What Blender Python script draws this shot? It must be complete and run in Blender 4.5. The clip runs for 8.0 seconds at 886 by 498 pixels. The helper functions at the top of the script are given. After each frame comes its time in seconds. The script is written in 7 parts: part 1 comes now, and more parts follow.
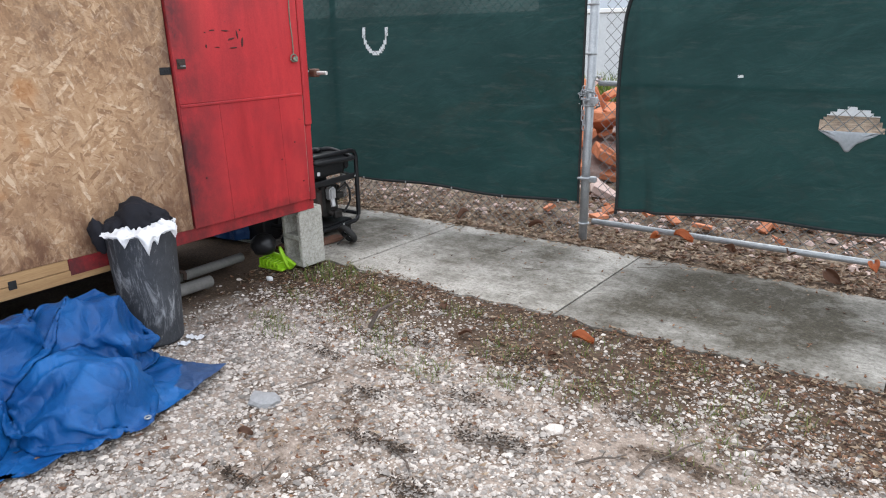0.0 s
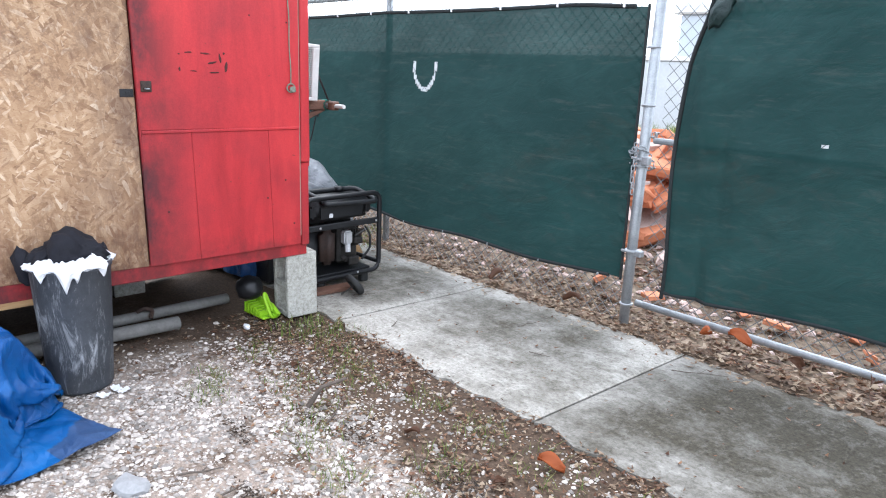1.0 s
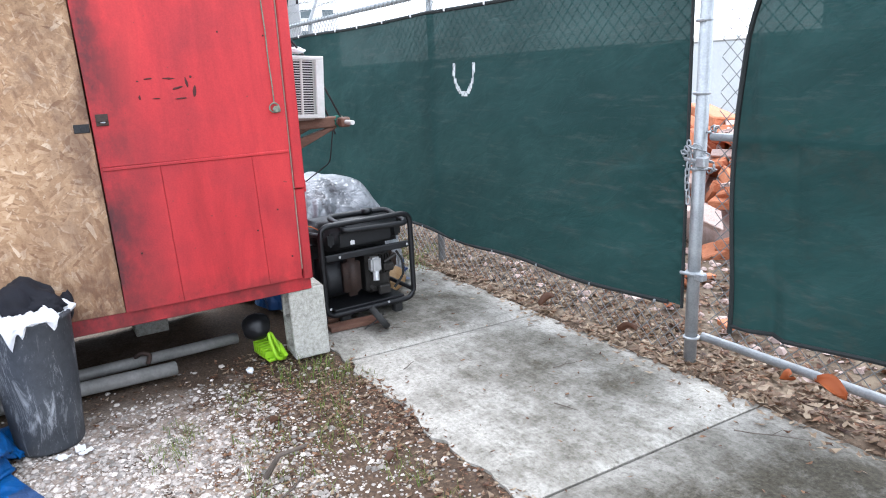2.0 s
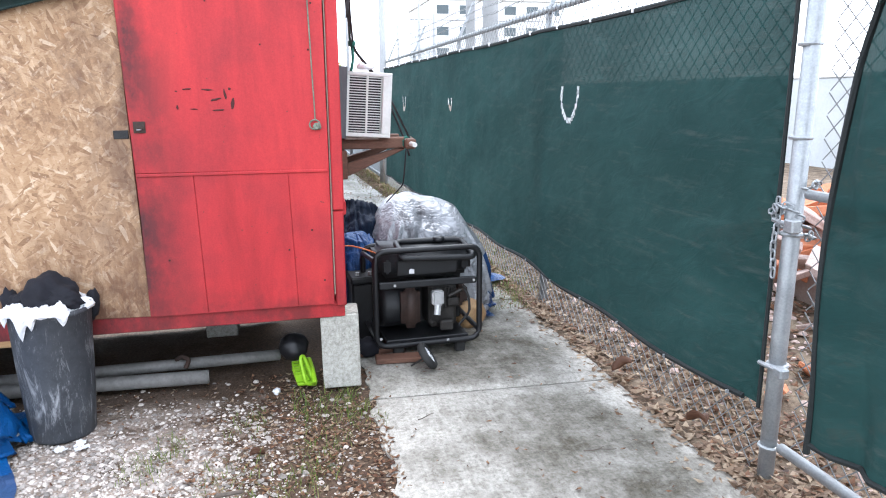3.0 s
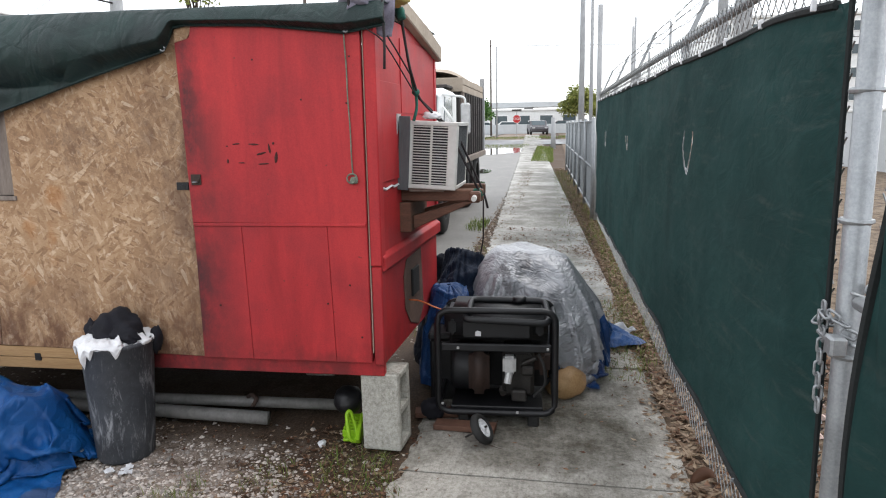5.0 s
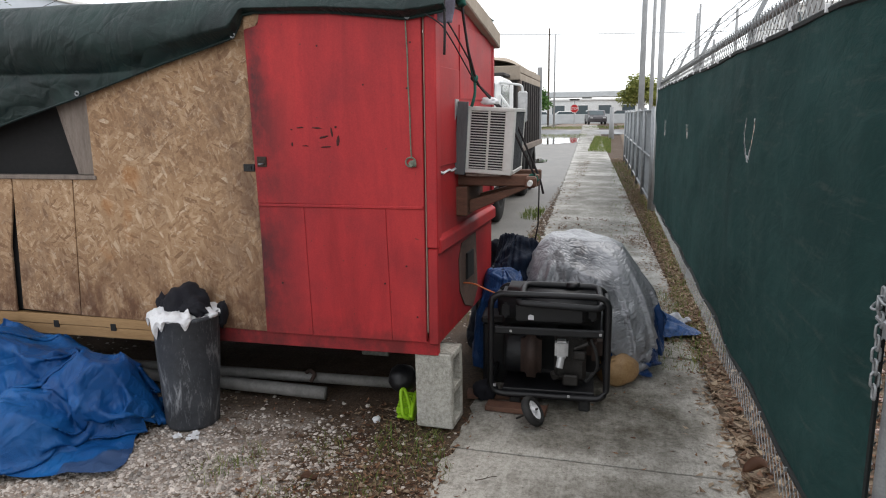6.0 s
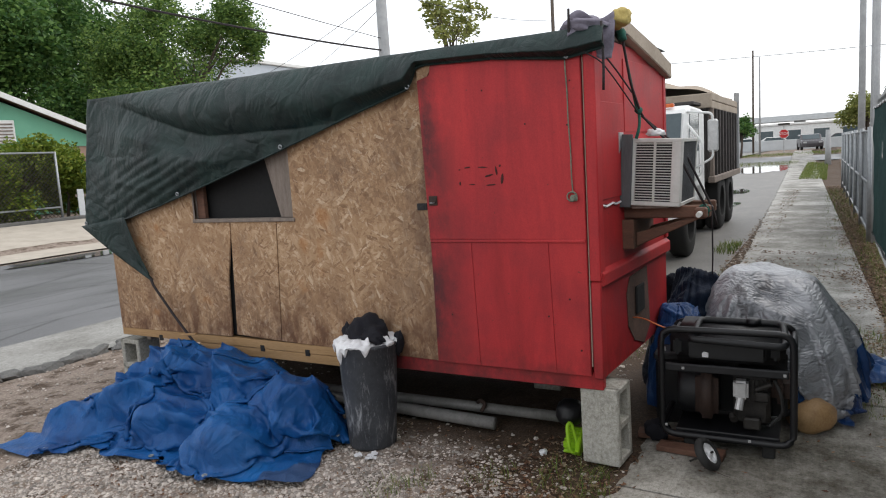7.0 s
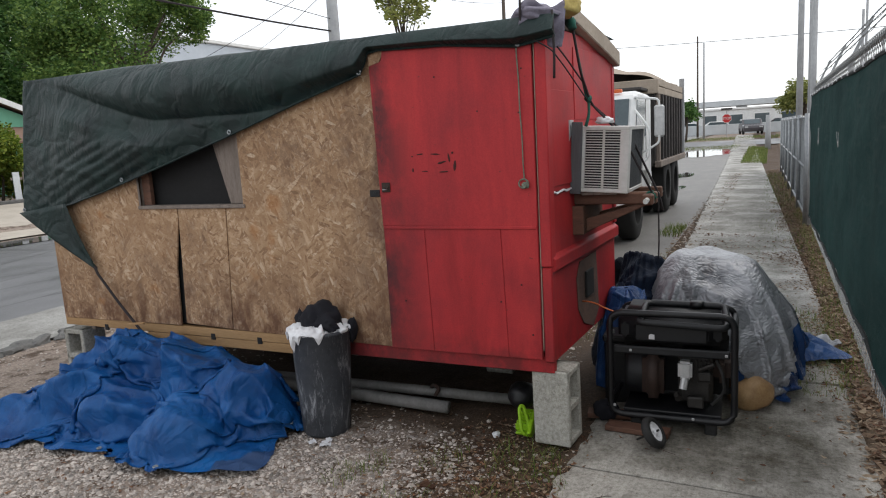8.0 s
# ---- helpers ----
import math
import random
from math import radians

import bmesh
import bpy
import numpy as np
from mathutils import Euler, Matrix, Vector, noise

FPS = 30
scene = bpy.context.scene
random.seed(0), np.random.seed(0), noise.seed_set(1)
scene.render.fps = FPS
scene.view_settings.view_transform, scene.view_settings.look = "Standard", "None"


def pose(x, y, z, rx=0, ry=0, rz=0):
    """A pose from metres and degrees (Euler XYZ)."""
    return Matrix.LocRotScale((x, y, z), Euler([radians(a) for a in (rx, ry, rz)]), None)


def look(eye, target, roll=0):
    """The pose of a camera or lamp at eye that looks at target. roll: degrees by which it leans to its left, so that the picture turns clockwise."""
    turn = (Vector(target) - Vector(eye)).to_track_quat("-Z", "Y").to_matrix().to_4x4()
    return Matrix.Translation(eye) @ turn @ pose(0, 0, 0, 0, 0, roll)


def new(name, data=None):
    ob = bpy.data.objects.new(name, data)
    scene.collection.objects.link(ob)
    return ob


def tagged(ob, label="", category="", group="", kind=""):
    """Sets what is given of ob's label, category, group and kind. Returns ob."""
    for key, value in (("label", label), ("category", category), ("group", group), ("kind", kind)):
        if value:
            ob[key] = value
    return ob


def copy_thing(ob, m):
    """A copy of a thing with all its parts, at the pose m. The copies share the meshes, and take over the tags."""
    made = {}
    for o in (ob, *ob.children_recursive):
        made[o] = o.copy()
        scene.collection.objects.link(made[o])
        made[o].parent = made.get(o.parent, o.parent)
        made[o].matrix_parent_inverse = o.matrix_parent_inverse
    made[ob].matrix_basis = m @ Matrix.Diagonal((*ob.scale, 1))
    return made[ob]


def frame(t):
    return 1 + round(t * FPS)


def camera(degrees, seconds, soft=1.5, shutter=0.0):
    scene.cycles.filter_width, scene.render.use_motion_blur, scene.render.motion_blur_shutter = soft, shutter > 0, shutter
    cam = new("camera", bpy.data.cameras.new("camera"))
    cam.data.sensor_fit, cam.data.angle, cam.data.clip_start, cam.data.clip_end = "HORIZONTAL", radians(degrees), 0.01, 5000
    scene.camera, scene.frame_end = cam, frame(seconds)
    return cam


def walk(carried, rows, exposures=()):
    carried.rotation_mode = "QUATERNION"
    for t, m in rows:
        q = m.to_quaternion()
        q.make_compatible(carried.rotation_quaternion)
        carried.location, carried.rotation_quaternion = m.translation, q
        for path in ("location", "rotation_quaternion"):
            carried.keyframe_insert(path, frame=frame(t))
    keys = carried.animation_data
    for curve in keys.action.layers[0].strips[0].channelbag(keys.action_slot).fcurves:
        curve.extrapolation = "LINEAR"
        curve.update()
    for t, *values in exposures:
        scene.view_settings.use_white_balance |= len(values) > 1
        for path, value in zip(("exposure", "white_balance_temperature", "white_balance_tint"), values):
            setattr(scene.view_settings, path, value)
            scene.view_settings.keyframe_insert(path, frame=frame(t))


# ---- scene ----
cam = camera(65.3, 8.0, 1.1)
PATH = [
    (0, (0.070, -0.151, 1.461), (-1.060, 1.386, 0.861), -1.02),
    (0.5, (0.135, 0.360, 1.489), (-1.170, 1.788, 0.980), 3.84),
    (1, (0.211, 0.827, 1.463), (-1.212, 2.138, 0.956), 2.30),
    (1.2, (0.273, 1.038, 1.476), (-1.225, 2.263, 0.970), 1.23),
    (2.3, (0.145, 1.972, 1.438), (-1.595, 2.833, 0.956), -1.80),
    (2.5, (0.169, 2.177, 1.428), (-1.643, 2.887, 0.968), 0.90),
    (3, (0.130, 2.604, 1.453), (-1.770, 3.052, 1.020), -0.34),
    (3.5, (-0.044, 2.966, 1.495), (-1.997, 3.013, 1.064), 0.07),
    (4, (-0.146, 3.275, 1.502), (-2.107, 3.119, 1.142), -1.14),
    (4.2, (-0.128, 3.423, 1.483), (-2.081, 3.176, 1.131), 0.19),
    (5.3, (-0.142, 3.672, 1.569), (-2.082, 3.332, 1.220), -1.39),
    (5.5, (-0.108, 3.674, 1.552), (-2.041, 3.292, 1.206), -1.07),
    (6, (-0.071, 3.669, 1.534), (-1.980, 3.208, 1.156), -0.69),
    (6.5, (-0.075, 3.791, 1.538), (-1.861, 2.936, 1.258), -1.17),
    (7, (-0.030, 3.833, 1.528), (-1.757, 2.856, 1.276), -3.53),
    (7.5, (-0.026, 3.837, 1.541), (-1.784, 2.930, 1.245), -2.89),
    (8, (-0.016, 3.834, 1.549), (-1.799, 2.981, 1.240), -3.32),
]
EXPOSURES = [(0.0, 0.56, 6250, 10), (0.5, 0.80, 5950, 10), (1.0, 1.10, 5850, 10), (2.5, 1.18, 5900, 10), (3.5, 1.28, 5900, 10), (4.0, 0.90, 6000, 10), (5.5, 0.05, 6600, 10), (6.0, -0.08, 6600, 10), (6.5, 0.24, 6600, 10), (7.0, -0.26, 6600, 10), (7.5, -0.39, 6550, 10), (8.0, -0.39, 6550, 10)]
walk(cam, [(t, look(eye, target, roll)) for t, eye, target, roll in PATH], EXPOSURES)

# ---------------------------------------------------------------- light
world = bpy.data.worlds.new("overcast_sky")
scene.world = world
world.use_nodes = True
wt = world.node_tree
wt.nodes.clear()
w_out = wt.nodes.new("ShaderNodeOutputWorld")
w_sky = wt.nodes.new("ShaderNodeTexSky")
w_sky.sky_type = "NISHITA"
w_sky.sun_disc = False
w_sky.sun_elevation, w_sky.sun_rotation = radians(52), radians(-38)
w_hsv = wt.nodes.new("ShaderNodeHueSaturation")
w_hsv.inputs["Saturation"].default_value = 0.35
w_bg = wt.nodes.new("ShaderNodeBackground")
w_bg.inputs["Strength"].default_value = 0.10
w_cloud = wt.nodes.new("ShaderNodeBackground")
w_cloud.inputs["Color"].default_value = (0.93, 0.96, 1.0, 1)
w_cloud.inputs["Strength"].default_value = 1.25
w_add = wt.nodes.new("ShaderNodeAddShader")
wt.links.new(w_sky.outputs[0], w_hsv.inputs["Color"])
wt.links.new(w_hsv.outputs[0], w_bg.inputs["Color"])
wt.links.new(w_bg.outputs[0], w_add.inputs[0])
wt.links.new(w_cloud.outputs[0], w_add.inputs[1])
wt.links.new(w_add.outputs[0], w_out.inputs["Surface"])
sun = new("sun", bpy.data.lights.new("sun", "SUN"))
sun.data.energy, sun.data.angle, sun.data.color = 1.1, radians(35), (1.0, 0.95, 0.88)
sun.matrix_world = look((-9, 13, 20), (0, 2, 0))


# ---------------------------------------------------------------- materials
class Nodes:
    """Small helper round one material's node tree."""

    def __init__(self, name):
        self.mat = bpy.data.materials.new(name)
        self.mat.use_nodes = True
        self.tree = self.mat.node_tree
        self.bsdf = self.tree.nodes["Principled BSDF"]
        self.out = self.tree.nodes["Material Output"]
        self.coord = self.add("ShaderNodeTexCoord").outputs["Object"]

    def add(self, kind, **values):
        n = self.tree.nodes.new(kind)
        for k, v in values.items():
            n.inputs[k].default_value = v
        return n

    def link(self, a, b):
        self.tree.links.new(a, b)

    def place(self, scale=(1, 1, 1), rot=(0, 0, 0), src=None):
        m = self.add("ShaderNodeMapping")
        m.inputs["Scale"].default_value = scale
        m.inputs["Rotation"].default_value = rot
        self.link(src or self.coord, m.inputs["Vector"])
        return m.outputs[0]

    def turned(self, scale, rot):
        """Turned first, then stretched."""
        return self.place(scale, (0, 0, 0), self.place((1, 1, 1), rot))

    def noise(self, scale, detail=4.0, rough=0.6, vec=None, warp=0.0):
        n = self.add("ShaderNodeTexNoise", Scale=scale, Detail=detail, Roughness=rough, Distortion=warp)
        self.link(vec or self.coord, n.inputs["Vector"])
        return n.outputs["Fac"]

    def ramp(self, fac, *stops):
        r = self.add("ShaderNodeValToRGB")
        el = r.color_ramp.elements
        el.remove(el[1])
        el[0].position = stops[0][0]
        for p, _ in stops[1:]:
            el.new(p)
        for e, (_, c) in zip(el, stops):
            e.color = (*c, 1)
        self.link(fac, r.inputs["Fac"])
        return r.outputs["Color"]

    def mix(self, fac, a, b, kind="MIX"):
        m = self.tree.nodes.new("ShaderNodeMix")
        m.data_type, m.blend_type = "RGBA", kind
        for v, i in ((fac, m.inputs["Factor"]), (a, m.inputs[6]), (b, m.inputs[7])):
            if isinstance(v, (int, float)):
                i.default_value = v
            elif isinstance(v, tuple):
                i.default_value = (*v, 1)
            else:
                self.link(v, i)
        return m.outputs[2]

    def math(self, op, a, b=0.0):
        m = self.tree.nodes.new("ShaderNodeMath")
        m.operation = op
        m.use_clamp = True
        for v, i in ((a, m.inputs[0]), (b, m.inputs[1])):
            if isinstance(v, (int, float)):
                i.default_value = v
            else:
                self.link(v, i)
        return m.outputs[0]

    def axis(self, which, lo, hi):
        """0 to 1 as the object coordinate goes from lo to hi."""
        s = self.add("ShaderNodeSeparateXYZ")
        self.link(self.coord, s.inputs[0])
        r = self.add("ShaderNodeMapRange")
        r.inputs["From Min"].default_value, r.inputs["From Max"].default_value = lo, hi
        self.link(s.outputs["XYZ".index(which)], r.inputs["Value"])
        return r.outputs[0]

    def done(self, color, rough=0.8, metal=0.0, bump=None, strength=0.4, dist=0.01, spec=0.4):
        b = self.bsdf
        for v, i in ((color, "Base Color"), (rough, "Roughness"), (metal, "Metallic"), (spec, "Specular IOR Level")):
            if isinstance(v, (int, float)):
                b.inputs[i].default_value = v
            elif isinstance(v, tuple):
                b.inputs[i].default_value = (*v, 1)
            else:
                self.link(v, b.inputs[i])
        if bump is not None:
            n = self.add("ShaderNodeBump", Strength=strength, Distance=dist)
            self.link(bump, n.inputs["Height"])
            self.link(n.outputs[0], b.inputs["Normal"])
        return self.mat


def surface(name, dark, light, scale=8.0, fine=90.0, rough=0.7, metal=0.0, stretch=(1, 1, 1), strength=0.3, dist=0.004, island=0.0):
    """A plain weathered surface: two colours over two scales of noise, fine bump."""
    n = Nodes(name)
    v = n.place(stretch)
    big, small = n.noise(scale, 5, 0.65, v, 0.3), n.noise(fine, 3, 0.6, v)
    c = n.mix(n.ramp(big, (0.3, (0, 0, 0)), (0.72, (1, 1, 1))), dark, light)
    c = n.mix(0.35, c, n.ramp(small, (0.3, dark), (0.7, light)))
    if island:
        g = n.add("ShaderNodeNewGeometry").outputs["Random Per Island"]
        f = n.add("ShaderNodeMapRange")
        f.inputs["To Min"].default_value, f.inputs["To Max"].default_value = 1 - island, 1 + island
        n.link(g, f.inputs["Value"])
        h = n.add("ShaderNodeHueSaturation")
        n.link(f.outputs[0], h.inputs["Value"])
        n.link(c, h.inputs["Color"])
        c = h.outputs[0]
    r = n.ramp(big, (0.2, (rough * 0.8,) * 3), (0.8, (min(1, rough * 1.15),) * 3))
    return n.done(c, r, metal, small, strength, dist)


def osb_material():
    n = Nodes("strand_board")
    cols = []
    for k, (ang, sx, sz) in enumerate(((0.35, 17, 58), (-0.65, 16, 62), (1.2, 18, 60))):
        v = n.turned((1, sx, sz), (ang, 0, 0))
        w = n.add("ShaderNodeTexVoronoi", Scale=1.0, Randomness=1.0)
        n.link(v, w.inputs["Vector"])
        bw = n.add("ShaderNodeRGBToBW")
        n.link(w.outputs["Color"], bw.inputs[0])
        cols.append((n.ramp(bw.outputs[0], (0.12, (0.15, 0.085, 0.045)), (0.30, (0.34, 0.215, 0.118)), (0.66, (0.47, 0.32, 0.19)), (0.84, (0.58, 0.42, 0.27)), (0.96, (0.80, 0.66, 0.49))), bw.outputs[0]))
    pick = n.noise(13, 3, 0.6)
    pick2 = n.noise(11, 3, 0.5, n.place((1, 1, 1), (0.6, 0.4, 0.2)))
    c = n.mix(n.ramp(pick, (0.47, (0, 0, 0)), (0.53, (1, 1, 1))), cols[0][0], cols[1][0])
    c = n.mix(n.ramp(pick2, (0.50, (0, 0, 0)), (0.56, (1, 1, 1))), c, cols[2][0])
    grain = n.noise(60, 4, 0.7, n.place((1, 1, 5), (0.4, 0, 0)))
    c = n.mix(0.27, c, n.ramp(grain, (0.3, (0.29, 0.19, 0.105)), (0.7, (0.60, 0.45, 0.29))))
    speck = n.noise(95, 3, 0.7, n.turned((1, 0.5, 1.6), (0.5, 0, 0)))
    c = n.mix(n.ramp(speck, (0.60, (0, 0, 0)), (0.70, (0.75, 0.75, 0.75))), c, (0.14, 0.075, 0.035))
    c = n.mix(n.ramp(n.noise(38, 4, 0.7), (0.62, (0, 0, 0)), (0.72, (0.6, 0.6, 0.6))), c, (0.72, 0.58, 0.42))
    for k, turn in enumerate((0.5, -0.75, 1.35)):
        fleck = n.noise(1.0, 2, 0.5, n.turned((1, 11 + 2 * k, 52), (turn, 0, 0)))
        c = n.mix(n.ramp(fleck, (0.66, (0, 0, 0)), (0.69, (0.6, 0.6, 0.6))), c, (0.66, 0.52, 0.37))
        c = n.mix(n.ramp(fleck, (0.30, (0.45, 0.45, 0.45)), (0.34, (0, 0, 0))), c, (0.19, 0.115, 0.068))
    # weathering: grey bleaching, dark water stains with ragged edges near the foot and by the door
    c = n.mix(n.ramp(n.noise(2.2, 6, 0.7), (0.50, (0, 0, 0)), (0.64, (0.6, 0.6, 0.6))), c, (0.29, 0.185, 0.105))
    foot = n.math("MULTIPLY", n.axis("Z", 0.95, 0.5), n.ramp(n.noise(5, 6, 0.7, n.place((1, 1.6, 0.8))), (0.40, (0, 0, 0)), (0.58, (1, 1, 1))))
    c = n.mix(n.math("MULTIPLY", foot, 0.95), c, (0.070, 0.038, 0.024))
    side = n.math("MULTIPLY", n.axis("Y", 1.62, 1.98), n.ramp(n.noise(4.5, 6, 0.75, n.place((1, 1, 0.5))), (0.4, (0, 0, 0)), (0.6, (1, 1, 1))))
    c = n.mix(n.math("MULTIPLY", side, 0.85), c, (0.06, 0.047, 0.040))
    runs = n.noise(9, 7, 0.78, n.place((1, 2.2, 0.6)))
    drip = n.math("MULTIPLY", n.axis("Z", 1.0, 0.55), n.ramp(runs, (0.52, (0, 0, 0)), (0.62, (1, 1, 1))))
    c = n.mix(n.math("MULTIPLY", drip, 0.6), c, (0.10, 0.062, 0.040))
    mould = n.math("MULTIPLY", n.ramp(n.noise(1.3, 4, 0.6, n.place((1, 1, 1), (0.3, 0, 0))), (0.5, (0, 0, 0)), (0.62, (1, 1, 1))), n.ramp(n.noise(24, 6, 0.8), (0.46, (0, 0, 0)), (0.62, (1, 1, 1))))
    c = n.mix(n.math("MULTIPLY", mould, 0.6), c, (0.13, 0.085, 0.055))
    smear = n.math("MULTIPLY", n.ramp(n.noise(2.6, 7, 0.75, n.place((1, 1.2, 0.7), (0.2, 0, 0.5))), (0.54, (0, 0, 0)), (0.66, (1, 1, 1))), n.ramp(n.noise(30, 5, 0.8), (0.38, (0.2, 0.2, 0.2)), (0.6, (1, 1, 1))))
    c = n.mix(n.math("MULTIPLY", smear, 0.68), c, (0.15, 0.115, 0.085))
    spot = n.ramp(n.noise(3.3, 3, 0.5, n.place((1, 1, 1), (0, 0.5, 0.9))), (0.66, (0, 0, 0)), (0.72, (1, 1, 1)))
    c = n.mix(n.math("MULTIPLY", spot, 0.4), c, (0.42, 0.17, 0.04))
    c = n.mix(0.17, c, (0.36, 0.150, 0.085))
    return n.done(c, 0.85, 0, cols[0][1], 0.35, 0.003, 0.2)


def red_paint():
    n = Nodes("red_painted_board")
    streak = n.noise(3.0, 6, 0.7, n.place((1, 2.2, 0.35)), 0.4)
    c = n.ramp(streak, (0.25, (0.27, 0.015, 0.020)), (0.5, (0.43, 0.026, 0.032)), (0.8, (0.58, 0.044, 0.044)))
    blot = n.noise(1.6, 5, 0.65)
    c = n.mix(n.ramp(blot, (0.47, (0, 0, 0)), (0.70, (0.75, 0.75, 0.75))), c, (0.185, 0.018, 0.026))
    fine = n.noise(140, 3, 0.7)
    c = n.mix(0.16, c, n.ramp(fine, (0.3, (0.15, 0.01, 0.012)), (0.7, (0.7, 0.07, 0.06))))
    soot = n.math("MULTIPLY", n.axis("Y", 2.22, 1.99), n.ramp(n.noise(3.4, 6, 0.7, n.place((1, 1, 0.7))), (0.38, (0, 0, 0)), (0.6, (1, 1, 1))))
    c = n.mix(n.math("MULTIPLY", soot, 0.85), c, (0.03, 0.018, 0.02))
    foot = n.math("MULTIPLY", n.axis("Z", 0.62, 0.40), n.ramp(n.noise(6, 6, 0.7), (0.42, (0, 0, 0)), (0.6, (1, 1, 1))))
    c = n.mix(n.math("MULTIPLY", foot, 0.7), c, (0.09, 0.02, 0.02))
    chip = n.ramp(n.noise(42, 2, 0.5), (0.735, (0, 0, 0)), (0.75, (1, 1, 1)))
    c = n.mix(n.math("MULTIPLY", chip, 0.7), c, (0.13, 0.03, 0.025))
    return n.done(c, n.ramp(streak, (0.2, (0.42,) * 3), (0.8, (0.62,) * 3)), 0, n.noise(26, 5, 0.7, n.place((1, 1, 0.25))), 0.22, 0.004, 0.3)


def concrete(name, dark, light, moss=(0.10, 0.10, 0.075), island=True):
    n = Nodes(name)
    g = n.add("ShaderNodeNewGeometry").outputs["Position"]
    big, mid, fine = n.noise(1.3, 6, 0.7, g), n.noise(7, 6, 0.7, g), n.noise(150, 3, 0.7, g)
    broom = n.noise(30, 3, 0.6, n.place((0.15, 3, 1), src=g))
    c = n.ramp(mid, (0.28, dark), (0.72, light))
    heavy = n.noise(0.42, 3, 0.6, g)
    inner = n.math("MULTIPLY", n.math("MULTIPLY", n.axis("X", -0.76, -0.45), n.axis("X", 0.76, 0.45)), n.math("MULTIPLY", n.axis("Y", 3.0, 3.35), n.axis("Y", 4.29, 4.05)))
    px = n.add("ShaderNodeSeparateXYZ")
    n.link(g, px.inputs[0])
    damp = n.add("ShaderNodeMapRange")
    damp.inputs["From Min"].default_value, damp.inputs["From Max"].default_value = -1.62, -1.40
    damp.inputs["To Max"].default_value = 0.115
    n.link(px.outputs[0], damp.inputs["Value"])
    c = n.mix(0.3, c, n.ramp(fine, (0.3, tuple(v * 0.6 for v in dark)), (0.7, tuple(min(1, v * 1.25) for v in light))))
    c = n.mix(0.18, c, n.ramp(broom, (0.35, dark), (0.65, light)))
    streak = n.noise(9, 5, 0.75, n.place((0.5, 2.2, 1), src=g))
    blotch = n.math("ADD", n.math("MULTIPLY", big, 0.85), n.math("MULTIPLY", heavy, 0.07))
    grains = n.math("ADD", n.math("MULTIPLY", mid, 0.22), n.math("ADD", n.math("MULTIPLY", streak, 0.16), n.math("MULTIPLY", fine, 0.12)))
    stain = n.math("ADD", n.math("ADD", blotch, grains), n.math("ADD", n.math("MULTIPLY", damp.outputs[0], n.math("ADD", n.math("MULTIPLY", inner, 0.75), 0.25)), n.math("MULTIPLY", inner, 0.095)))
    grime = n.mix(n.ramp(n.noise(60, 4, 0.75, g), (0.35, (0, 0, 0)), (0.65, (1, 1, 1))), tuple(v * 0.7 for v in moss), tuple(v * 1.35 for v in moss))
    c = n.mix(n.ramp(stain, (0.69, (0, 0, 0)), (0.75, (0.36, 0.36, 0.36)), (0.82, (0.66, 0.66, 0.66)), (0.90, (0.92, 0.92, 0.92))), c, grime)
    c = n.mix(n.ramp(n.noise(26, 5, 0.8, g), (0.54, (0, 0, 0)), (0.68, (0.5, 0.5, 0.5))), c, tuple(v * 0.8 for v in moss))
    c = n.mix(n.ramp(n.noise(11, 5, 0.75, n.place((1, 1, 1), (0, 0, 0.7), src=g)), (0.66, (0, 0, 0)), (0.78, (0.7, 0.7, 0.7))), c, (0.045, 0.04, 0.035))
    worn = n.ramp(n.noise(17, 6, 0.8, n.place((1, 0.7, 1), (0, 0, 0.4), src=g)), (0.50, (0, 0, 0)), (0.66, (0.32, 0.32, 0.32)))
    c = n.mix(worn, c, tuple(v * 0.72 for v in light))
    c = n.mix(0.75, c, n.ramp(n.noise(48, 5, 0.8, g), (0.34, (0.52, 0.50, 0.46)), (0.52, (0.98, 0.98, 0.98)), (0.70, (1.25, 1.24, 1.22))), "MULTIPLY")
    h = n.add("ShaderNodeHueSaturation")
    f = n.add("ShaderNodeMapRange")
    f.inputs["To Min"].default_value, f.inputs["To Max"].default_value = 0.82, 1.08
    n.link(n.add("ShaderNodeObjectInfo").outputs["Random"], f.inputs["Value"])
    n.link(f.outputs[0], h.inputs["Value"])
    n.link(c, h.inputs["Color"])
    return n.done(h.outputs[0], n.ramp(big, (0.4, (0.95,) * 3), (0.7, (0.8,) * 3)), 0, n.mix(0.5, fine, mid), 0.45, 0.006, 0.12)


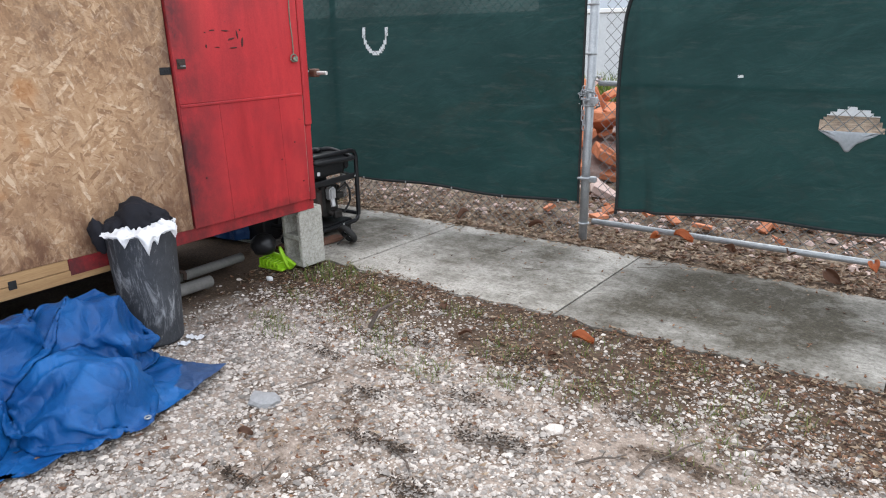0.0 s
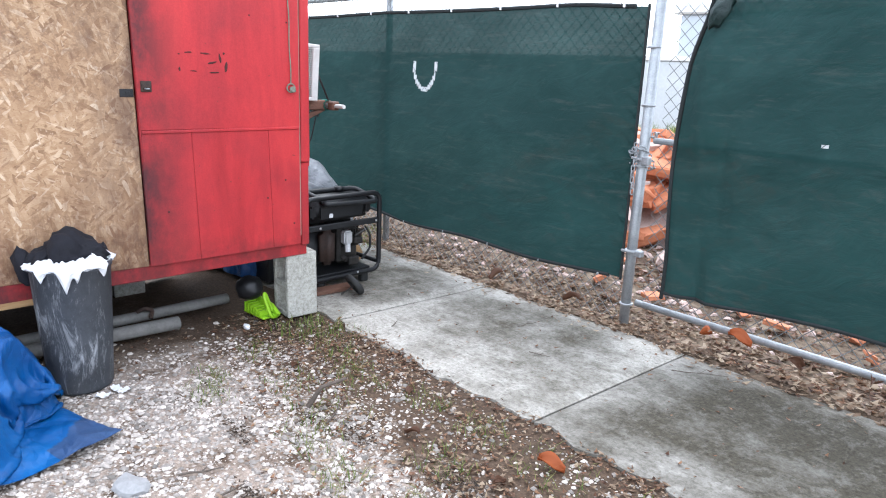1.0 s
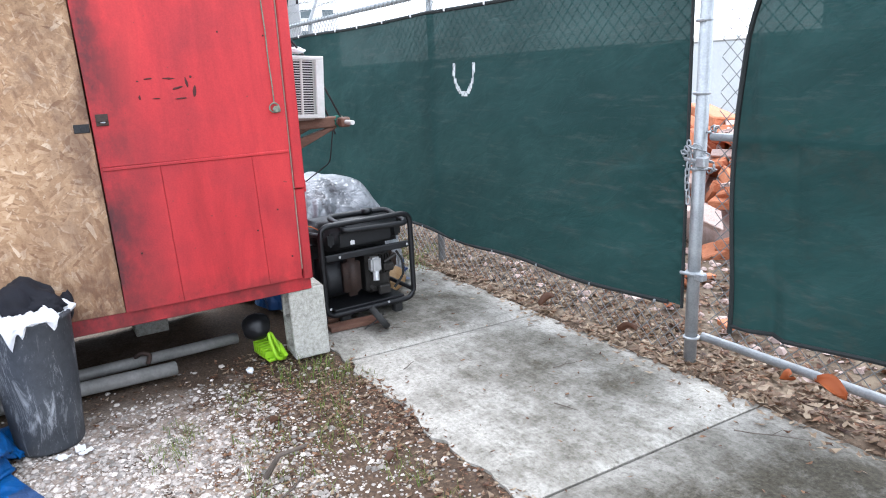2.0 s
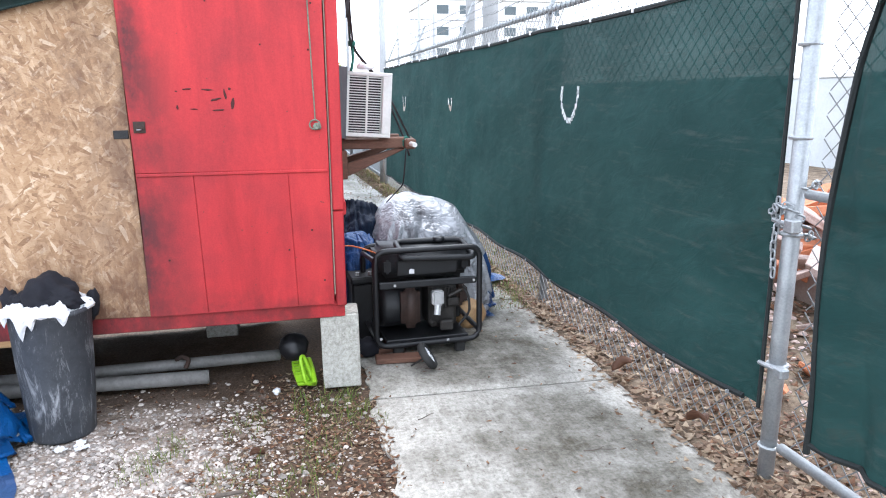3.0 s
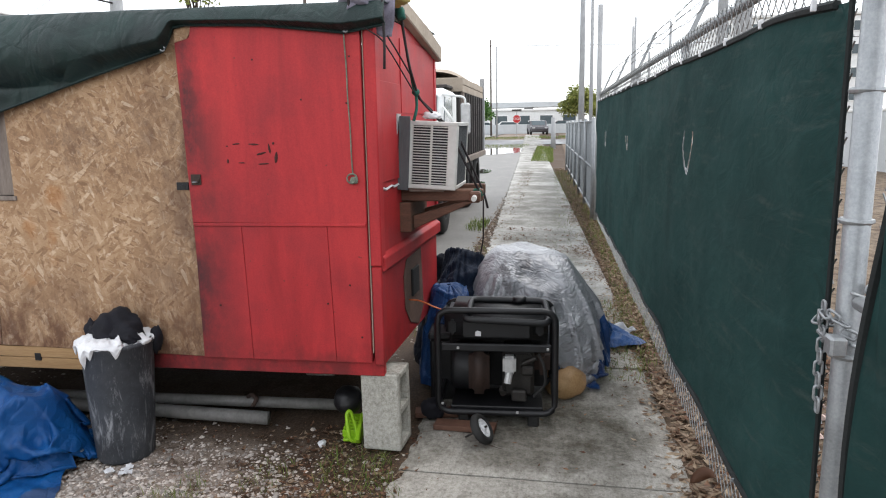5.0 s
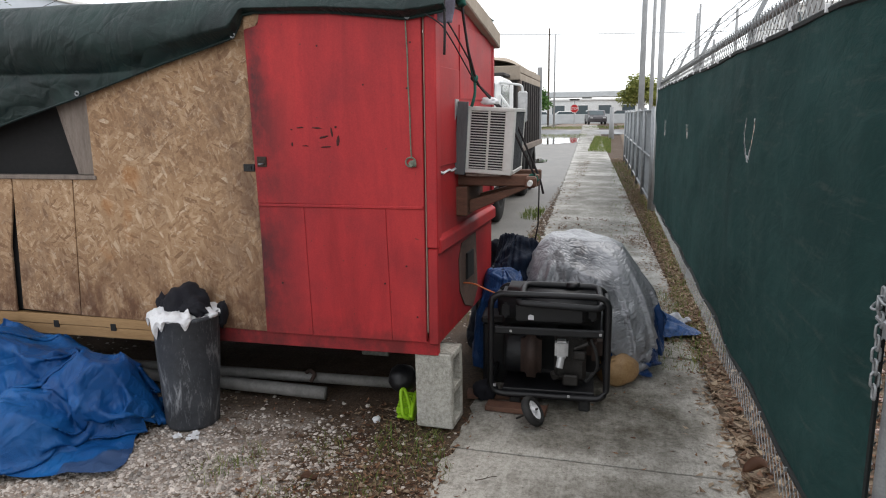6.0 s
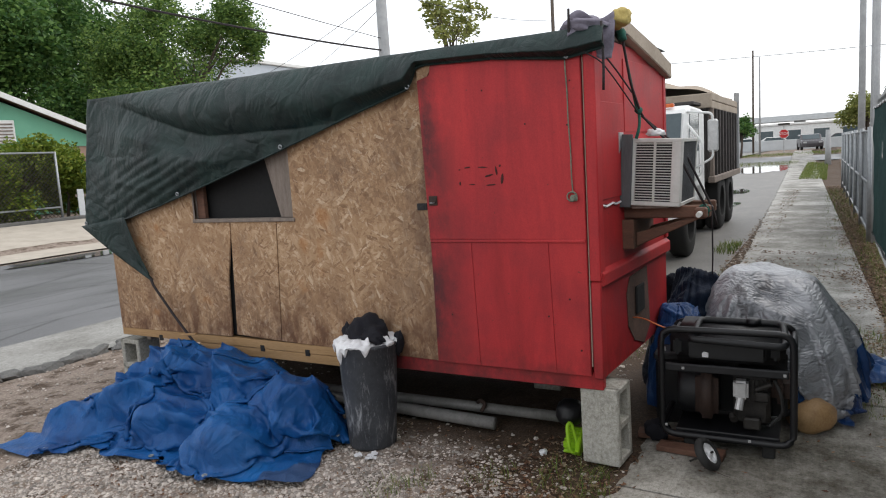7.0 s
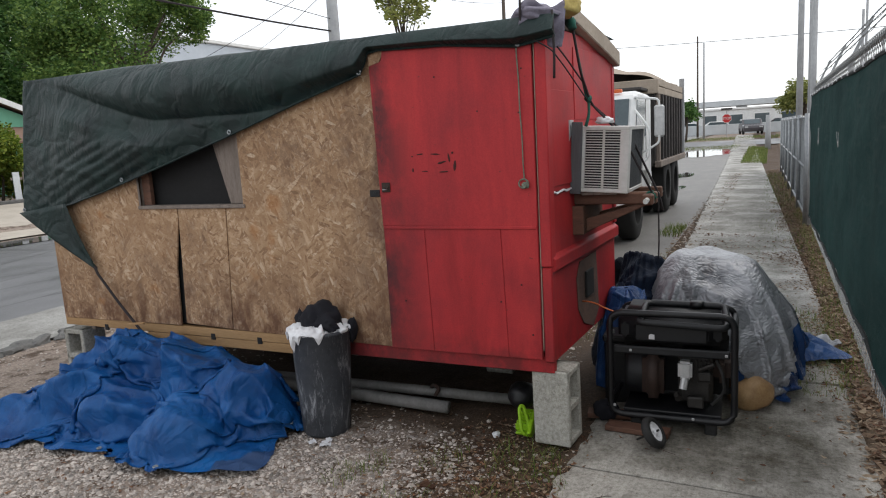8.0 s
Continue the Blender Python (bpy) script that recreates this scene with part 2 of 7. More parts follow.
def ground_material():
    n = Nodes("sandy_gravel_soil")
    v = n.coord
    big, mid, fine = n.noise(0.9, 6, 0.7, v, 0.4), n.noise(5.5, 6, 0.75, v), n.noise(70, 4, 0.75, v)
    sand = n.ramp(fine, (0.25, (0.14, 0.107, 0.082)), (0.55, (0.30, 0.242, 0.20)), (0.8, (0.50, 0.425, 0.37)))
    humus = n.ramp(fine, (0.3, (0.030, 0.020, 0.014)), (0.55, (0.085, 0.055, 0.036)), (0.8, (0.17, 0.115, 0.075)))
    near_path = n.axis("Y", 2.1, 2.75)
    patch = n.math("ADD", n.math("MULTIPLY", near_path, 0.28), mid)
    c = n.mix(n.ramp(patch, (0.48, (0, 0, 0)), (0.62, (1, 1, 1))), sand, humus)
    beyond = n.axis("Y", 4.25, 4.34)
    c = n.mix(beyond, c, n.mix(n.ramp(mid, (0.4, (0, 0, 0)), (0.62, (1, 1, 1))), humus, (0.22, 0.17, 0.12)))
    # Dark soil and the shack's shade, both put into the colour over its footprint.
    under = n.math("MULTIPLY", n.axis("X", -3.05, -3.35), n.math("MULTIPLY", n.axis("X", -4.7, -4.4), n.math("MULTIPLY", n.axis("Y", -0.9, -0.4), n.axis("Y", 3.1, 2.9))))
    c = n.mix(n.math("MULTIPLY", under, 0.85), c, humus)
    return n.done(c, n.ramp(big, (0.35, (0.95,) * 3), (0.7, (0.75,) * 3)), 0, n.mix(0.5, fine, mid), 0.8, 0.015, 0.25)


def asphalt_material():
    n = Nodes("wet_old_asphalt")
    big, mid, fine = n.noise(0.45, 6, 0.65, n.place((0.5, 1.4, 1))), n.noise(4, 5, 0.7), n.noise(120, 3, 0.7)
    c = n.ramp(fine, (0.3, (0.055, 0.056, 0.06)), (0.7, (0.15, 0.15, 0.155)))
    c = n.mix(n.ramp(big, (0.45, (0, 0, 0)), (0.7, (0.7, 0.7, 0.7))), c, (0.20, 0.20, 0.205))
    crack = n.add("ShaderNodeTexVoronoi", Scale=0.8)
    crack.feature = "DISTANCE_TO_EDGE"
    n.link(n.place((0.35, 1.2, 1)), crack.inputs["Vector"])
    c = n.mix(n.ramp(crack.outputs["Distance"], (0.0, (0.8, 0.8, 0.8)), (0.02, (0, 0, 0))), c, (0.03, 0.03, 0.03))
    return n.done(c, n.ramp(big, (0.35, (0.35,) * 3), (0.7, (0.7,) * 3)), 0, fine, 0.4, 0.006, 0.5)


def screen_material():
    """Woven shade cloth: mostly opaque, lets a little light and view through."""
    n = Nodes("green_shade_cloth")
    weave = n.noise(420, 1, 0.5, n.place((1, 1, 2.5)))
    big = n.noise(1.1, 5, 0.65, n.place((1, 1, 1.6)))
    c = n.mix(n.ramp(big, (0.35, (0, 0, 0)), (0.7, (1, 1, 1))), (0.007, 0.024, 0.023), (0.016, 0.050, 0.047))
    c = n.mix(n.math("MULTIPLY", n.ramp(n.noise(7, 6, 0.75, n.place((0.45, 1, 3.2))), (0.54, (0, 0, 0)), (0.74, (1, 1, 1))), 0.42), c, (0.085, 0.088, 0.080))
    c = n.mix(n.math("MULTIPLY", n.ramp(n.noise(2.2, 5, 0.7, n.turned((1, 0.5, 2.4), (0, 0.25, 0)), 0.6), (0.50, (0, 0, 0)), (0.68, (1, 1, 1))), 0.35), c, (0.030, 0.070, 0.068))
    n.done(c, 0.9, 0, n.mix(0.04, n.noise(5, 4, 0.6, n.turned((1, 0.7, 2.2), (0, 0.3, 0)), 0.8), weave), 0.5, 0.03, 0.08)
    tr = n.add("ShaderNodeBsdfTransparent")
    tl = n.add("ShaderNodeBsdfTranslucent", Color=(0.032, 0.075, 0.072, 1))
    m1, m2 = n.add("ShaderNodeMixShader"), n.add("ShaderNodeMixShader")
    m1.inputs[0].default_value = 0.27
    n.link(n.bsdf.outputs[0], m1.inputs[1])
    n.link(tl.outputs[0], m1.inputs[2])
    n.link(n.ramp(big, (0.3, (0.008,) * 3), (0.75, (0.018,) * 3)), m2.inputs[0])
    n.link(m1.outputs[0], m2.inputs[1])
    n.link(tr.outputs[0], m2.inputs[2])
    n.link(m2.outputs[0], n.out.inputs["Surface"])
    return n.mat


def facets(n, scale, stretch=(1, 1, 1), turn=(0, 0, 0), bend=0.25):
    """Flat patches meeting in sharp creases, as in crumpled sheet."""
    w = n.add("ShaderNodeTexNoise", Scale=2.5, Detail=2.0)
    n.link(n.coord, w.inputs["Vector"])
    v = n.add("ShaderNodeTexVoronoi", Scale=scale, Randomness=1.0)
    v.feature = "DISTANCE_TO_EDGE"
    n.link(n.turned(stretch, turn) if not bend else n.place(stretch, turn, n.mix(bend, n.coord, w.outputs["Color"])), v.inputs["Vector"])
    return v.outputs["Distance"]


def tarp_material(name, dark, light, rough=0.42, weave=260):
    n = Nodes(name)
    big = n.noise(3.5, 5, 0.6, None, 0.5)
    c = n.ramp(big, (0.3, dark), (0.72, light))
    c = n.mix(n.math("MULTIPLY", n.ramp(n.noise(8, 6, 0.75), (0.55, (0, 0, 0)), (0.75, (1, 1, 1))), 0.35), c, tuple(v * 0.45 + 0.004 for v in dark))
    c = n.mix(n.ramp(n.noise(22, 6, 0.8, n.place((1, 0.6, 1.5))), (0.60, (0, 0, 0)), (0.74, (0.2, 0.2, 0.2))), c, tuple(v * 1.5 + 0.02 for v in light))
    a, b = facets(n, 6.5, (1, 1, 1), (0.3, 0.2, 0.5)), facets(n, 17, (1, 1.5, 0.8), (0.2, 0.6, 0.1))
    relief = n.mix(0.05, n.mix(0.12, n.mix(0.22, a, b), n.noise(7, 3, 0.6, None, 1.0)), n.noise(weave, 1, 0.5))
    return n.done(c, n.ramp(big, (0.3, (rough * 0.85,) * 3), (0.7, (rough * 1.2,) * 3)), 0, relief, 0.8, 0.06, 0.32)


def foil_material():
    n = Nodes("silver_crinkled_tarpaulin")
    big = n.noise(3.0, 5, 0.65, None, 0.6)
    c = n.ramp(big, (0.35, (0.17, 0.175, 0.19)), (0.6, (0.36, 0.37, 0.39)))
    c = n.mix(n.ramp(n.noise(4.5, 4, 0.6, n.place((1, 1, 0.5))), (0.60, (0, 0, 0)), (0.64, (0.75, 0.75, 0.75))), c, (0.06, 0.055, 0.06))
    a, b, d = facets(n, 11, (1, 1, 1), (0.2, 0.1, 0.3)), facets(n, 27, (0.8, 0.8, 1.5), (0.5, 0.2, 0.1)), facets(n, 55, (0.7, 0.7, 1.4), (0.1, 0.3, 0.2))
    relief = n.mix(0.22, n.mix(0.4, a, b), d)
    return n.done(c, n.ramp(big, (0.35, (0.28,) * 3), (0.65, (0.42,) * 3)), 0.2, relief, 0.85, 0.030, 0.5)


def can_material():
    n = Nodes("scuffed_charcoal_plastic")
    c = n.ramp(n.noise(5, 6, 0.7), (0.3, (0.026, 0.029, 0.035)), (0.7, (0.075, 0.080, 0.090)))
    scuff = n.noise(16, 6, 0.8, n.place((1, 1, 0.22), (0.15, 0.1, 0)), 0.8)
    c = n.mix(n.ramp(scuff, (0.52, (0, 0, 0)), (0.66, (0.8, 0.8, 0.8))), c, (0.36, 0.37, 0.39))
    c = n.mix(n.ramp(n.noise(90, 3, 0.7, n.place((1, 1, 0.3))), (0.6, (0, 0, 0)), (0.75, (0.4, 0.4, 0.4))), c, (0.24, 0.25, 0.26))
    return n.done(c, 0.6, 0, scuff, 0.25, 0.004, 0.35)


def leaf_material(name, a, b, c):
    n = Nodes(name)
    g = n.add("ShaderNodeNewGeometry").outputs["Random Per Island"]
    col = n.ramp(g, (0.0, a), (0.5, b), (1.0, c))
    n.done(col, 0.6, 0, n.noise(30), 0.2, 0.01, 0.3)
    tl = n.add("ShaderNodeBsdfTranslucent")
    n.link(col, tl.inputs["Color"])
    m = n.add("ShaderNodeMixShader")
    m.inputs[0].default_value = 0.3
    n.link(n.bsdf.outputs[0], m.inputs[1])
    n.link(tl.outputs[0], m.inputs[2])
    n.link(m.outputs[0], n.out.inputs["Surface"])
    return n.mat


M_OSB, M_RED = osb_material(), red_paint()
M_SLAB = concrete("weathered_pavement_concrete", (0.23, 0.215, 0.19), (0.50, 0.475, 0.43), (0.062, 0.053, 0.036))
M_BLOCK = concrete("grey_block_concrete", (0.36, 0.345, 0.31), (0.52, 0.505, 0.46), (0.33, 0.318, 0.28))
# Paler, less mossy far slabs; the sky's sheen on them is in this colour.
M_SLAB_FAR = concrete("sky_sheen_pavement_concrete", (0.38, 0.37, 0.35), (0.66, 0.645, 0.62), (0.20, 0.195, 0.17))
M_APRON = surface("sandy_worn_asphalt", (0.10, 0.095, 0.09), (0.27, 0.258, 0.24), 1.6, 45, 0.6, stretch=(0.6, 1.4, 1))
M_SAND = surface("pale_street_sand", (0.33, 0.29, 0.24), (0.52, 0.47, 0.40), 2.5, 60, 0.9)
M_GUTTER = concrete("pale_gutter_concrete", (0.27, 0.265, 0.25), (0.42, 0.415, 0.395), (0.2, 0.195, 0.18))
M_GROUND, M_ROAD = ground_material(), asphalt_material()
M_SCREEN = screen_material()
M_TARP_GREEN = tarp_material("dark_green_tarpaulin", (0.005, 0.013, 0.013), (0.016, 0.039, 0.035), 0.42)
M_TARP_BLUE = tarp_material("bright_blue_tarpaulin", (0.003, 0.042, 0.165), (0.006, 0.108, 0.33), 0.40)
M_TARP_FADED = tarp_material("faded_blue_tarpaulin", (0.010, 0.035, 0.11), (0.040, 0.085, 0.19), 0.5)
M_TARP_NAVY = tarp_material("navy_tarpaulin", (0.006, 0.022, 0.085), (0.012, 0.065, 0.20), 0.35)
M_TARP_BLACK = tarp_material("black_plastic_sheet", (0.004, 0.006, 0.012), (0.009, 0.017, 0.036), 0.55)
M_TARP_BLACK.node_tree.nodes["Principled BSDF"].inputs["Specular IOR Level"].default_value = 0.12
M_TARP_SILVER = foil_material()
M_BEAM = surface("yellowed_pine_beam", (0.24, 0.135, 0.055), (0.47, 0.29, 0.14), 3, 40, 0.7, stretch=(1, 0.6, 8))
M_GREYWOOD = surface("grey_weathered_wood", (0.13, 0.10, 0.085), (0.30, 0.25, 0.21), 4, 50, 0.85, stretch=(1, 6, 0.8))
M_BROWNWOOD = surface("reddish_brown_wood", (0.065, 0.030, 0.020), (0.19, 0.095, 0.062), 6, 60, 0.75, stretch=(3, 1, 6))
M_GALV = surface("galvanised_steel", (0.22, 0.235, 0.245), (0.42, 0.435, 0.445), 12, 120, 0.48, 0.6)
M_WIRE = surface("galvanised_wire", (0.13, 0.135, 0.135), (0.30, 0.31, 0.31), 20, 100, 0.5, 0.5)
M_BLACK = surface("black_powder_coat", (0.005, 0.005, 0.006), (0.014, 0.014, 0.016), 10, 120, 0.42)
M_PLASTIC = surface("black_moulded_plastic", (0.006, 0.006, 0.007), (0.018, 0.019, 0.021), 14, 160, 0.5)
M_ENGINE = surface("dirty_engine_metal", (0.012, 0.011, 0.010), (0.055, 0.05, 0.046), 16, 80, 0.55, 0.4)
M_ALU = surface("dull_aluminium", (0.38, 0.38, 0.38), (0.62, 0.62, 0.62), 14, 90, 0.45, 0.4)
M_RUST = surface("rusty_metal", (0.020, 0.014, 0.012), (0.070, 0.040, 0.030), 14, 80, 0.8)
M_BEIGE = surface("aged_white_enamel", (0.50, 0.49, 0.46), (0.68, 0.67, 0.64), 5, 60, 0.45)
# Near-black colour for the shade in gaps and openings; also the window netting.
M_DARKGAP = surface("gap_shade_and_black_netting", (0.008, 0.008, 0.009), (0.02, 0.02, 0.02), 5, 50, 0.9)
M_COIL = surface("dusty_grey_coil_fins", (0.06, 0.065, 0.07), (0.14, 0.145, 0.15), 6, 140, 0.7, stretch=(8, 8, 1))
M_CAN = can_material()
M_BAG = surface("white_plastic_bag", (0.62, 0.62, 0.64), (0.84, 0.84, 0.85), 10, 60, 0.4)
M_CLOTH = surface("black_navy_cloth", (0.003, 0.003, 0.006), (0.011, 0.011, 0.017), 12, 160, 0.95)
M_PURPLE = surface("faded_mauve_cloth", (0.10, 0.09, 0.12), (0.24, 0.22, 0.27), 6, 120, 0.9)
M_YELLOW = surface("yellow_cloth", (0.32, 0.24, 0.07), (0.55, 0.44, 0.16), 8, 120, 0.9)
M_TANCLOTH = surface("tan_canvas", (0.26, 0.21, 0.16), (0.44, 0.37, 0.30), 3, 60, 0.9)
M_TANHAT = surface("tan_leather_like_shell", (0.22, 0.12, 0.05), (0.45, 0.29, 0.14), 7, 90, 0.6)
M_PVC = surface("grey_pvc_pipe", (0.13, 0.125, 0.118), (0.27, 0.26, 0.25), 8, 60, 0.5)
M_LIME = surface("lime_green_plastic", (0.20, 0.40, 0.008), (0.33, 0.58, 0.02), 8, 80, 0.45)
M_ROPE = surface("green_twisted_rope", (0.010, 0.06, 0.045), (0.03, 0.16, 0.12), 60, 200, 0.9)
M_CORD = surface("grey_green_braided_cord", (0.07, 0.085, 0.06), (0.26, 0.28, 0.22), 70, 220, 0.9)
M_ROPE_DARK = surface("dark_cord", (0.012, 0.010, 0.012), (0.05, 0.04, 0.04), 60, 200, 0.9)
M_CORD_ORANGE = surface("orange_flex", (0.45, 0.10, 0.03), (0.6, 0.18, 0.06), 20, 90, 0.5)
M_TYRE = surface("black_rubber", (0.010, 0.010, 0.010), (0.032, 0.031, 0.030), 12, 90, 0.8)
M_WHITE = surface("white_painted_metal", (0.60, 0.61, 0.60), (0.80, 0.80, 0.79), 3, 50, 0.4)
M_GLASS = surface("tinted_window_glass", (0.055, 0.075, 0.085), (0.085, 0.11, 0.12), 2, 20, 0.06)
M_TRUCKBED = surface("dark_worn_steel", (0.020, 0.018, 0.018), (0.075, 0.066, 0.06), 4, 50, 0.75)
M_STONE = surface("pale_limestone_chips", (0.21, 0.183, 0.158), (0.53, 0.475, 0.43), 18, 90, 0.85, island=0.55)
M_ROCK = surface("grey_rock", (0.20, 0.20, 0.205), (0.34, 0.34, 0.34), 9, 70, 0.85)
M_CURB = surface("broken_dark_asphalt_edge", (0.05, 0.05, 0.05), (0.17, 0.165, 0.155), 9, 70, 0.85, island=0.3)
M_LEAF_DRY = leaf_material("dry_brown_leaves", (0.040, 0.020, 0.013), (0.145, 0.068, 0.038), (0.29, 0.165, 0.095))
M_ROT = leaf_material("rotten_dark_leaves", (0.016, 0.011, 0.008), (0.045, 0.030, 0.020), (0.10, 0.068, 0.045))
M_BAREPATCH = surface("bare_grimy_board", (0.050, 0.030, 0.024), (0.165, 0.100, 0.078), 9, 70, 0.85)
M_STRAW = leaf_material("pale_straw_needles", (0.12, 0.072, 0.046), (0.22, 0.148, 0.097), (0.38, 0.295, 0.205))
M_LEAF_RED = leaf_material("orange_brown_leaf", (0.30, 0.07, 0.02), (0.36, 0.10, 0.03), (0.4, 0.13, 0.05))
M_GRASS = leaf_material("grass_blades", (0.055, 0.10, 0.018), (0.13, 0.18, 0.035), (0.24, 0.24, 0.08))
M_TREE = leaf_material("deep_green_foliage", (0.028, 0.084, 0.021), (0.072, 0.160, 0.038), (0.15, 0.26, 0.062))
M_TREE_OLIVE = leaf_material("olive_green_foliage", (0.11, 0.135, 0.032), (0.22, 0.245, 0.062), (0.36, 0.36, 0.12))
M_TREE_MID = leaf_material("mid_green_foliage", (0.034, 0.088, 0.020), (0.105, 0.19, 0.042), (0.23, 0.33, 0.08))
M_VINE = leaf_material("yellow_green_foliage", (0.06, 0.11, 0.012), (0.14, 0.20, 0.02), (0.27, 0.31, 0.05))
M_BARK = surface("grey_brown_bark", (0.05, 0.04, 0.032), (0.14, 0.11, 0.09), 6, 40, 0.95, stretch=(3, 3, 0.5))
M_TILE = surface("orange_terracotta", (0.36, 0.115, 0.05), (0.62, 0.25, 0.13), 7, 60, 0.85, island=0.2)
M_PINKRUB = surface("pale_pink_rubble", (0.33, 0.22, 0.19), (0.60, 0.48, 0.43), 7, 60, 0.9, island=0.25)
M_HOUSE = surface("mint_green_stucco", (0.13, 0.36, 0.24), (0.19, 0.45, 0.31), 2, 50, 0.8)
M_ROOF = surface("brown_shingle", (0.13, 0.075, 0.055), (0.25, 0.16, 0.12), 5, 40, 0.9)
M_TRIM = surface("white_painted_wood", (0.66, 0.66, 0.64), (0.82, 0.82, 0.80), 4, 50, 0.55)
M_PALEWALL = surface("pale_grey_wall", (0.44, 0.46, 0.47), (0.60, 0.62, 0.63), 1, 20, 0.8)
M_BLUEROOF = surface("pale_blue_metal_sheet", (0.42, 0.47, 0.52), (0.56, 0.60, 0.65), 1, 20, 0.6)
M_POLE = surface("grey_concrete_pole", (0.26, 0.265, 0.27), (0.42, 0.425, 0.43), 3, 40, 0.8)
M_SLAT = surface("grey_privacy_slats", (0.20, 0.22, 0.235), (0.33, 0.35, 0.365), 6, 60, 0.6, island=0.25)
M_STOPRED = surface("red_sign_enamel", (0.42, 0.015, 0.02), (0.55, 0.03, 0.03), 4, 40, 0.4)
M_CAR = surface("dark_grey_car_paint", (0.05, 0.045, 0.05), (0.10, 0.095, 0.10), 2, 30, 0.25)
M_SCAR = surface("peeled_dark_patch", (0.035, 0.012, 0.012), (0.10, 0.025, 0.022), 30, 120, 0.9)
M_ORANGE = surface("orange_lamp_plastic", (0.5, 0.08, 0.02), (0.65, 0.14, 0.03), 5, 50, 0.3)
M_WATER = surface("puddle_water", (0.05, 0.05, 0.048), (0.075, 0.073, 0.07), 2, 8, 0.04, strength=0.02)


# ---------------------------------------------------------------- building helpers
def thing(name, label, category, at=None, group="", kind=""):
    ob = new(name)
    ob.empty_display_size = 0.05
    ob.matrix_world = at if at is not None else Matrix()
    return tagged(ob, label, category, group, kind)


def mesh_of(bm, name, mat, smooth=False):
    me = bpy.data.meshes.new(name)
    bm.normal_update()
    bm.to_mesh(me)
    bm.free()
    for m in mat if isinstance(mat, (list, tuple)) else [mat]:
        me.materials.append(m)
    if smooth:
        me.polygons.foreach_set("use_smooth", [True] * len(me.polygons))
    return me


def part(name, bm, mat, parent, label="", smooth=False):
    ob = new(name, mesh_of(bm, name, mat, smooth))
    ob.parent = parent
    return tagged(ob, label)


def solo(name, bm, mat, label, category, group="", kind="", smooth=False, at=None):
    ob = new(name, mesh_of(bm, name, mat, smooth))
    if at is not None:
        ob.matrix_world = at
    return tagged(ob, label, category, group, kind)


def joined(*pieces):
    """One bmesh out of several."""
    bm = bmesh.new()
    for p in pieces:
        me = bpy.data.meshes.new("scratch")
        p.to_mesh(me)
        p.free()
        bm.from_mesh(me)
        bpy.data.meshes.remove(me)
    return bm


def box(x0, x1, y0, y1, z0, z1, bevel=0.004, segs=1, m=None):
    bm = bmesh.new()
    bmesh.ops.create_cube(bm, size=1)
    for v in bm.verts:
        v.co = Vector(((x0 + x1) / 2 + v.co.x * (x1 - x0), (y0 + y1) / 2 + v.co.y * (y1 - y0), (z0 + z1) / 2 + v.co.z * (z1 - z0)))
    if bevel:
        bmesh.ops.bevel(bm, geom=bm.edges[:], offset=bevel, segments=segs, affect="EDGES")
    if m is not None:
        bm.transform(m)
    return bm


def prism(points, axis, a, b, bevel=0.003):
    """A polygon given in the two other axes, pushed along axis from a to b."""
    bm = bmesh.new()
    k = "xyz".index(axis)

    def at(p, d):
        q = list(p)
        q.insert(k, d)
        return bm.verts.new(q)

    lo, hi = [at(p, a) for p in points], [at(p, b) for p in points]
    bm.faces.new(lo)
    bm.faces.new(hi[::-1])
    n = len(points)
    for i in range(n):
        bm.faces.new((lo[i], hi[i], hi[(i + 1) % n], lo[(i + 1) % n]))
    bmesh.ops.recalc_face_normals(bm, faces=bm.faces[:])
    if bevel:
        bmesh.ops.bevel(bm, geom=bm.edges[:], offset=bevel, segments=1, affect="EDGES")
    return bm


def tube(points, radius, sides=8, closed=False, taper=None):
    """A round bar along a line of points."""
    bm = bmesh.new()
    pts = [Vector(p) for p in points]
    n = len(pts)
    rings, up = [], Vector((0.13, 0.31, 0.94))
    for i, p in enumerate(pts):
        a = pts[(i - 1) % n] if closed or i else p
        b = pts[(i + 1) % n] if closed or i < n - 1 else p
        d = (b - a).normalized()
        s = d.cross(up)
        if s.length < 0.05:
            s = d.cross(Vector((1, 0, 0)))
        s.normalize()
        u = s.cross(d)
        r = radius * (1 + (taper - 1) * i / (n - 1)) if taper is not None else radius
        rings.append([bm.verts.new(p + r * (math.cos(k * math.tau / sides) * s + math.sin(k * math.tau / sides) * u)) for k in range(sides)])
    for i in range(n if closed else n - 1):
        A, B = rings[i], rings[(i + 1) % n]
        for k in range(sides):
            bm.faces.new((A[k], A[(k + 1) % sides], B[(k + 1) % sides], B[k]))
    if not closed:
        bm.faces.new(rings[0][::-1])
        bm.faces.new(rings[-1])
    return bm


def rounded(points, r=0.05, steps=4, closed=False):
    """A line with its corners rounded."""
    pts, out, n = [Vector(p) for p in points], [], len(points)
    for i, p in enumerate(pts):
        if not closed and i in (0, n - 1):
            out.append(p)
            continue
        a, b = pts[i - 1], pts[(i + 1) % n]
        ra, rb = min(r, (a - p).length / 2), min(r, (b - p).length / 2)
        s, e = p + (a - p).normalized() * ra, p + (b - p).normalized() * rb
        for k in range(steps + 1):
            t = k / steps
            out.append(s * (1 - t) ** 2 + p * 2 * t * (1 - t) + e * t * t)
    return out


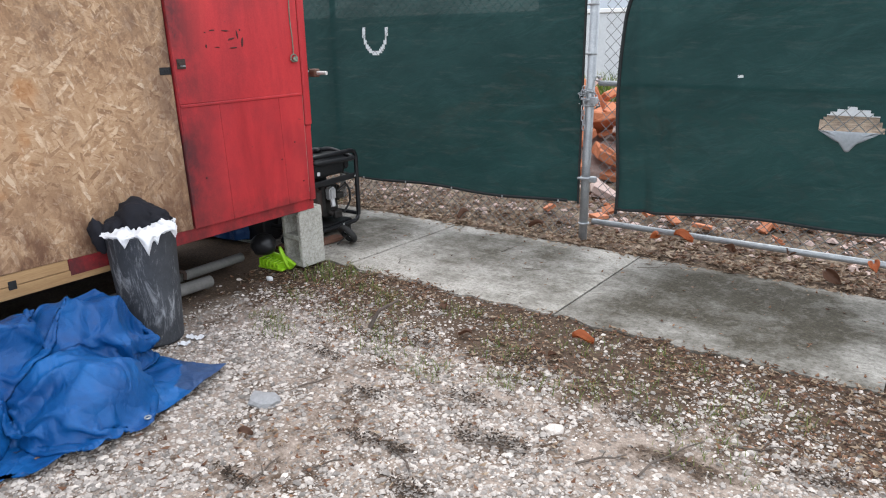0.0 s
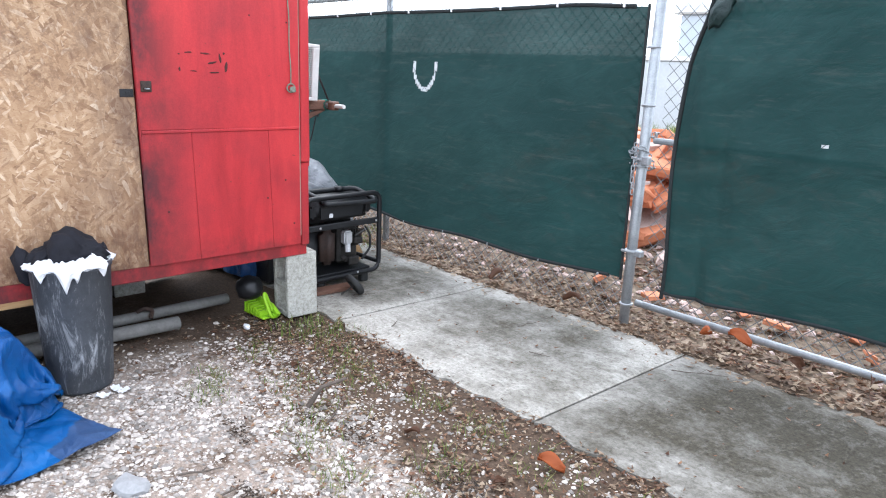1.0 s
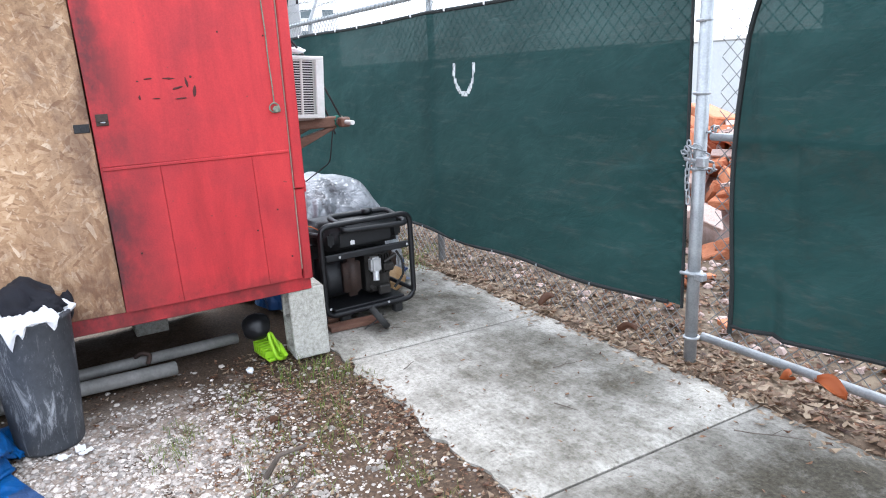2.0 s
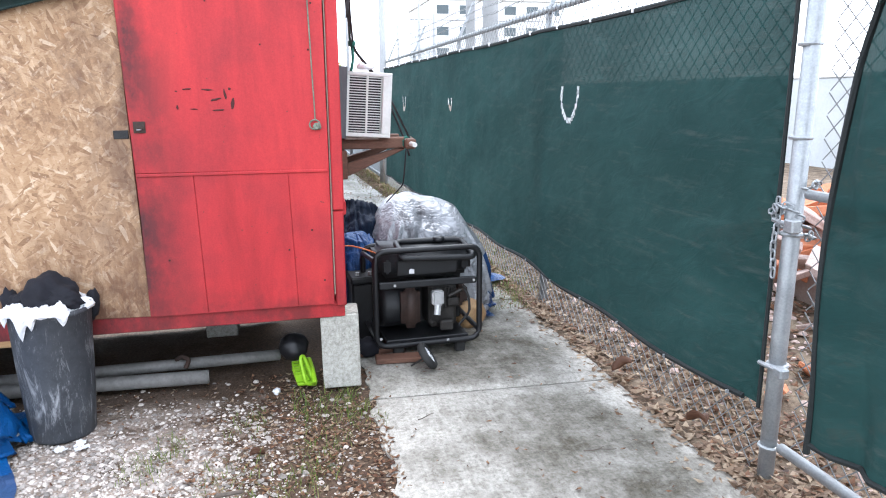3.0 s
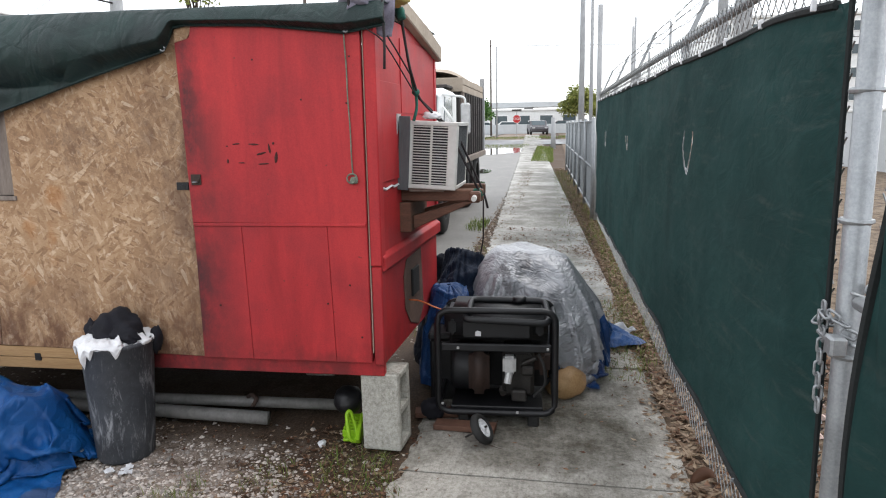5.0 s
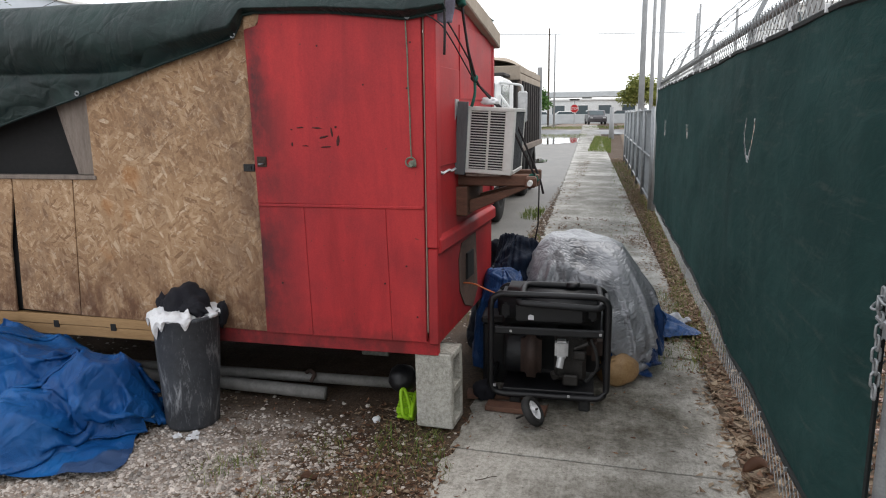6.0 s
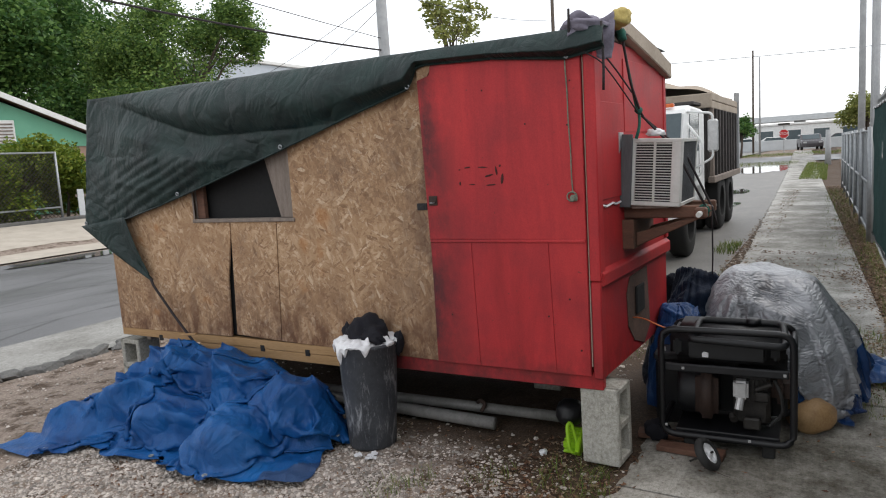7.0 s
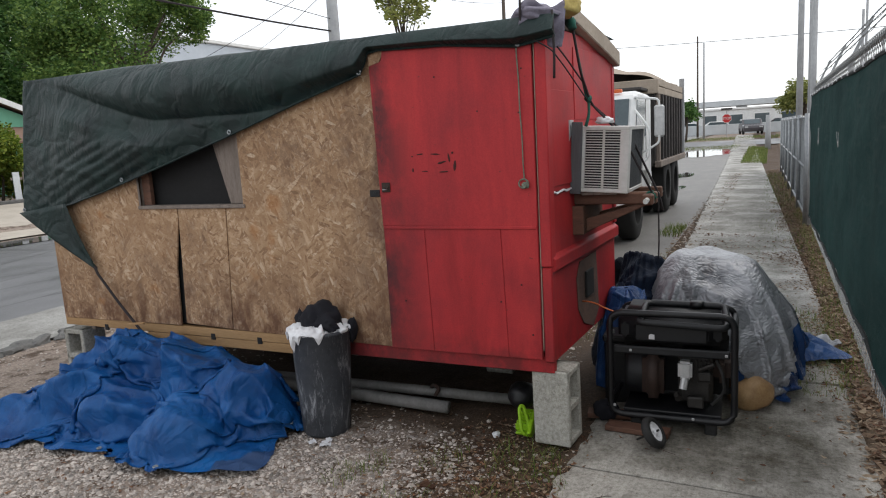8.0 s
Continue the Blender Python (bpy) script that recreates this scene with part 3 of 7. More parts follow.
def lathe(profile, sides=24, close=True):
    """A profile of (radius, height) turned round z."""
    bm = bmesh.new()
    rings = [[bm.verts.new((r * math.cos(k * math.tau / sides), r * math.sin(k * math.tau / sides), z)) for k in range(sides)] for r, z in profile]
    for A, B in zip(rings, rings[1:]):
        for k in range(sides):
            bm.faces.new((A[k], A[(k + 1) % sides], B[(k + 1) % sides], B[k]))
    if close:
        bm.faces.new(rings[0][::-1])
        bm.faces.new(rings[-1])
    return bm


def sheet(nu, nv, f):
    """A grid of nu by nv cells; f(u, v) with both from 0 to 1 gives the place."""
    bm = bmesh.new()
    g = [[bm.verts.new(f(i / nu, j / nv)) for j in range(nv + 1)] for i in range(nu + 1)]
    for i in range(nu):
        for j in range(nv):
            bm.faces.new((g[i][j], g[i + 1][j], g[i + 1][j + 1], g[i][j + 1]))
    return bm


def thick(bm, d):
    """Gives a sheet a thickness."""
    bmesh.ops.recalc_face_normals(bm, faces=bm.faces[:])
    bmesh.ops.solidify(bm, geom=bm.faces[:], thickness=d)
    return bm


def blob(rx, ry, rz, seed=0, rough=0.25, freq=3.0, sub=3, flat=None):
    """An uneven lump with folds."""
    bm = bmesh.new()
    bmesh.ops.create_icosphere(bm, subdivisions=sub, radius=1)
    off = Vector((seed * 3.7, seed * 1.9, seed * 2.3))
    for v in bm.verts:
        k = 1 + rough * noise.noise(v.co * freq + off) + rough * 0.5 * noise.noise(v.co * freq * 2.3 + off)
        v.co = Vector((v.co.x * rx, v.co.y * ry, v.co.z * rz)) * k
        if flat is not None:
            v.co.z = max(v.co.z, flat)
    return bm


def wob(x, y, z=0.0, f=1.0):
    return noise.noise(Vector((x * f, y * f, z * f)))


def ease(t):
    t = min(1.0, max(0.0, t))
    return t * t * (3 - 2 * t)


def rise(x, y):
    """Height of the open ground: level by the shack, climbing across the street and far down it."""
    return 0.5 * ease((-y - 11) / 5) + 0.5 * ease((-x - 30) / 30)


def quads(name, faces_xyz, mat, parent=None, smooth=False):
    """A mesh out of computed corner lists."""
    verts, faces = [], []
    for f in faces_xyz:
        faces.append(tuple(range(len(verts), len(verts) + len(f))))
        verts.extend(f)
    me = bpy.data.meshes.new(name)
    me.from_pydata(verts, [], faces)
    me.materials.append(mat)
    ob = new(name, me)
    ob.parent = parent
    return ob


# ---------------------------------------------------------------- ground, street, pavement
def spaced(lo, hi, a, b, step):
    """Coordinates: close between a and b, ever wider outside."""
    out = list(np.arange(a, b + 1e-6, step))
    d, x = step, a
    while x > lo:
        d *= 1.35
        x -= d
        out.insert(0, x)
    d, x = step, b
    while x < hi:
        d *= 1.35
        x += d
        out.append(x)
    return out


def lot_height(x, y):
    near = max(0.0, 1 - max(0, abs(x + 2.5) - 5) / 6) * max(0.0, 1 - max(0, abs(y - 2) - 4) / 4)
    h = -0.022 + near * (0.014 * wob(x, y, 0, 1.3) + 0.007 * wob(x, y, 3, 5) + 0.004 * wob(x, y, 7, 14))
    if 2.5 < y < 4.7:
        h -= 0.05 * ease((y - 3.08) / 0.12) * ease((4.30 - y) / 0.12)
    if y > 4.3:
        h += 0.05 * ease((y - 4.3) / 1.5)
    h -= 0.06 * ease((-y - 1.9) / 0.25) * ease((y + 11.2) / 0.3)
    if x < -6.6:
        h -= 0.05 * ease((-x - 6.6) / 1.5) * ease((2.75 - y) / 0.3) * ease((y + 11.2) / 0.3)
    return h + rise(x, y)


def build_ground():
    xs, ys = spaced(-600, 400, -7.0, 1.0, 0.055), spaced(-500, 500, -1.2, 5.4, 0.055)
    verts = [(x, y, lot_height(x, y)) for x in xs for y in ys]
    n = len(ys)
    faces = [(i * n + j, (i + 1) * n + j, (i + 1) * n + j + 1, i * n + j + 1) for i in range(len(xs) - 1) for j in range(n - 1)]
    me = bpy.data.meshes.new("ground")
    me.from_pydata(verts, [], faces)
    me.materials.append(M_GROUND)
    me.polygons.foreach_set("use_smooth", [True] * len(faces))
    return tagged(new("ground", me), "sandy gravel lot with dark leaf mould and dry litter", "ground", kind="structure")


build_ground()


def strip(name, label, category, mat, x0, x1, y0, y1, z, ragged=(0.0, 0.0), nx=160, ny=10):
    def f(u, v):
        x = x0 + (x1 - x0) * u
        a, b = y0 + ragged[0] * wob(x, 1, 0, 0.8) + ragged[0] * 0.5 * wob(x, 2, 0, 4), y1 + ragged[1] * wob(x, 5, 0, 0.8) + ragged[1] * 0.5 * wob(x, 6, 0, 4)
        y = a + (b - a) * v
        return (x, y, z + rise(x, y))
    return tagged(new(name, mesh_of(sheet(nx, ny, f), name, mat, True)), label, category, kind="structure")


strip("road", "wet grey asphalt street with cracks and puddles", "road", M_ROAD, 30, -160, -3.3, -10.8, -0.035, (0.02, 0.35), 200, 14)
strip("gutter", "pale worn concrete strip along the street edge", "gutter", M_GUTTER, 30, -160, -2.1, -3.3, -0.028, (0.12, 0.02), 200, 4)
strip("parking_apron", "grey gravelly asphalt apron beside the pavement", "road", M_APRON, -7.6, -52, 2.72, -2.1, -0.03, (0.25, 0.12), 120, 10)
strip("sandy_verge", "pale sandy verge across the street", "verge", M_SAND, 30, -60, -10.95, -15.5, 0.0, (0.3, 0.1), 120, 4)
strip("cross_street", "distant grey cross street", "road", M_ROAD, -46, -53, 60, -60, -0.02, nx=8, ny=60)


def puddle(x, y, rx, ry, seed):
    def f(u, v):
        a, r = u * math.tau, 0.02 + v * (1 + 0.35 * wob(math.cos(u * math.tau), math.sin(u * math.tau), seed, 1.5) + 0.15 * wob(math.cos(u * math.tau), math.sin(u * math.tau), seed, 5))
        px, py = x + rx * r * math.cos(a), y + ry * r * math.sin(a)
        return (px, py, -0.021 + rise(px, py))
    solo("puddle", sheet(40, 4, f), M_WATER, "still rain puddle lying on the wet street", "puddle", "puddles", smooth=True)


puddle(-11.0, -10.2, 3.4, 0.55, 1)
puddle(-14.5, -9.0, 2.0, 0.3, 2)
puddle(-40, 0.6, 3.2, 1.3, 3)
puddle(-24, 1.2, 1.3, 0.35, 4)
puddle(-19, 1.6, 0.7, 0.25, 5)


def grass_patch(name, label, x0, x1, y0, y1, count, h, seed, mat=None, z=None, bend=0.5):
    rnd = random.Random(seed)
    faces = []
    for _ in range(count):
        x, y = rnd.uniform(x0, x1), rnd.uniform(y0, y1)
        g = lot_height(x, y) if z is None else z
        a, l, w = rnd.uniform(0, math.tau), h * rnd.uniform(0.4, 1.2), h * rnd.uniform(0.02, 0.045)
        dx, dy = math.cos(a), math.sin(a)
        b = bend * rnd.uniform(0.2, 1.3) * l
        p, q = (x - dy * w, y + dx * w, g - 0.005), (x + dy * w, y - dx * w, g - 0.005)
        m1, m2 = (x - dy * w * 0.7 + dx * b * 0.35, y + dx * w * 0.7 + dy * b * 0.35, g + l * 0.6), (x + dy * w * 0.7 + dx * b * 0.35, y - dx * w * 0.7 + dy * b * 0.35, g + l * 0.6)
        faces += [(p, q, m2, m1), (m1, m2, (x + dx * b, y + dy * b, g + l * 0.95))]
    ob = quads(name, faces, mat or M_GRASS)
    return tagged(ob, label, "grass", kind="stuff")


# distant verges
for k, (x0, x1, y0, y1, c) in enumerate(((-43, -30, 2.75, 3.7, 5000), (-62, -55, -14, 6, 9000), (-46, -42.5, -3.5, 2.2, 3000))):
    grass_patch("verge_grass", "bright green grass verge", x0, x1, y0, y1, c, 0.16, 40 + k)

pavement = thing("pavement", "weathered grey concrete pavement in square slabs with mould stains", "pavement", kind="structure")


def slab_mesh(seed, ragged, mat):
    """One pavement slab, 1.52 m long; its lot side is crumbled, it falls a little towards the fence."""
    n, m = 26, 10
    top = {}
    bm = bmesh.new()
    for i in range(n + 1):
        for j in range(m + 1):
            x = -0.76 + 1.52 * i / n
            lo = 2.98 + ragged * (0.055 * wob(i * 0.21, seed, 0, 1.7) + 0.03 * wob(i * 0.21, seed, 4, 6))
            y = lo + (4.29 + 0.012 * wob(i * 0.3, seed, 9, 2) - lo) * j / m
            edge = min(i, n - i, m - j) == 0 or j == 0
            z = -0.019 * (y - 3.0) + 0.002 * wob(x, y, seed, 3) - (0.010 if edge else 0)
            top[i, j] = bm.verts.new((x, y, z))
    for i in range(n):
        for j in range(m):
            bm.faces.new((top[i, j], top[i + 1, j], top[i + 1, j + 1], top[i, j + 1]))
    rim = [top[i, 0] for i in range(n + 1)] + [top[n, j] for j in range(1, m + 1)] + [top[i, m] for i in range(n - 1, -1, -1)] + [top[0, j] for j in range(m - 1, 0, -1)]
    low = [bm.verts.new((v.co.x, v.co.y, v.co.z - 0.09)) for v in rim]
    for k in range(len(rim)):
        bm.faces.new((rim[k], low[k], low[(k + 1) % len(rim)], rim[(k + 1) % len(rim)]))
    bmesh.ops.recalc_face_normals(bm, faces=bm.faces[:])
    return mesh_of(bm, "paving_slab", mat, False)


slab_kinds = [slab_mesh(k, 1.0, M_SLAB) for k in range(5)]
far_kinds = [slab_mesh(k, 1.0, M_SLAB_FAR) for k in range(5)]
for k in range(-9, 46):
    x = -0.737 - 1.533 * (k - 0)
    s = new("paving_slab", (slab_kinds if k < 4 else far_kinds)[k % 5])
    s.parent = pavement
    s.rotation_euler.z = 0.030 if x < -5 else 0.0
    s.location = (x + (0.105 if x < -5 else 0), -0.030 * max(0.0, -x - 5.0), rise(x, 3) + 0.003 * wob(k, 3))


# ---------------------------------------------------------------- shack
FX, RY, LY, BX = -3.19, 2.885, -0.69, -4.42      # front, right, left and back planes
shack = thing("shack", "small makeshift shack of strand board and red panels on blocks", "shack")


def board(name, pts, mat=M_OSB, x=FX, d=0.014, label="", parent=None):
    return part(name, prism(pts, "x", x - d, x, 0.002), mat, parent or shack, label)


board("wall_panel", [(0.853, 0.475), (1.985, 0.452), (1.958, 2.065), (0.90, 2.065), (0.90, 1.70), (1.03, 1.70), (1.03, 1.248), (0.897, 1.248)], label="bare strand board with water stains")
board("wall_panel", [(0.466, 0.49), (0.846, 0.475), (0.888, 1.246), (0.504, 1.246), (0.500, 1.15)], x=FX - 0.003)
board("wall_panel", [(LY, 0.465), (0.424, 0.475), (0.440, 0.85), (0.496, 1.15), (0.498, 1.246), (0.195, 1.246), (0.195, 1.70), (0.895, 1.70), (0.895, 2.065), (LY - 0.02, 2.065)])
# Near-black strip puts shade into the split between the panels.
part("wall_seam_shadow_strip", prism([(0.40, 0.48), (0.52, 0.48), (0.52, 1.24), (0.43, 1.24)], "x", FX - 0.06, FX - 0.035, 0), M_DARKGAP, shack, "near-black strip giving the split between panels its shade")
# window opening: rough frame, leaning grey board, dark netting inside
win = part("window_frame", joined(box(FX - 0.06, FX + 0.010, 0.175, 1.046, 1.226, 1.248, 0.003), box(FX - 0.06, FX + 0.004, 0.18, 0.195, 1.248, 1.70, 0.002), box(FX - 0.06, FX - 0.016, 0.195, 1.03, 1.68, 1.70, 0.002)), M_GREYWOOD, shack, "rough grey window frame")
part("jamb_board", prism([(0.945, 1.25), (1.028, 1.25), (1.028, 1.695), (0.825, 1.695)], "x", FX - 0.034, FX - 0.018, 0.002), M_GREYWOOD, win, "leaning grey board")
part("sash_strip", prism([(0.920, 1.25), (0.944, 1.25), (0.824, 1.695), (0.80, 1.695)], "x", FX - 0.05, FX - 0.02, 0.002), M_GREYWOOD, win)
part("inner_post", box(FX - 0.055, FX - 0.025, 0.197, 0.262, 1.25, 1.70, 0.002), M_BROWNWOOD, win)
part("netting", box(FX - 0.085, FX - 0.08, 0.195, 1.03, 1.24, 1.70, 0), M_DARKGAP, win, "black netting")
# other walls, floor, inner lining
part("back_wall", box(BX, BX + 0.03, LY, RY + 0.035, 0.45, 2.045, 0.003), M_OSB, shack)
part("end_wall", box(BX + 0.03, FX - 0.015, LY, LY + 0.02, 0.45, 2.045, 0.003), M_OSB, shack)
part("floor_deck", box(BX, FX - 0.015, LY + 0.02, RY - 0.03, 0.43, 0.46, 0.003), M_GREYWOOD, shack)
part("roof_deck", box(BX - 0.03, FX + 0.005, LY - 0.03, RY + 0.01, 2.066, 2.088, 0.003), M_GREYWOOD, shack)
# floor beams
beam = part("floor_beam", box(FX - 0.045, FX - 0.004, LY - 0.005, 1.30, 0.412, 0.468, 0.003), M_BEAM, shack, "yellow pine beam")
part("floor_beam", box(FX - 0.045, FX - 0.007, 0.10, 1.60, 0.352, 0.409, 0.003), M_BEAM, shack, "yellow pine beam")
# Near-black blocks stand in for the shade inside the beam's notches.
for y in (0.66, 1.03, -0.3):
    part("bolt_hole", box(FX - 0.012, FX - 0.001, y, y + 0.035, 0.395, 0.435, 0.002), M_DARKGAP, beam, "dark notch")
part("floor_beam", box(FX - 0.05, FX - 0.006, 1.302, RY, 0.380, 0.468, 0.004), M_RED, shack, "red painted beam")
part("floor_beam", box(BX, BX + 0.05, LY, RY, 0.36, 0.43, 0.003), M_GREYWOOD, shack)
for y in (-0.5, 0.4, 1.3, 2.2):
    part("joist", box(BX + 0.05, FX - 0.05, y, y + 0.04, 0.375, 0.428, 0.003), M_GREYWOOD, shack)
# Added board, coloured near black: blocks daylight showing through beneath the shack.
part("skirt_board", box(BX + 0.005, BX + 0.02, LY + 0.1, 2.55, 0.0, 0.36, 0.002), M_DARKGAP, shack, "added near-black board keeping daylight from under the back")
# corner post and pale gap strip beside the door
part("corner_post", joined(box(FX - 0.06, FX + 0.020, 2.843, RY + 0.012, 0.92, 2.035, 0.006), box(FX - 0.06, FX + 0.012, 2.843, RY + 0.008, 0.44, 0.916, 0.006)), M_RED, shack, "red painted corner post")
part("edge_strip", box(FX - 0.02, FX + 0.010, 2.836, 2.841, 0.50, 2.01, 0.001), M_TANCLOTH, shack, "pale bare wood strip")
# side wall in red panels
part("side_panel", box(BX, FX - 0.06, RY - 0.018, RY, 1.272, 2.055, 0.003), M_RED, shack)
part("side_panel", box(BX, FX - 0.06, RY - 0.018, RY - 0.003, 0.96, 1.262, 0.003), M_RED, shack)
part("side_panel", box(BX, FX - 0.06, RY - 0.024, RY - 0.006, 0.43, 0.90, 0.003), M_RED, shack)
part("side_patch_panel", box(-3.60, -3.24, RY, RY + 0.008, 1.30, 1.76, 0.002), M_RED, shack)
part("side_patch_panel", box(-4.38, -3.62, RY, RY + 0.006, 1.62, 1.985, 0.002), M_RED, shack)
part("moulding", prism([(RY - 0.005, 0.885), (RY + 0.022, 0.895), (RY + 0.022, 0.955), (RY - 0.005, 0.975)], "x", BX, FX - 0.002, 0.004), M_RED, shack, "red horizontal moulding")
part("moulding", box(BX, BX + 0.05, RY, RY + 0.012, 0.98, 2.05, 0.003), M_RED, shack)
part("caulk_line", tube([(FX - 0.02 - 0.05 * k, RY + 0.002, 1.268 + 0.006 * math.sin(k * 2.1)) for k in range(8)], 0.006, 5), M_BAG, shack, "ragged white sealant line")
part("bare_patch", prism([(-3.62, 0.60), (-3.60, 0.78), (-3.66, 0.86), (-3.98, 0.87), (-4.02, 0.52), (-3.90, 0.44), (-3.72, 0.50)], "y", RY - 0.005, RY - 0.001, 0.001), M_BAREPATCH, shack, "bare unpainted patch")
# The vent opening is a block whose near-black colour gives its inner shade.
vent = part("wall_vent", box(-3.88, -3.74, RY - 0.002, RY + 0.012, 0.64, 0.79, 0.004), M_DARKGAP, shack, "dark vent opening")
part("roof_edging", prism([(-3.30, 2.135), (-3.62, 2.085), (-4.30, 1.965), (-4.44, 1.935), (-4.44, 2.025), (-4.1, 2.095), (-3.6, 2.165)], "y", RY - 0.02, RY + 0.045, 0.006), M_TANCLOTH, shack, "frayed tan roof edging")

# the side wall stands a little out of square: it drifts outwards towards the back
for ob in shack.children:
    if ob.name.split(".")[0] in ("side_panel", "side_patch_panel", "moulding", "caulk_line", "bare_patch", "wall_vent", "roof_edging"):
        for v in ob.data.vertices:
            v.co.y += 0.05 * max(0.0, FX - v.co.x)

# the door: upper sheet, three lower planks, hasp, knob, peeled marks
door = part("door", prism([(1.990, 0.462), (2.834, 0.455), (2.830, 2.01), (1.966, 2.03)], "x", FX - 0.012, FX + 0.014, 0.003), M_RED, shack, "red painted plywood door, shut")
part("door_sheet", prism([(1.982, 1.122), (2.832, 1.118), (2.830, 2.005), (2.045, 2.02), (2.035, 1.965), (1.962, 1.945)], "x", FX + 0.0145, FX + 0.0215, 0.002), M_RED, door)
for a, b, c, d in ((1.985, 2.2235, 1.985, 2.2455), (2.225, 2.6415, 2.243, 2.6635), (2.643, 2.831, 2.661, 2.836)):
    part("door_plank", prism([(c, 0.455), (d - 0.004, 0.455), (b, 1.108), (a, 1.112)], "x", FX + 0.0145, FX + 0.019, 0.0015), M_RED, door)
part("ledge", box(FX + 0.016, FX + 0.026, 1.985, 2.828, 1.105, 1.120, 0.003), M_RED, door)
part("bare_corner", prism([(1.962, 1.947), (2.022, 1.96), (2.06, 2.015), (1.962, 2.025)], "x", FX + 0.015, FX + 0.020, 0.001), M_OSB, door, "bare board where paint peeled")
for y0, z0, w, h, r in ((2.215, 1.500, 0.040, 0.007, 5), (2.30, 1.497, 0.055, 0.008, -4), (2.375, 1.475, 0.012, 0.045, 12), (2.335, 1.455, 0.050, 0.010, 14), (2.405, 1.435, 0.016, 0.055, -6), (2.345, 1.408, 0.060, 0.008, 3), (2.24, 1.413, 0.035, 0.005, -3), (2.17, 1.42, 0.01, 0.02, 0), (2.395, 1.50, 0.012, 0.012, 30), (2.17, 1.49, 0.012, 0.006, 0)):
    bm = blob(0.004, w / 2, h / 2, int(y0 * 100), 0.5, 2.2, 2)
    bm.transform(pose(FX + 0.0215, y0 + 0.012, z0 - 0.012, r, 0, 0))
    part("paint_scar", bm, M_SCAR, door, "dark peeled paint mark")
for y, z in ((2.33, 1.86), (2.55, 1.68), (2.76, 1.66), (2.78, 1.86), (2.63, 0.74), (2.09, 0.72), (2.74, 0.83), (2.79, 0.58)):
    part("nail_hole", box(FX + 0.018, FX + 0.024, y - 0.004, y + 0.004, z - 0.004, z + 0.004, 0.001), M_SCAR, door)
hasp = part("hasp", joined(box(FX + 0.022, FX + 0.028, 1.993, 2.043, 1.300, 1.350, 0.002), box(FX + 0.028, FX + 0.034, 1.998, 2.038, 1.318, 1.332, 0.001)), M_RUST, door, "small rusty steel hasp plate")
part("hasp_staple", tube(rounded([(FX + 0.026, 2.010, 1.315), (FX + 0.05, 2.010, 1.315), (FX + 0.05, 2.026, 1.315), (FX + 0.026, 2.026, 1.315)], 0.006), 0.003, 6), M_GALV, hasp)
part("hasp_plate", joined(box(FX, FX + 0.006, 1.905, 1.967, 1.275, 1.312, 0.002), box(FX + 0.006, FX + 0.009, 1.93, 1.95, 1.285, 1.302, 0.001)), M_BLACK, shack, "dark hasp plate on the board")
part("rope_knob", joined(blob(0.014, 0.018, 0.018, 8, 0.6, 3, 2)), M_CORD, door, "knotted green rope handle").location = (FX + 0.036, 2.785, 1.318)
part("rope_ring", tube([(FX + 0.033, 2.775 + 0.024 * math.cos(a * 0.6), 1.326 + 0.022 * math.sin(a * 0.6)) for a in range(11)], 0.004, 6), M_CORD, door)
part("pull_cord", tube([(FX + 0.028 + 0.004 * math.sin(k), 2.762 + 0.001 * k, 2.00 - 0.041 * k) for k in range(17)], 0.0033, 6), M_CORD, door, "speckled green cord")


# ---------------------------------------------------------------- concrete blocks
def concrete_block(m, label):
    ob = thing("concrete_block", label, "concrete block", m, "blocks under the shack")
    # stands on end, 0.39 high; two cores run through along y
    W = 0.095
    pieces = [box(-W, W, -W, W, 0, 0.034, 0.006), box(-W, W, -W, W, 0.356, 0.39, 0.006), box(-W, W, -W, W, 0.178, 0.212, 0.004),
              box(-W - 0.001, -W + 0.034, -W, W, 0, 0.39, 0.006), box(W - 0.034, W + 0.001, -W, W, 0, 0.39, 0.006)]
    part("block_body", joined(*pieces), M_BLOCK, ob)
    return ob


concrete_block(pose(-3.298, 2.866, -0.002, 0.6, 0, -4), "worn grey concrete block standing on end under the shack corner")
concrete_block(pose(-3.30, -0.66, -0.02, 0, 0, 92), "grey concrete block on end under the shack's far corner")
concrete_block(pose(-4.30, 2.20, -0.02, 0, 0, 0), "grey concrete block on end under the shack's back")
concrete_block(pose(-4.30, -0.60, -0.02, 0, 0, 0), "grey concrete block on end under the shack's back")


# ---------------------------------------------------------------- dark green tarpaulin over the roof
def tarp_low(y):
    """Height of the tarpaulin's front hem."""
    pts = [(-1.05, 1.185), (-0.40, 1.268), (0.11, 1.392), (1.02, 1.645), (1.55, 1.805), (1.93, 1.905), (1.972, 2.018), (2.4, 2.000), (2.77, 1.955), (2.95, 1.985)]
    for (a, p), (b, q) in zip(pts, pts[1:]):
        if y <= b:
            t = max(0, (y - a) / (b - a))
            return p + (q - p) * t
    return pts[-1][1]


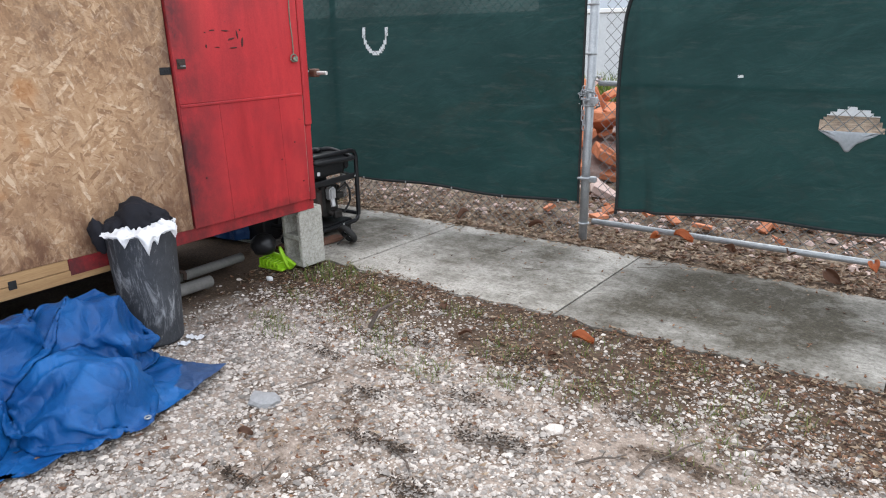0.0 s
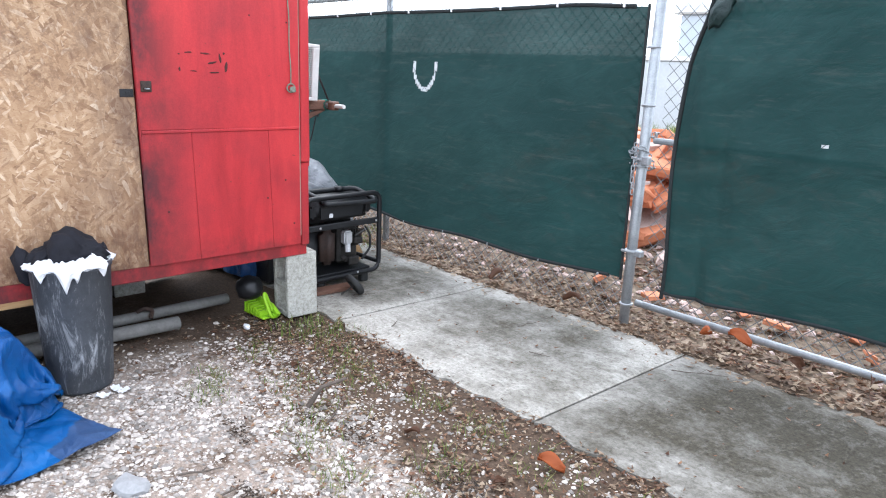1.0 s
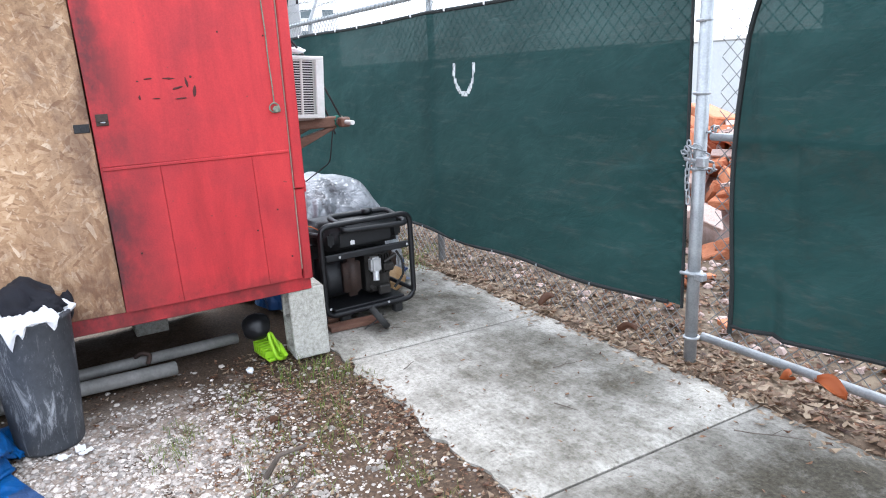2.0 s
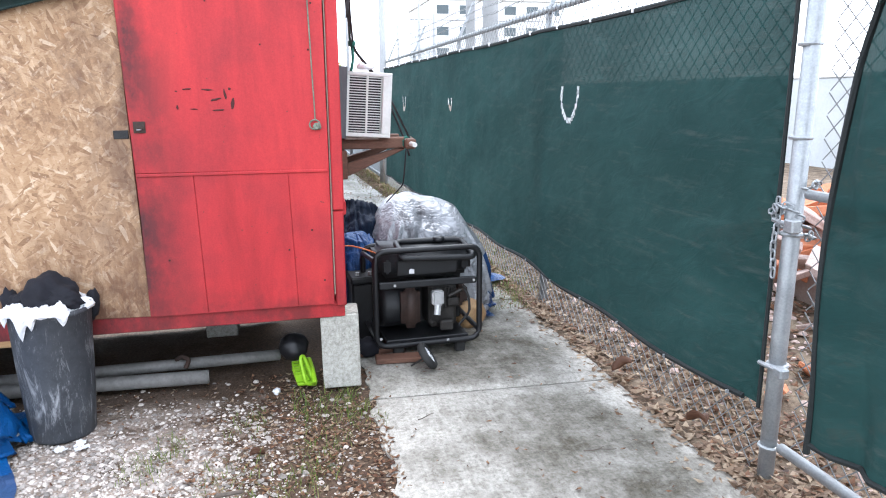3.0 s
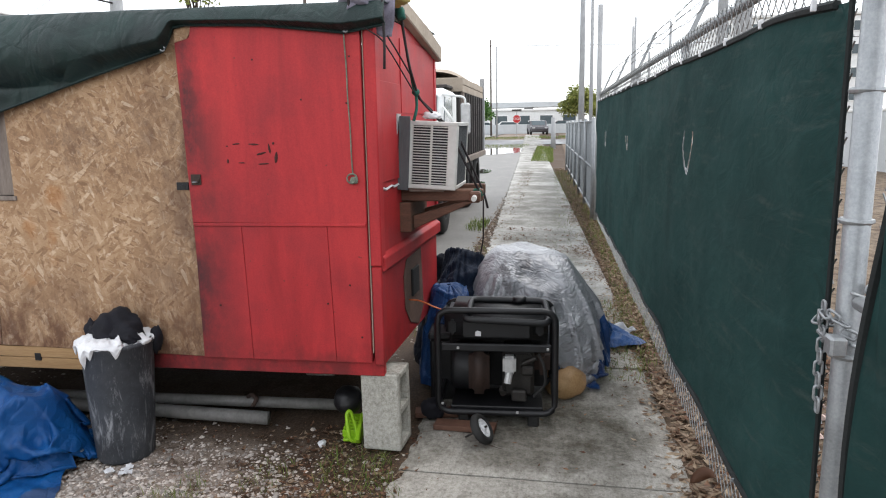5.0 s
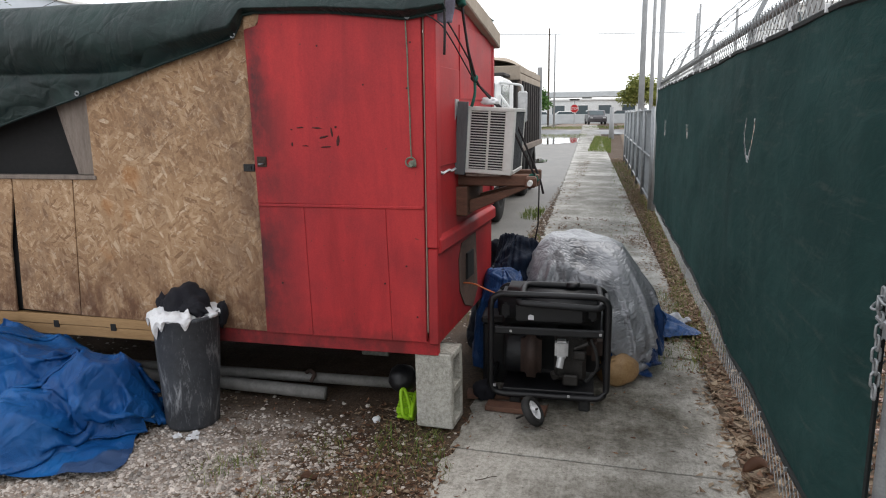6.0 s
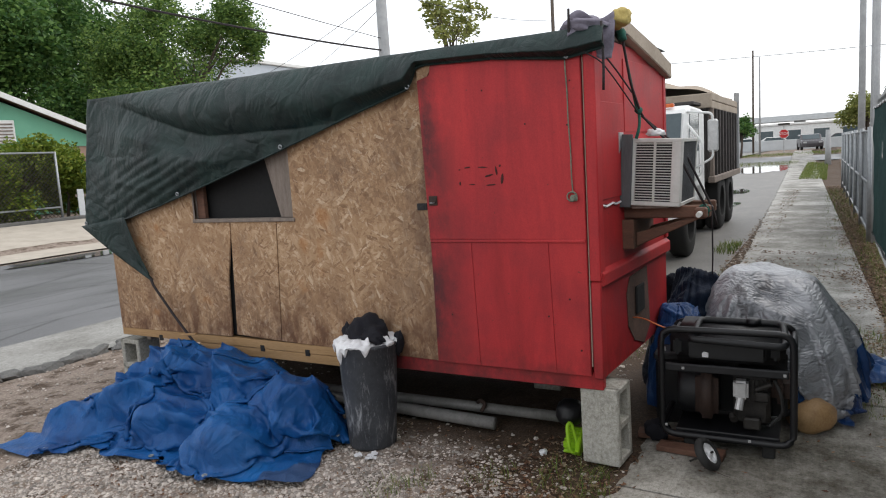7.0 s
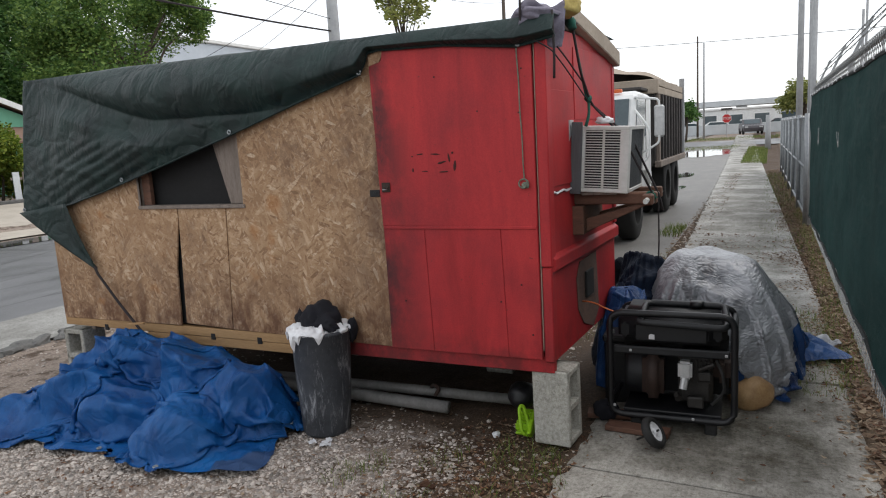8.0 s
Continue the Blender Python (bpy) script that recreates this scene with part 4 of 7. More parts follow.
def tarp_front(u, v):
    y = -0.735 + 3.685 * u
    if v < 0.35:
        t = v / 0.35
        x, z = BX - 0.05 + (FX + 0.035 - BX + 0.05) * t, 2.105 - 0.018 * t + 0.010 * wob(y, t, 2, 2.5)
        return (x, y, z + 0.025 * (1 - u))
    t = (v - 0.35) / 0.65
    flare = -0.20 * (1 - min(1, (y + 0.735) / 0.7)) * t if y < -0.035 else 0
    yy = y + flare
    top = 2.087 + 0.025 * (1 - u)
    z = top + (tarp_low(yy) - top) * t
    depth = top - z
    calm = ease((y + 0.64) / 0.6)
    valley = 0.035 + 0.30 * ease((y + 0.69) / 1.25) - 0.05 * ease((y - 1.1) / 0.9) + 0.012 * wob(y, 0, 4, 3)
    if depth < valley:
        roll = 0.26 * valley * abs(math.sin(math.pi * depth / valley)) ** 0.8
    else:
        roll = 0.05 * (1 - math.exp(-(depth - valley) / 0.05)) - 0.03 * abs(math.sin(math.pi * min(1, (depth - valley) / 0.16))) * ease((1.5 - y) / 1.0)
    small = 0.022 * (1 - 2.4 * abs(noise.noise(Vector((y * 1.1 + depth, depth * 7, 5.0))))) * ease((depth - valley) / 0.12)
    diag = (z - 0.42 * y) * 46 + 4.5 * wob(y * 0.6, z, 0, 1.6)
    creases = 0.015 * (abs(math.sin(diag)) - 0.6) * ease((0.75 - y) / 0.8) * ease((depth - 0.34) / 0.25)
    bulge = 0.03 * math.sin(math.pi * min(1, depth / 0.9)) * ease((1.8 - y) / 1.2)
    x = FX + 0.030 + (bulge + roll + small) * calm * (1 - 0.8 * ease((t - 0.7) / 0.3)) + creases * (0.25 + 0.75 * calm) + 0.006 * wob(y, z, 5, 6) - 0.012 * t * (y > 1.95)
    x = max(x, FX + 0.012)
    return (x, yy, z)


def tarp_end(u, v):
    """The fall over the far end."""
    x = FX + 0.028 - 1.24 * u
    z = 2.112 - (0.91 + 0.12 * u) * v
    y = -0.737 - 0.20 * v + 0.012 * math.sin(x * 14 + v * 5) * v * ease((FX - 0.05 - x) / 0.2)
    return (x, y, z)


tarp = thing("roof_tarpaulin", "dark green tarpaulin draped over the shack roof with sagging hem", "tarpaulin")
part("tarp_sheet", joined(thick(sheet(240, 110, tarp_front), 0.004), thick(sheet(20, 24, tarp_end), 0.004)), M_TARP_GREEN, tarp, smooth=True)
part("tarp_flap", thick(sheet(10, 14, lambda u, v: (FX + 0.03 + 0.05 * (1 - v) + 0.012 * math.sin(u * 6 + v * 3), -0.90 + 0.50 * u * (1 - v) + 0.64 * v - 0.02 * u, 1.22 + 0.06 * u - 0.40 * v)), 0.003), M_TARP_GREEN, tarp, "twisted hanging corner", smooth=True)
part("tie_strap", tube([(FX + 0.035, -0.27, 0.845), (FX + 0.05, -0.23, 0.80), (FX + 0.06, -0.05, 0.61), (FX + 0.07, 0.13, 0.44)], 0.010, 6), M_ROPE_DARK, tarp, "black strap tying the corner down")
for y in (-0.73, 0.11, 1.02, 1.92, 2.775):
    uu = (y + 0.735) / 3.685
    gx, gy, gz = tarp_front(max(0.004, uu), 0.985)
    part("grommet", tube([(gx + 0.006, gy + 0.011 * math.cos(a * 0.785), gz + 0.012 + 0.011 * math.sin(a * 0.785)) for a in range(8)], 0.0045, 6, True), M_GALV, tarp, "steel eyelet")
part("hem_cord", tube([tuple(Vector(tarp_front(k / 60, 1.0)) + Vector((0.004, 0, 0.003))) for k in range(61)], 0.006, 5), M_TARP_GREEN, tarp)

bm = blob(0.15, 0.11, 0.055, 3, 0.22, 1.8, 4)
bm.transform(pose(-3.27, 2.84, 2.095, -6, 0, 0))
solo("folded_cloth", bm, M_PURPLE, "faded mauve cloth folded over the roof corner", "cloth", smooth=True)
bm = thick(sheet(16, 14, lambda u, v: (FX + 0.05 - 0.10 * u + 0.015 * math.sin(v * 9 + u * 4), 2.80 + 0.17 * u + 0.01 * math.sin(v * 5), 2.14 - 0.19 * v * (0.5 + 0.6 * u) + 0.02 * math.sin(u * 7))), 0.004)
solo("draped_rag", bm, M_PURPLE, "faded mauve rag hanging off the roof corner", "cloth", smooth=True)
bm = blob(0.06, 0.055, 0.045, 6, 0.35, 2.0, 3)
bm.transform(pose(-3.30, 2.985, 2.125, 20, 10, 30))
solo("yellow_rag", bm, M_YELLOW, "crumpled yellow rag tucked on the roof corner", "cloth", smooth=True)

# ---------------------------------------------------------------- air conditioner and its shelf
ac = thing("air_conditioner", "old white window air conditioner stuck through the red side wall", "air conditioner", pose(-3.55, 2.945, 1.248, -3.5, 0, 0))
AW, AD, AH = 0.240, 0.45, 0.335
part("casing", joined(box(-AD, -0.012, -0.065, AW, 0, 0.012, 0.004), box(-AD, -0.012, -0.065, AW, AH - 0.012, AH, 0.004), box(-AD, -AD + 0.012, -0.065, AW, 0.01, AH - 0.01, 0.003), box(-AD + 0.01, -0.03, AW - 0.05, AW - 0.02, 0.012, AH - 0.012, 0.0)), M_BEIGE, ac)
grille = part("grille_frame", joined(box(-0.015, 0.004, 0, AW, 0, 0.022, 0.004), box(-0.015, 0.004, 0, AW, AH - 0.022, AH, 0.004), box(-0.015, 0.004, 0, 0.02, 0.02, AH - 0.02, 0.003), box(-0.015, 0.004, AW - 0.045, AW, 0.02, AH - 0.02, 0.003), box(-0.012, 0.005, 0.108, 0.118, 0.02, AH - 0.02, 0.002)), M_BEIGE, ac)
for k in range(22):
    z = 0.028 + k * 0.0132
    for a, b in ((0.02, 0.108), (0.118, AW - 0.045)):
        s = part("louvre", box(-0.010, 0.002, a, b, z, z + 0.0046, 0), M_BEIGE, grille)
# Near-black block darkens the gaps between louvres in place of shade.
part("inner_dark", box(-0.10, -0.03, 0.005, AW - 0.052, 0.015, AH - 0.015, 0), M_DARKGAP, ac, "near-black block for the shade behind the louvres")
coil = part("coil_panel", box(-AD + 0.015, -0.04, AW - 0.03, AW - 0.018, 0.014, AH - 0.014, 0), M_COIL, ac, "dusty grey condenser coil")
for k in range(27):
    part("fin", box(-AD + 0.02 + 0.0152 * k, -AD + 0.025 + 0.0152 * k, AW - 0.018, AW - 0.004, 0.016, AH - 0.016, 0), M_COIL, coil)
part("rear_frame", joined(box(-AD, -0.02, AW - 0.02, AW + 0.002, 0, 0.018, 0.002), box(-AD, -0.02, AW - 0.02, AW + 0.002, AH - 0.018, AH, 0.002), box(-0.05, 0.0, AW - 0.02, AW + 0.002, 0.0, AH, 0.002)), M_BEIGE, ac)
part("side_curtain", box(0.004, 0.022, -0.048, 0.006, -0.01, AH + 0.02, 0.002), M_COIL, ac, "grey accordion side strip")
part("wall_frame", box(-0.03, 0.045, -0.060, -0.052, -0.012, AH + 0.03, 0.001), M_ALU, ac)
bm = blob(0.05, 0.045, 0.022, 9, 0.4, 2.5, 3, -0.012)
bm.transform(pose(-3.60, 3.07, 1.60))
solo("plastic_wad", bm, M_BAG, "crumpled white plastic wad on the air conditioner", "plastic", smooth=True)

shelf = thing("wooden_shelf_bracket", "rough reddish wooden bracket carrying the air conditioner", "bracket")
part("bearer", box(-3.66, -3.60, 2.886, 3.32, 1.175, 1.235, 0.006), M_BROWNWOOD, shelf)
part("bearer", box(-3.98, -3.92, 2.886, 3.30, 1.175, 1.235, 0.006), M_BROWNWOOD, shelf)
part("cross_board", box(-4.02, -3.56, 2.95, 3.13, 1.228, 1.244, 0.004), M_GREYWOOD, shelf)
part("wall_batten", box(-4.02, -3.56, 2.888, 2.958, 1.02, 1.172, 0.005), M_BROWNWOOD, shelf)
part("brace", prism([(2.96, 1.03), (2.96, 1.10), (3.22, 1.172), (3.28, 1.172)], "x", -3.655, -3.605, 0.004), M_BROWNWOOD, shelf)
part("brace", prism([(2.96, 1.03), (2.96, 1.10), (3.22, 1.172), (3.28, 1.172)], "x", -3.975, -3.925, 0.004), M_BROWNWOOD, shelf)
part("outer_bar", tube([(-3.55, 3.29, 1.205), (-4.10, 3.27, 1.195)], 0.016, 10), M_GALV, shelf, "steel pipe along the outer edge")
part("rope_lashing", joined(*[tube([(-3.60 - 0.012 * k, 3.29 + 0.026 * math.cos(a * 0.7), 1.205 + 0.03 * math.sin(a * 0.7)) for a in range(9)], 0.006, 5, True) for k in range(5)]), M_ROPE, shelf, "green rope lashing")
part("pipe_clamp", box(-3.56, -3.50, 3.262, 3.318, 1.178, 1.232, 0.008), M_BROWNWOOD, shelf)
part("pipe_end", tube([(-3.50, 3.29, 1.205), (-3.42, 3.295, 1.205)], 0.013, 10), M_BEIGE, shelf, "white pipe end")


def rope(name, pts, r, mat, label):
    return solo(name, tube(rounded(pts, 0.04, 3), r, 6), mat, label, "rope", "ropes on the shack", smooth=True)


rope("green_rope", [(-3.36, 2.965, 2.13), (-3.44, 2.975, 1.95), (-3.55, 2.99, 1.73), (-3.56, 3.0, 1.70)], 0.0065, M_ROPE, "frayed green rope knotted down the side wall")
rope("green_rope", [(-3.56, 3.0, 1.71), (-3.55, 3.005, 1.64), (-3.53, 2.99, 1.58)], 0.008, M_ROPE, "frayed green rope end above the air conditioner")
rope("dark_rope", [(-3.34, 2.97, 2.14), (-3.46, 2.985, 1.85), (-3.57, 3.01, 1.69), (-3.60, 3.16, 1.52), (-3.60, 3.31, 1.21)], 0.006, M_ROPE_DARK, "dark cord from roof to shelf")
rope("dark_rope", [(-3.57, 3.01, 1.69), (-3.75, 3.18, 1.50), (-3.78, 3.31, 1.20), (-3.77, 3.33, 1.12)], 0.006, M_ROPE_DARK, "dark cord from knot to shelf pipe")
rope("thin_cord", [(FX + 0.05, 2.79, 2.02), (FX + 0.03, 2.93, 1.93), (-3.30, 2.952, 1.86), (-3.56, 3.0, 1.70)], 0.0035, M_ROPE_DARK, "thin brown cord round the corner")
rope("thin_cord", [(FX + 0.02, 2.955, 1.94), (-3.30, 2.96, 1.90), (-3.50, 2.985, 1.80)], 0.004, M_ROPE_DARK, "thin dark cord on the side wall")
rope("thin_cord", [(FX + 0.035, 2.94, 2.1), (FX + 0.035, 2.945, 1.9), (FX + 0.032, 2.94, 1.80)], 0.006, M_ROPE_DARK, "dark cord hanging at the corner")
rope("dark_rope", [(FX + 0.06, 2.80, 2.17), (FX + 0.065, 2.80, 2.10), (FX + 0.05, 2.795, 2.02)], 0.006, M_ROPE_DARK, "dark cord over the tarpaulin hem")
rope("hanging_cord", [(-3.74, 3.31, 1.19), (-3.82, 3.30, 0.95), (-4.15, 3.25, 0.80)], 0.004, M_ROPE_DARK, "thin cord hanging from the shelf to the pile")
bm = blob(0.03, 0.025, 0.035, 4, 0.5, 3, 2)
bm.transform(pose(-3.37, 2.972, 2.06))
solo("rope_knot", bm, M_ROPE, "bunched knot of green rope", "rope", "ropes on the shack", smooth=True)
bm = blob(0.02, 0.02, 0.02, 5, 0.5, 3, 2)
bm.transform(pose(-3.56, 3.0, 1.715))
solo("rope_knot", bm, M_ROPE, "tight knot of green rope", "rope", "ropes on the shack", smooth=True)
rope("orange_flex", [(-3.70, 2.89, 0.63), (-3.66, 2.97, 0.64), (-3.60, 3.06, 0.62), (-3.66, 3.12, 0.58)], 0.004, M_CORD_ORANGE, "orange electric flex from the wall vent")


# ---------------------------------------------------------------- generator
gen = thing("generator", "black portable generator in a tube frame", "generator", pose(-3.545, 3.085, 0.018, 0, 0, 2))
GW, GD, GH = 0.605, 0.44, 0.600      # along y, back along -x, up
for x, top in ((0.0, GH), (-GD, GH - 0.06)):
    part("tube_frame", tube(rounded([(x, 0, 0.05), (x, GW, 0.05), (x, GW, top), (x, 0, top)], 0.07, 5, True), 0.017, 10, True), M_BLACK, gen, "black steel tube frame", smooth=True)
for y in (0.0, GW):
    part("cross_tube", tube([(0, y, GH - 0.05), (-GD, y, GH - 0.10)], 0.015, 8), M_BLACK, gen)
    part("cross_tube", tube([(0, y, 0.10), (-GD, y, 0.10)], 0.015, 8), M_BLACK, gen)
part("front_rail", box(-0.012, 0.012, 0.02, GW - 0.02, 0.385, 0.425, 0.006), M_PLASTIC, gen)
tank = part("fuel_tank", box(-GD + 0.04, -0.03, 0.035, GW - 0.035, 0.43, 0.585, 0.035, 3), M_PLASTIC, gen, "black moulded fuel tank", smooth=True)
part("tank_panel", box(-0.045, -0.018, 0.12, GW - 0.12, 0.45, 0.545, 0.012, 2), M_PLASTIC, tank)
# Recess shade is put into the colour of two near-black blocks.
part("tank_recess", box(-0.035, -0.022, 0.055, 0.095, 0.465, 0.545, 0.012, 2), M_DARKGAP, tank)
part("tank_recess", box(-0.035, -0.022, GW - 0.10, GW - 0.06, 0.465, 0.53, 0.012, 2), M_DARKGAP, tank)
part("fuel_cap", lathe([(0.001, 0), (0.035, 0), (0.038, 0.01), (0.036, 0.028), (0.001, 0.03)], 16), M_BLACK, tank, smooth=True).location = (-0.22, 0.42, 0.592)
part("handle", tube(rounded([(-0.02, 0.16, 0.575), (0.022, 0.14, 0.560), (0.022, GW - 0.03, 0.543), (-0.22, GW - 0.05, 0.600), (-0.24, 0.16, 0.600)], 0.05, 4, True), 0.017, 10, True), M_PLASTIC, gen, "black folding handle", smooth=True)
part("price_tag", prism([(0.195, 0.462), (0.225, 0.460), (0.225, 0.485), (0.205, 0.49), (0.195, 0.482)], "x", -0.016, -0.012, 0.001), M_BAG, tank, "small white sticker")
engine = part("engine_block", box(-0.34, -0.10, 0.33, 0.50, 0.10, 0.36, 0.02), M_ENGINE, gen, "greasy engine block")
for k in range(7):
    part("cooling_fin", box(-0.33, -0.085, 0.36 + 0.02 * k, 0.368 + 0.02 * k, 0.22, 0.34, 0), M_ENGINE, engine)
part("cylinder_cover", box(-0.09, -0.03, 0.335, 0.405, 0.25, 0.345, 0.012, 2), M_ALU, engine, "bright cast metal cover")
part("cover_stub", tube([(-0.05, 0.37, 0.26), (-0.03, 0.36, 0.20)], 0.02, 10), M_ALU, engine)
part("air_filter", box(-0.12, -0.02, 0.155, 0.265, 0.13, 0.37, 0.03, 3), M_RUST, gen, "brownish ribbed housing", smooth=True)
part("alternator", lathe([(0.001, 0), (0.12, 0), (0.13, 0.02), (0.13, 0.16), (0.11, 0.19), (0.001, 0.19)], 24), M_PLASTIC, gen, smooth=True).matrix_basis = pose(-0.22, 0.06, 0.23, -90, 0, 0)
part("muffler", box(-0.38, -0.14, 0.50, 0.585, 0.20, 0.34, 0.03, 2), M_RUST, gen, "rusty silencer")
part("carburettor", box(-0.09, -0.04, 0.43, 0.50, 0.24, 0.29, 0.01), M_ENGINE, engine)
part("intake_pipe", tube([(-0.06, 0.44, 0.30), (-0.04, 0.51, 0.34)], 0.012, 8), M_ENGINE, engine)
part("drain_plug", tube([(-0.05, 0.33, 0.16), (-0.02, 0.34, 0.15)], 0.018, 10), M_ENGINE, engine)
part("oil_sump", box(-0.07, -0.03, 0.38, 0.46, 0.10, 0.16, 0.008), M_ENGINE, engine)
part("hose", tube(rounded([(-0.05, 0.52, 0.36), (-0.03, 0.55, 0.30), (-0.04, 0.56, 0.20), (-0.06, 0.50, 0.12)], 0.03), 0.008, 6), M_TYRE, engine)
# Added near-black panel: makes the see-through frame look unlit inside.
part("rear_shroud", box(-0.30, -0.28, 0.03, GW - 0.03, 0.09, 0.43, 0.01), M_DARKGAP, gen, "added black panel for the shade behind the engine")
part("base_plate", box(-GD + 0.02, -0.02, 0.06, GW - 0.06, 0.055, 0.075, 0.004), M_BLACK, gen)
for y in (0.10, GW - 0.14):
    part("foot", box(-0.06, -0.01, y, y + 0.06, -0.03, 0.04, 0.008), M_TYRE, gen, "rubber foot")
    part("foot", box(-GD, -GD + 0.05, y, y + 0.06, -0.03, 0.04, 0.008), M_TYRE, gen, "rubber foot")
for y, z in ((0.10, 0.405), (GW - 0.045, 0.405), (0.015, 0.10), (GW - 0.2, 0.06)):
    part("bolt", box(0.012, 0.018, y, y + 0.014, z - 0.007, z + 0.007, 0.002), M_ALU, gen)

battery = thing("battery_box", "black plastic battery box behind the generator", "battery", pose(-3.95, 2.98, 0.0, 0, 0, 4))
part("box_body", box(-0.16, 0.10, 0, 0.17, 0.0, 0.36, 0.012), M_BLACK, battery)
part("box_lid", box(-0.17, 0.11, -0.008, 0.178, 0.36, 0.40, 0.01), M_PLASTIC, battery)
for y in (0.04, 0.12):
    part("terminal", lathe([(0.001, 0), (0.012, 0), (0.012, 0.02), (0.001, 0.02)], 10), M_ALU, battery).location = (0.05, y, 0.40)

# small loose wheel with its axle, boards, black lump, tan shell
wheel = thing("trolley_wheel", "small black rubber wheel with white hub leaning on its bent axle", "wheel", Matrix.Translation((-3.345, 3.332, 0.070)) @ Vector((0.14, 0.81, 0.565)).to_track_quat("Z", "Y").to_matrix().to_4x4() @ Matrix.Scale(1.08, 4))
part("tyre", lathe([(0.048, -0.018), (0.066, -0.018), (0.074, -0.008), (0.074, 0.008), (0.066, 0.018), (0.048, 0.018), (0.048, -0.018)], 26, False), M_TYRE, wheel, smooth=True)
part("hub", lathe([(0.049, -0.010), (0.049, 0.012), (0.040, 0.014), (0.036, 0.006), (0.015, 0.006), (0.014, 0.018), (0.001, 0.018)], 22, False), M_BAG, wheel, "white plastic hub", smooth=True)
for k in range(5):
    bm = box(0.012, 0.042, -0.005, 0.005, 0.004, 0.011, 0.001)
    bm.transform(Matrix.Rotation(k * math.tau / 5, 4, "Z"))
    part("spoke", bm, M_BAG, wheel)
part("axle", tube([(0, 0, 0.03), (0, 0, -0.03), (0.015, 0, -0.10)], 0.005, 6), M_ENGINE, wheel)
plank = thing("wooden_board", "dark reddish board lying on the pavement under the generator", "board", pose(-3.50, 3.03, 0.0, 0, 0, -4))
part("plank", box(-0.05, 0.04, 0.04, 0.36, 0.0, 0.028, 0.003), M_BROWNWOOD, plank)
plank2 = copy_thing(plank, pose(-3.62, 2.90, 0.001, 0, 0, 8))
bm = blob(0.065, 0.07, 0.055, 12, 0.3, 2.2, 3, -0.05)
bm.transform(pose(-3.62, 3.04, 0.05))
solo("black_lump", bm, M_CLOTH, "black crumpled bag lying beside the block", "bag", smooth=True)
bm = blob(0.15, 0.125, 0.095, 14, 0.10, 1.2, 4, -0.075)
bm.transform(pose(-4.08, 3.745, 0.06, 8, 0, 20))
solo("tan_shell", bm, M_TANHAT, "scuffed tan rounded shell lying beside the generator", "shell", smooth=True)

# ---------------------------------------------------------------- covered pile behind the generator


def crease(p, seed, f):
    """Flat patches between sharp ridges."""
    q = p * f + Vector((seed * 1.3, seed * 0.7, seed))
    q += Vector((noise.noise(q * 0.6), noise.noise(q * 0.6 + Vector((0, 0, 7))), noise.noise(q * 0.6 + Vector((5, 0, 0))))) * 0.5
    d = noise.voronoi(q)[0]
    return 0.9 - 2.0 * min(0.9, d[1] - d[0])


def drape(nu, nv, lu, lv, start, height, steps=150, inner=7, stiff=0.25, seed=0, broad=0.0):
    """A sheet of lu by lv metres falling over a height field: springs along both ways, soft bending, friction on what it meets."""
    rng = np.random.RandomState(seed)
    u, v = np.meshgrid(np.linspace(0, 1, nu + 1), np.linspace(0, 1, nv + 1), indexing="ij")
    P = start(u, v)
    for f, a in ((3, 0.05), (7, 0.03), (15, 0.012)):
        ph = rng.uniform(0, 6.28, 6)
        P[..., 2] += a * (np.sin(f * 2.1 * u + ph[0] + 2 * np.sin(f * v + ph[1])) + np.sin(f * 1.7 * v + ph[2] + 2 * np.sin(f * 0.8 * u + ph[3])))
        P[..., 0] += 0.5 * a * np.sin(f * 2.3 * v + ph[4])
        P[..., 1] += 0.5 * a * np.sin(f * 2.0 * u + ph[5])
    Q = P.copy()
    du, dv = lu / nu, lv / nv
    dd = math.hypot(du, dv)

    def pull(a, b, rest, k):
        d = b - a
        n = np.sqrt((d * d).sum(-1, keepdims=True)) + 1e-9
        c = 0.5 * k * (1 - rest / n) * d
        a += c
        b -= c

    for step in range(steps):
        V = (P - Q) * 0.965
        Q = P.copy()
        P = P + V
        P[..., 2] -= 0.0011
        for _ in range(inner):
            for s in (0, 1):
                pull(P[s:-1:2], P[s + 1::2], du, 1.0)
                pull(P[:, s:-1:2], P[:, s + 1::2], dv, 1.0)
                pull(P[s:-1:2, :-1], P[s + 1::2, 1:], dd, 0.4)
                pull(P[s:-1:2, 1:], P[s + 1::2, :-1], dd, 0.4)
            for s in (0, 1, 2, 3):
                pull(P[s:-2:4], P[s + 2::4], 2 * du, stiff)
                pull(P[:, s:-2:4], P[:, s + 2::4], 2 * dv, stiff)
            if broad:
                for s in range(0, 12, 3):
                    pull(P[s:-6:12], P[s + 6::12][:len(P[s:-6:12])], 6 * du, broad)
                    pull(P[:, s:-6:12], P[:, s + 6::12][:, :P[:, s:-6:12].shape[1]], 6 * dv, broad)
            h = height(P[..., 0], P[..., 1]) + 0.006
            low = P[..., 2] < h
            P[..., 2] = np.where(low, h, P[..., 2])
        Q[..., :2] = np.where(low[..., None], Q[..., :2] + 0.75 * (P[..., :2] - Q[..., :2]), Q[..., :2])
        Q[..., 2] = np.where(low, P[..., 2], Q[..., 2])
    return P


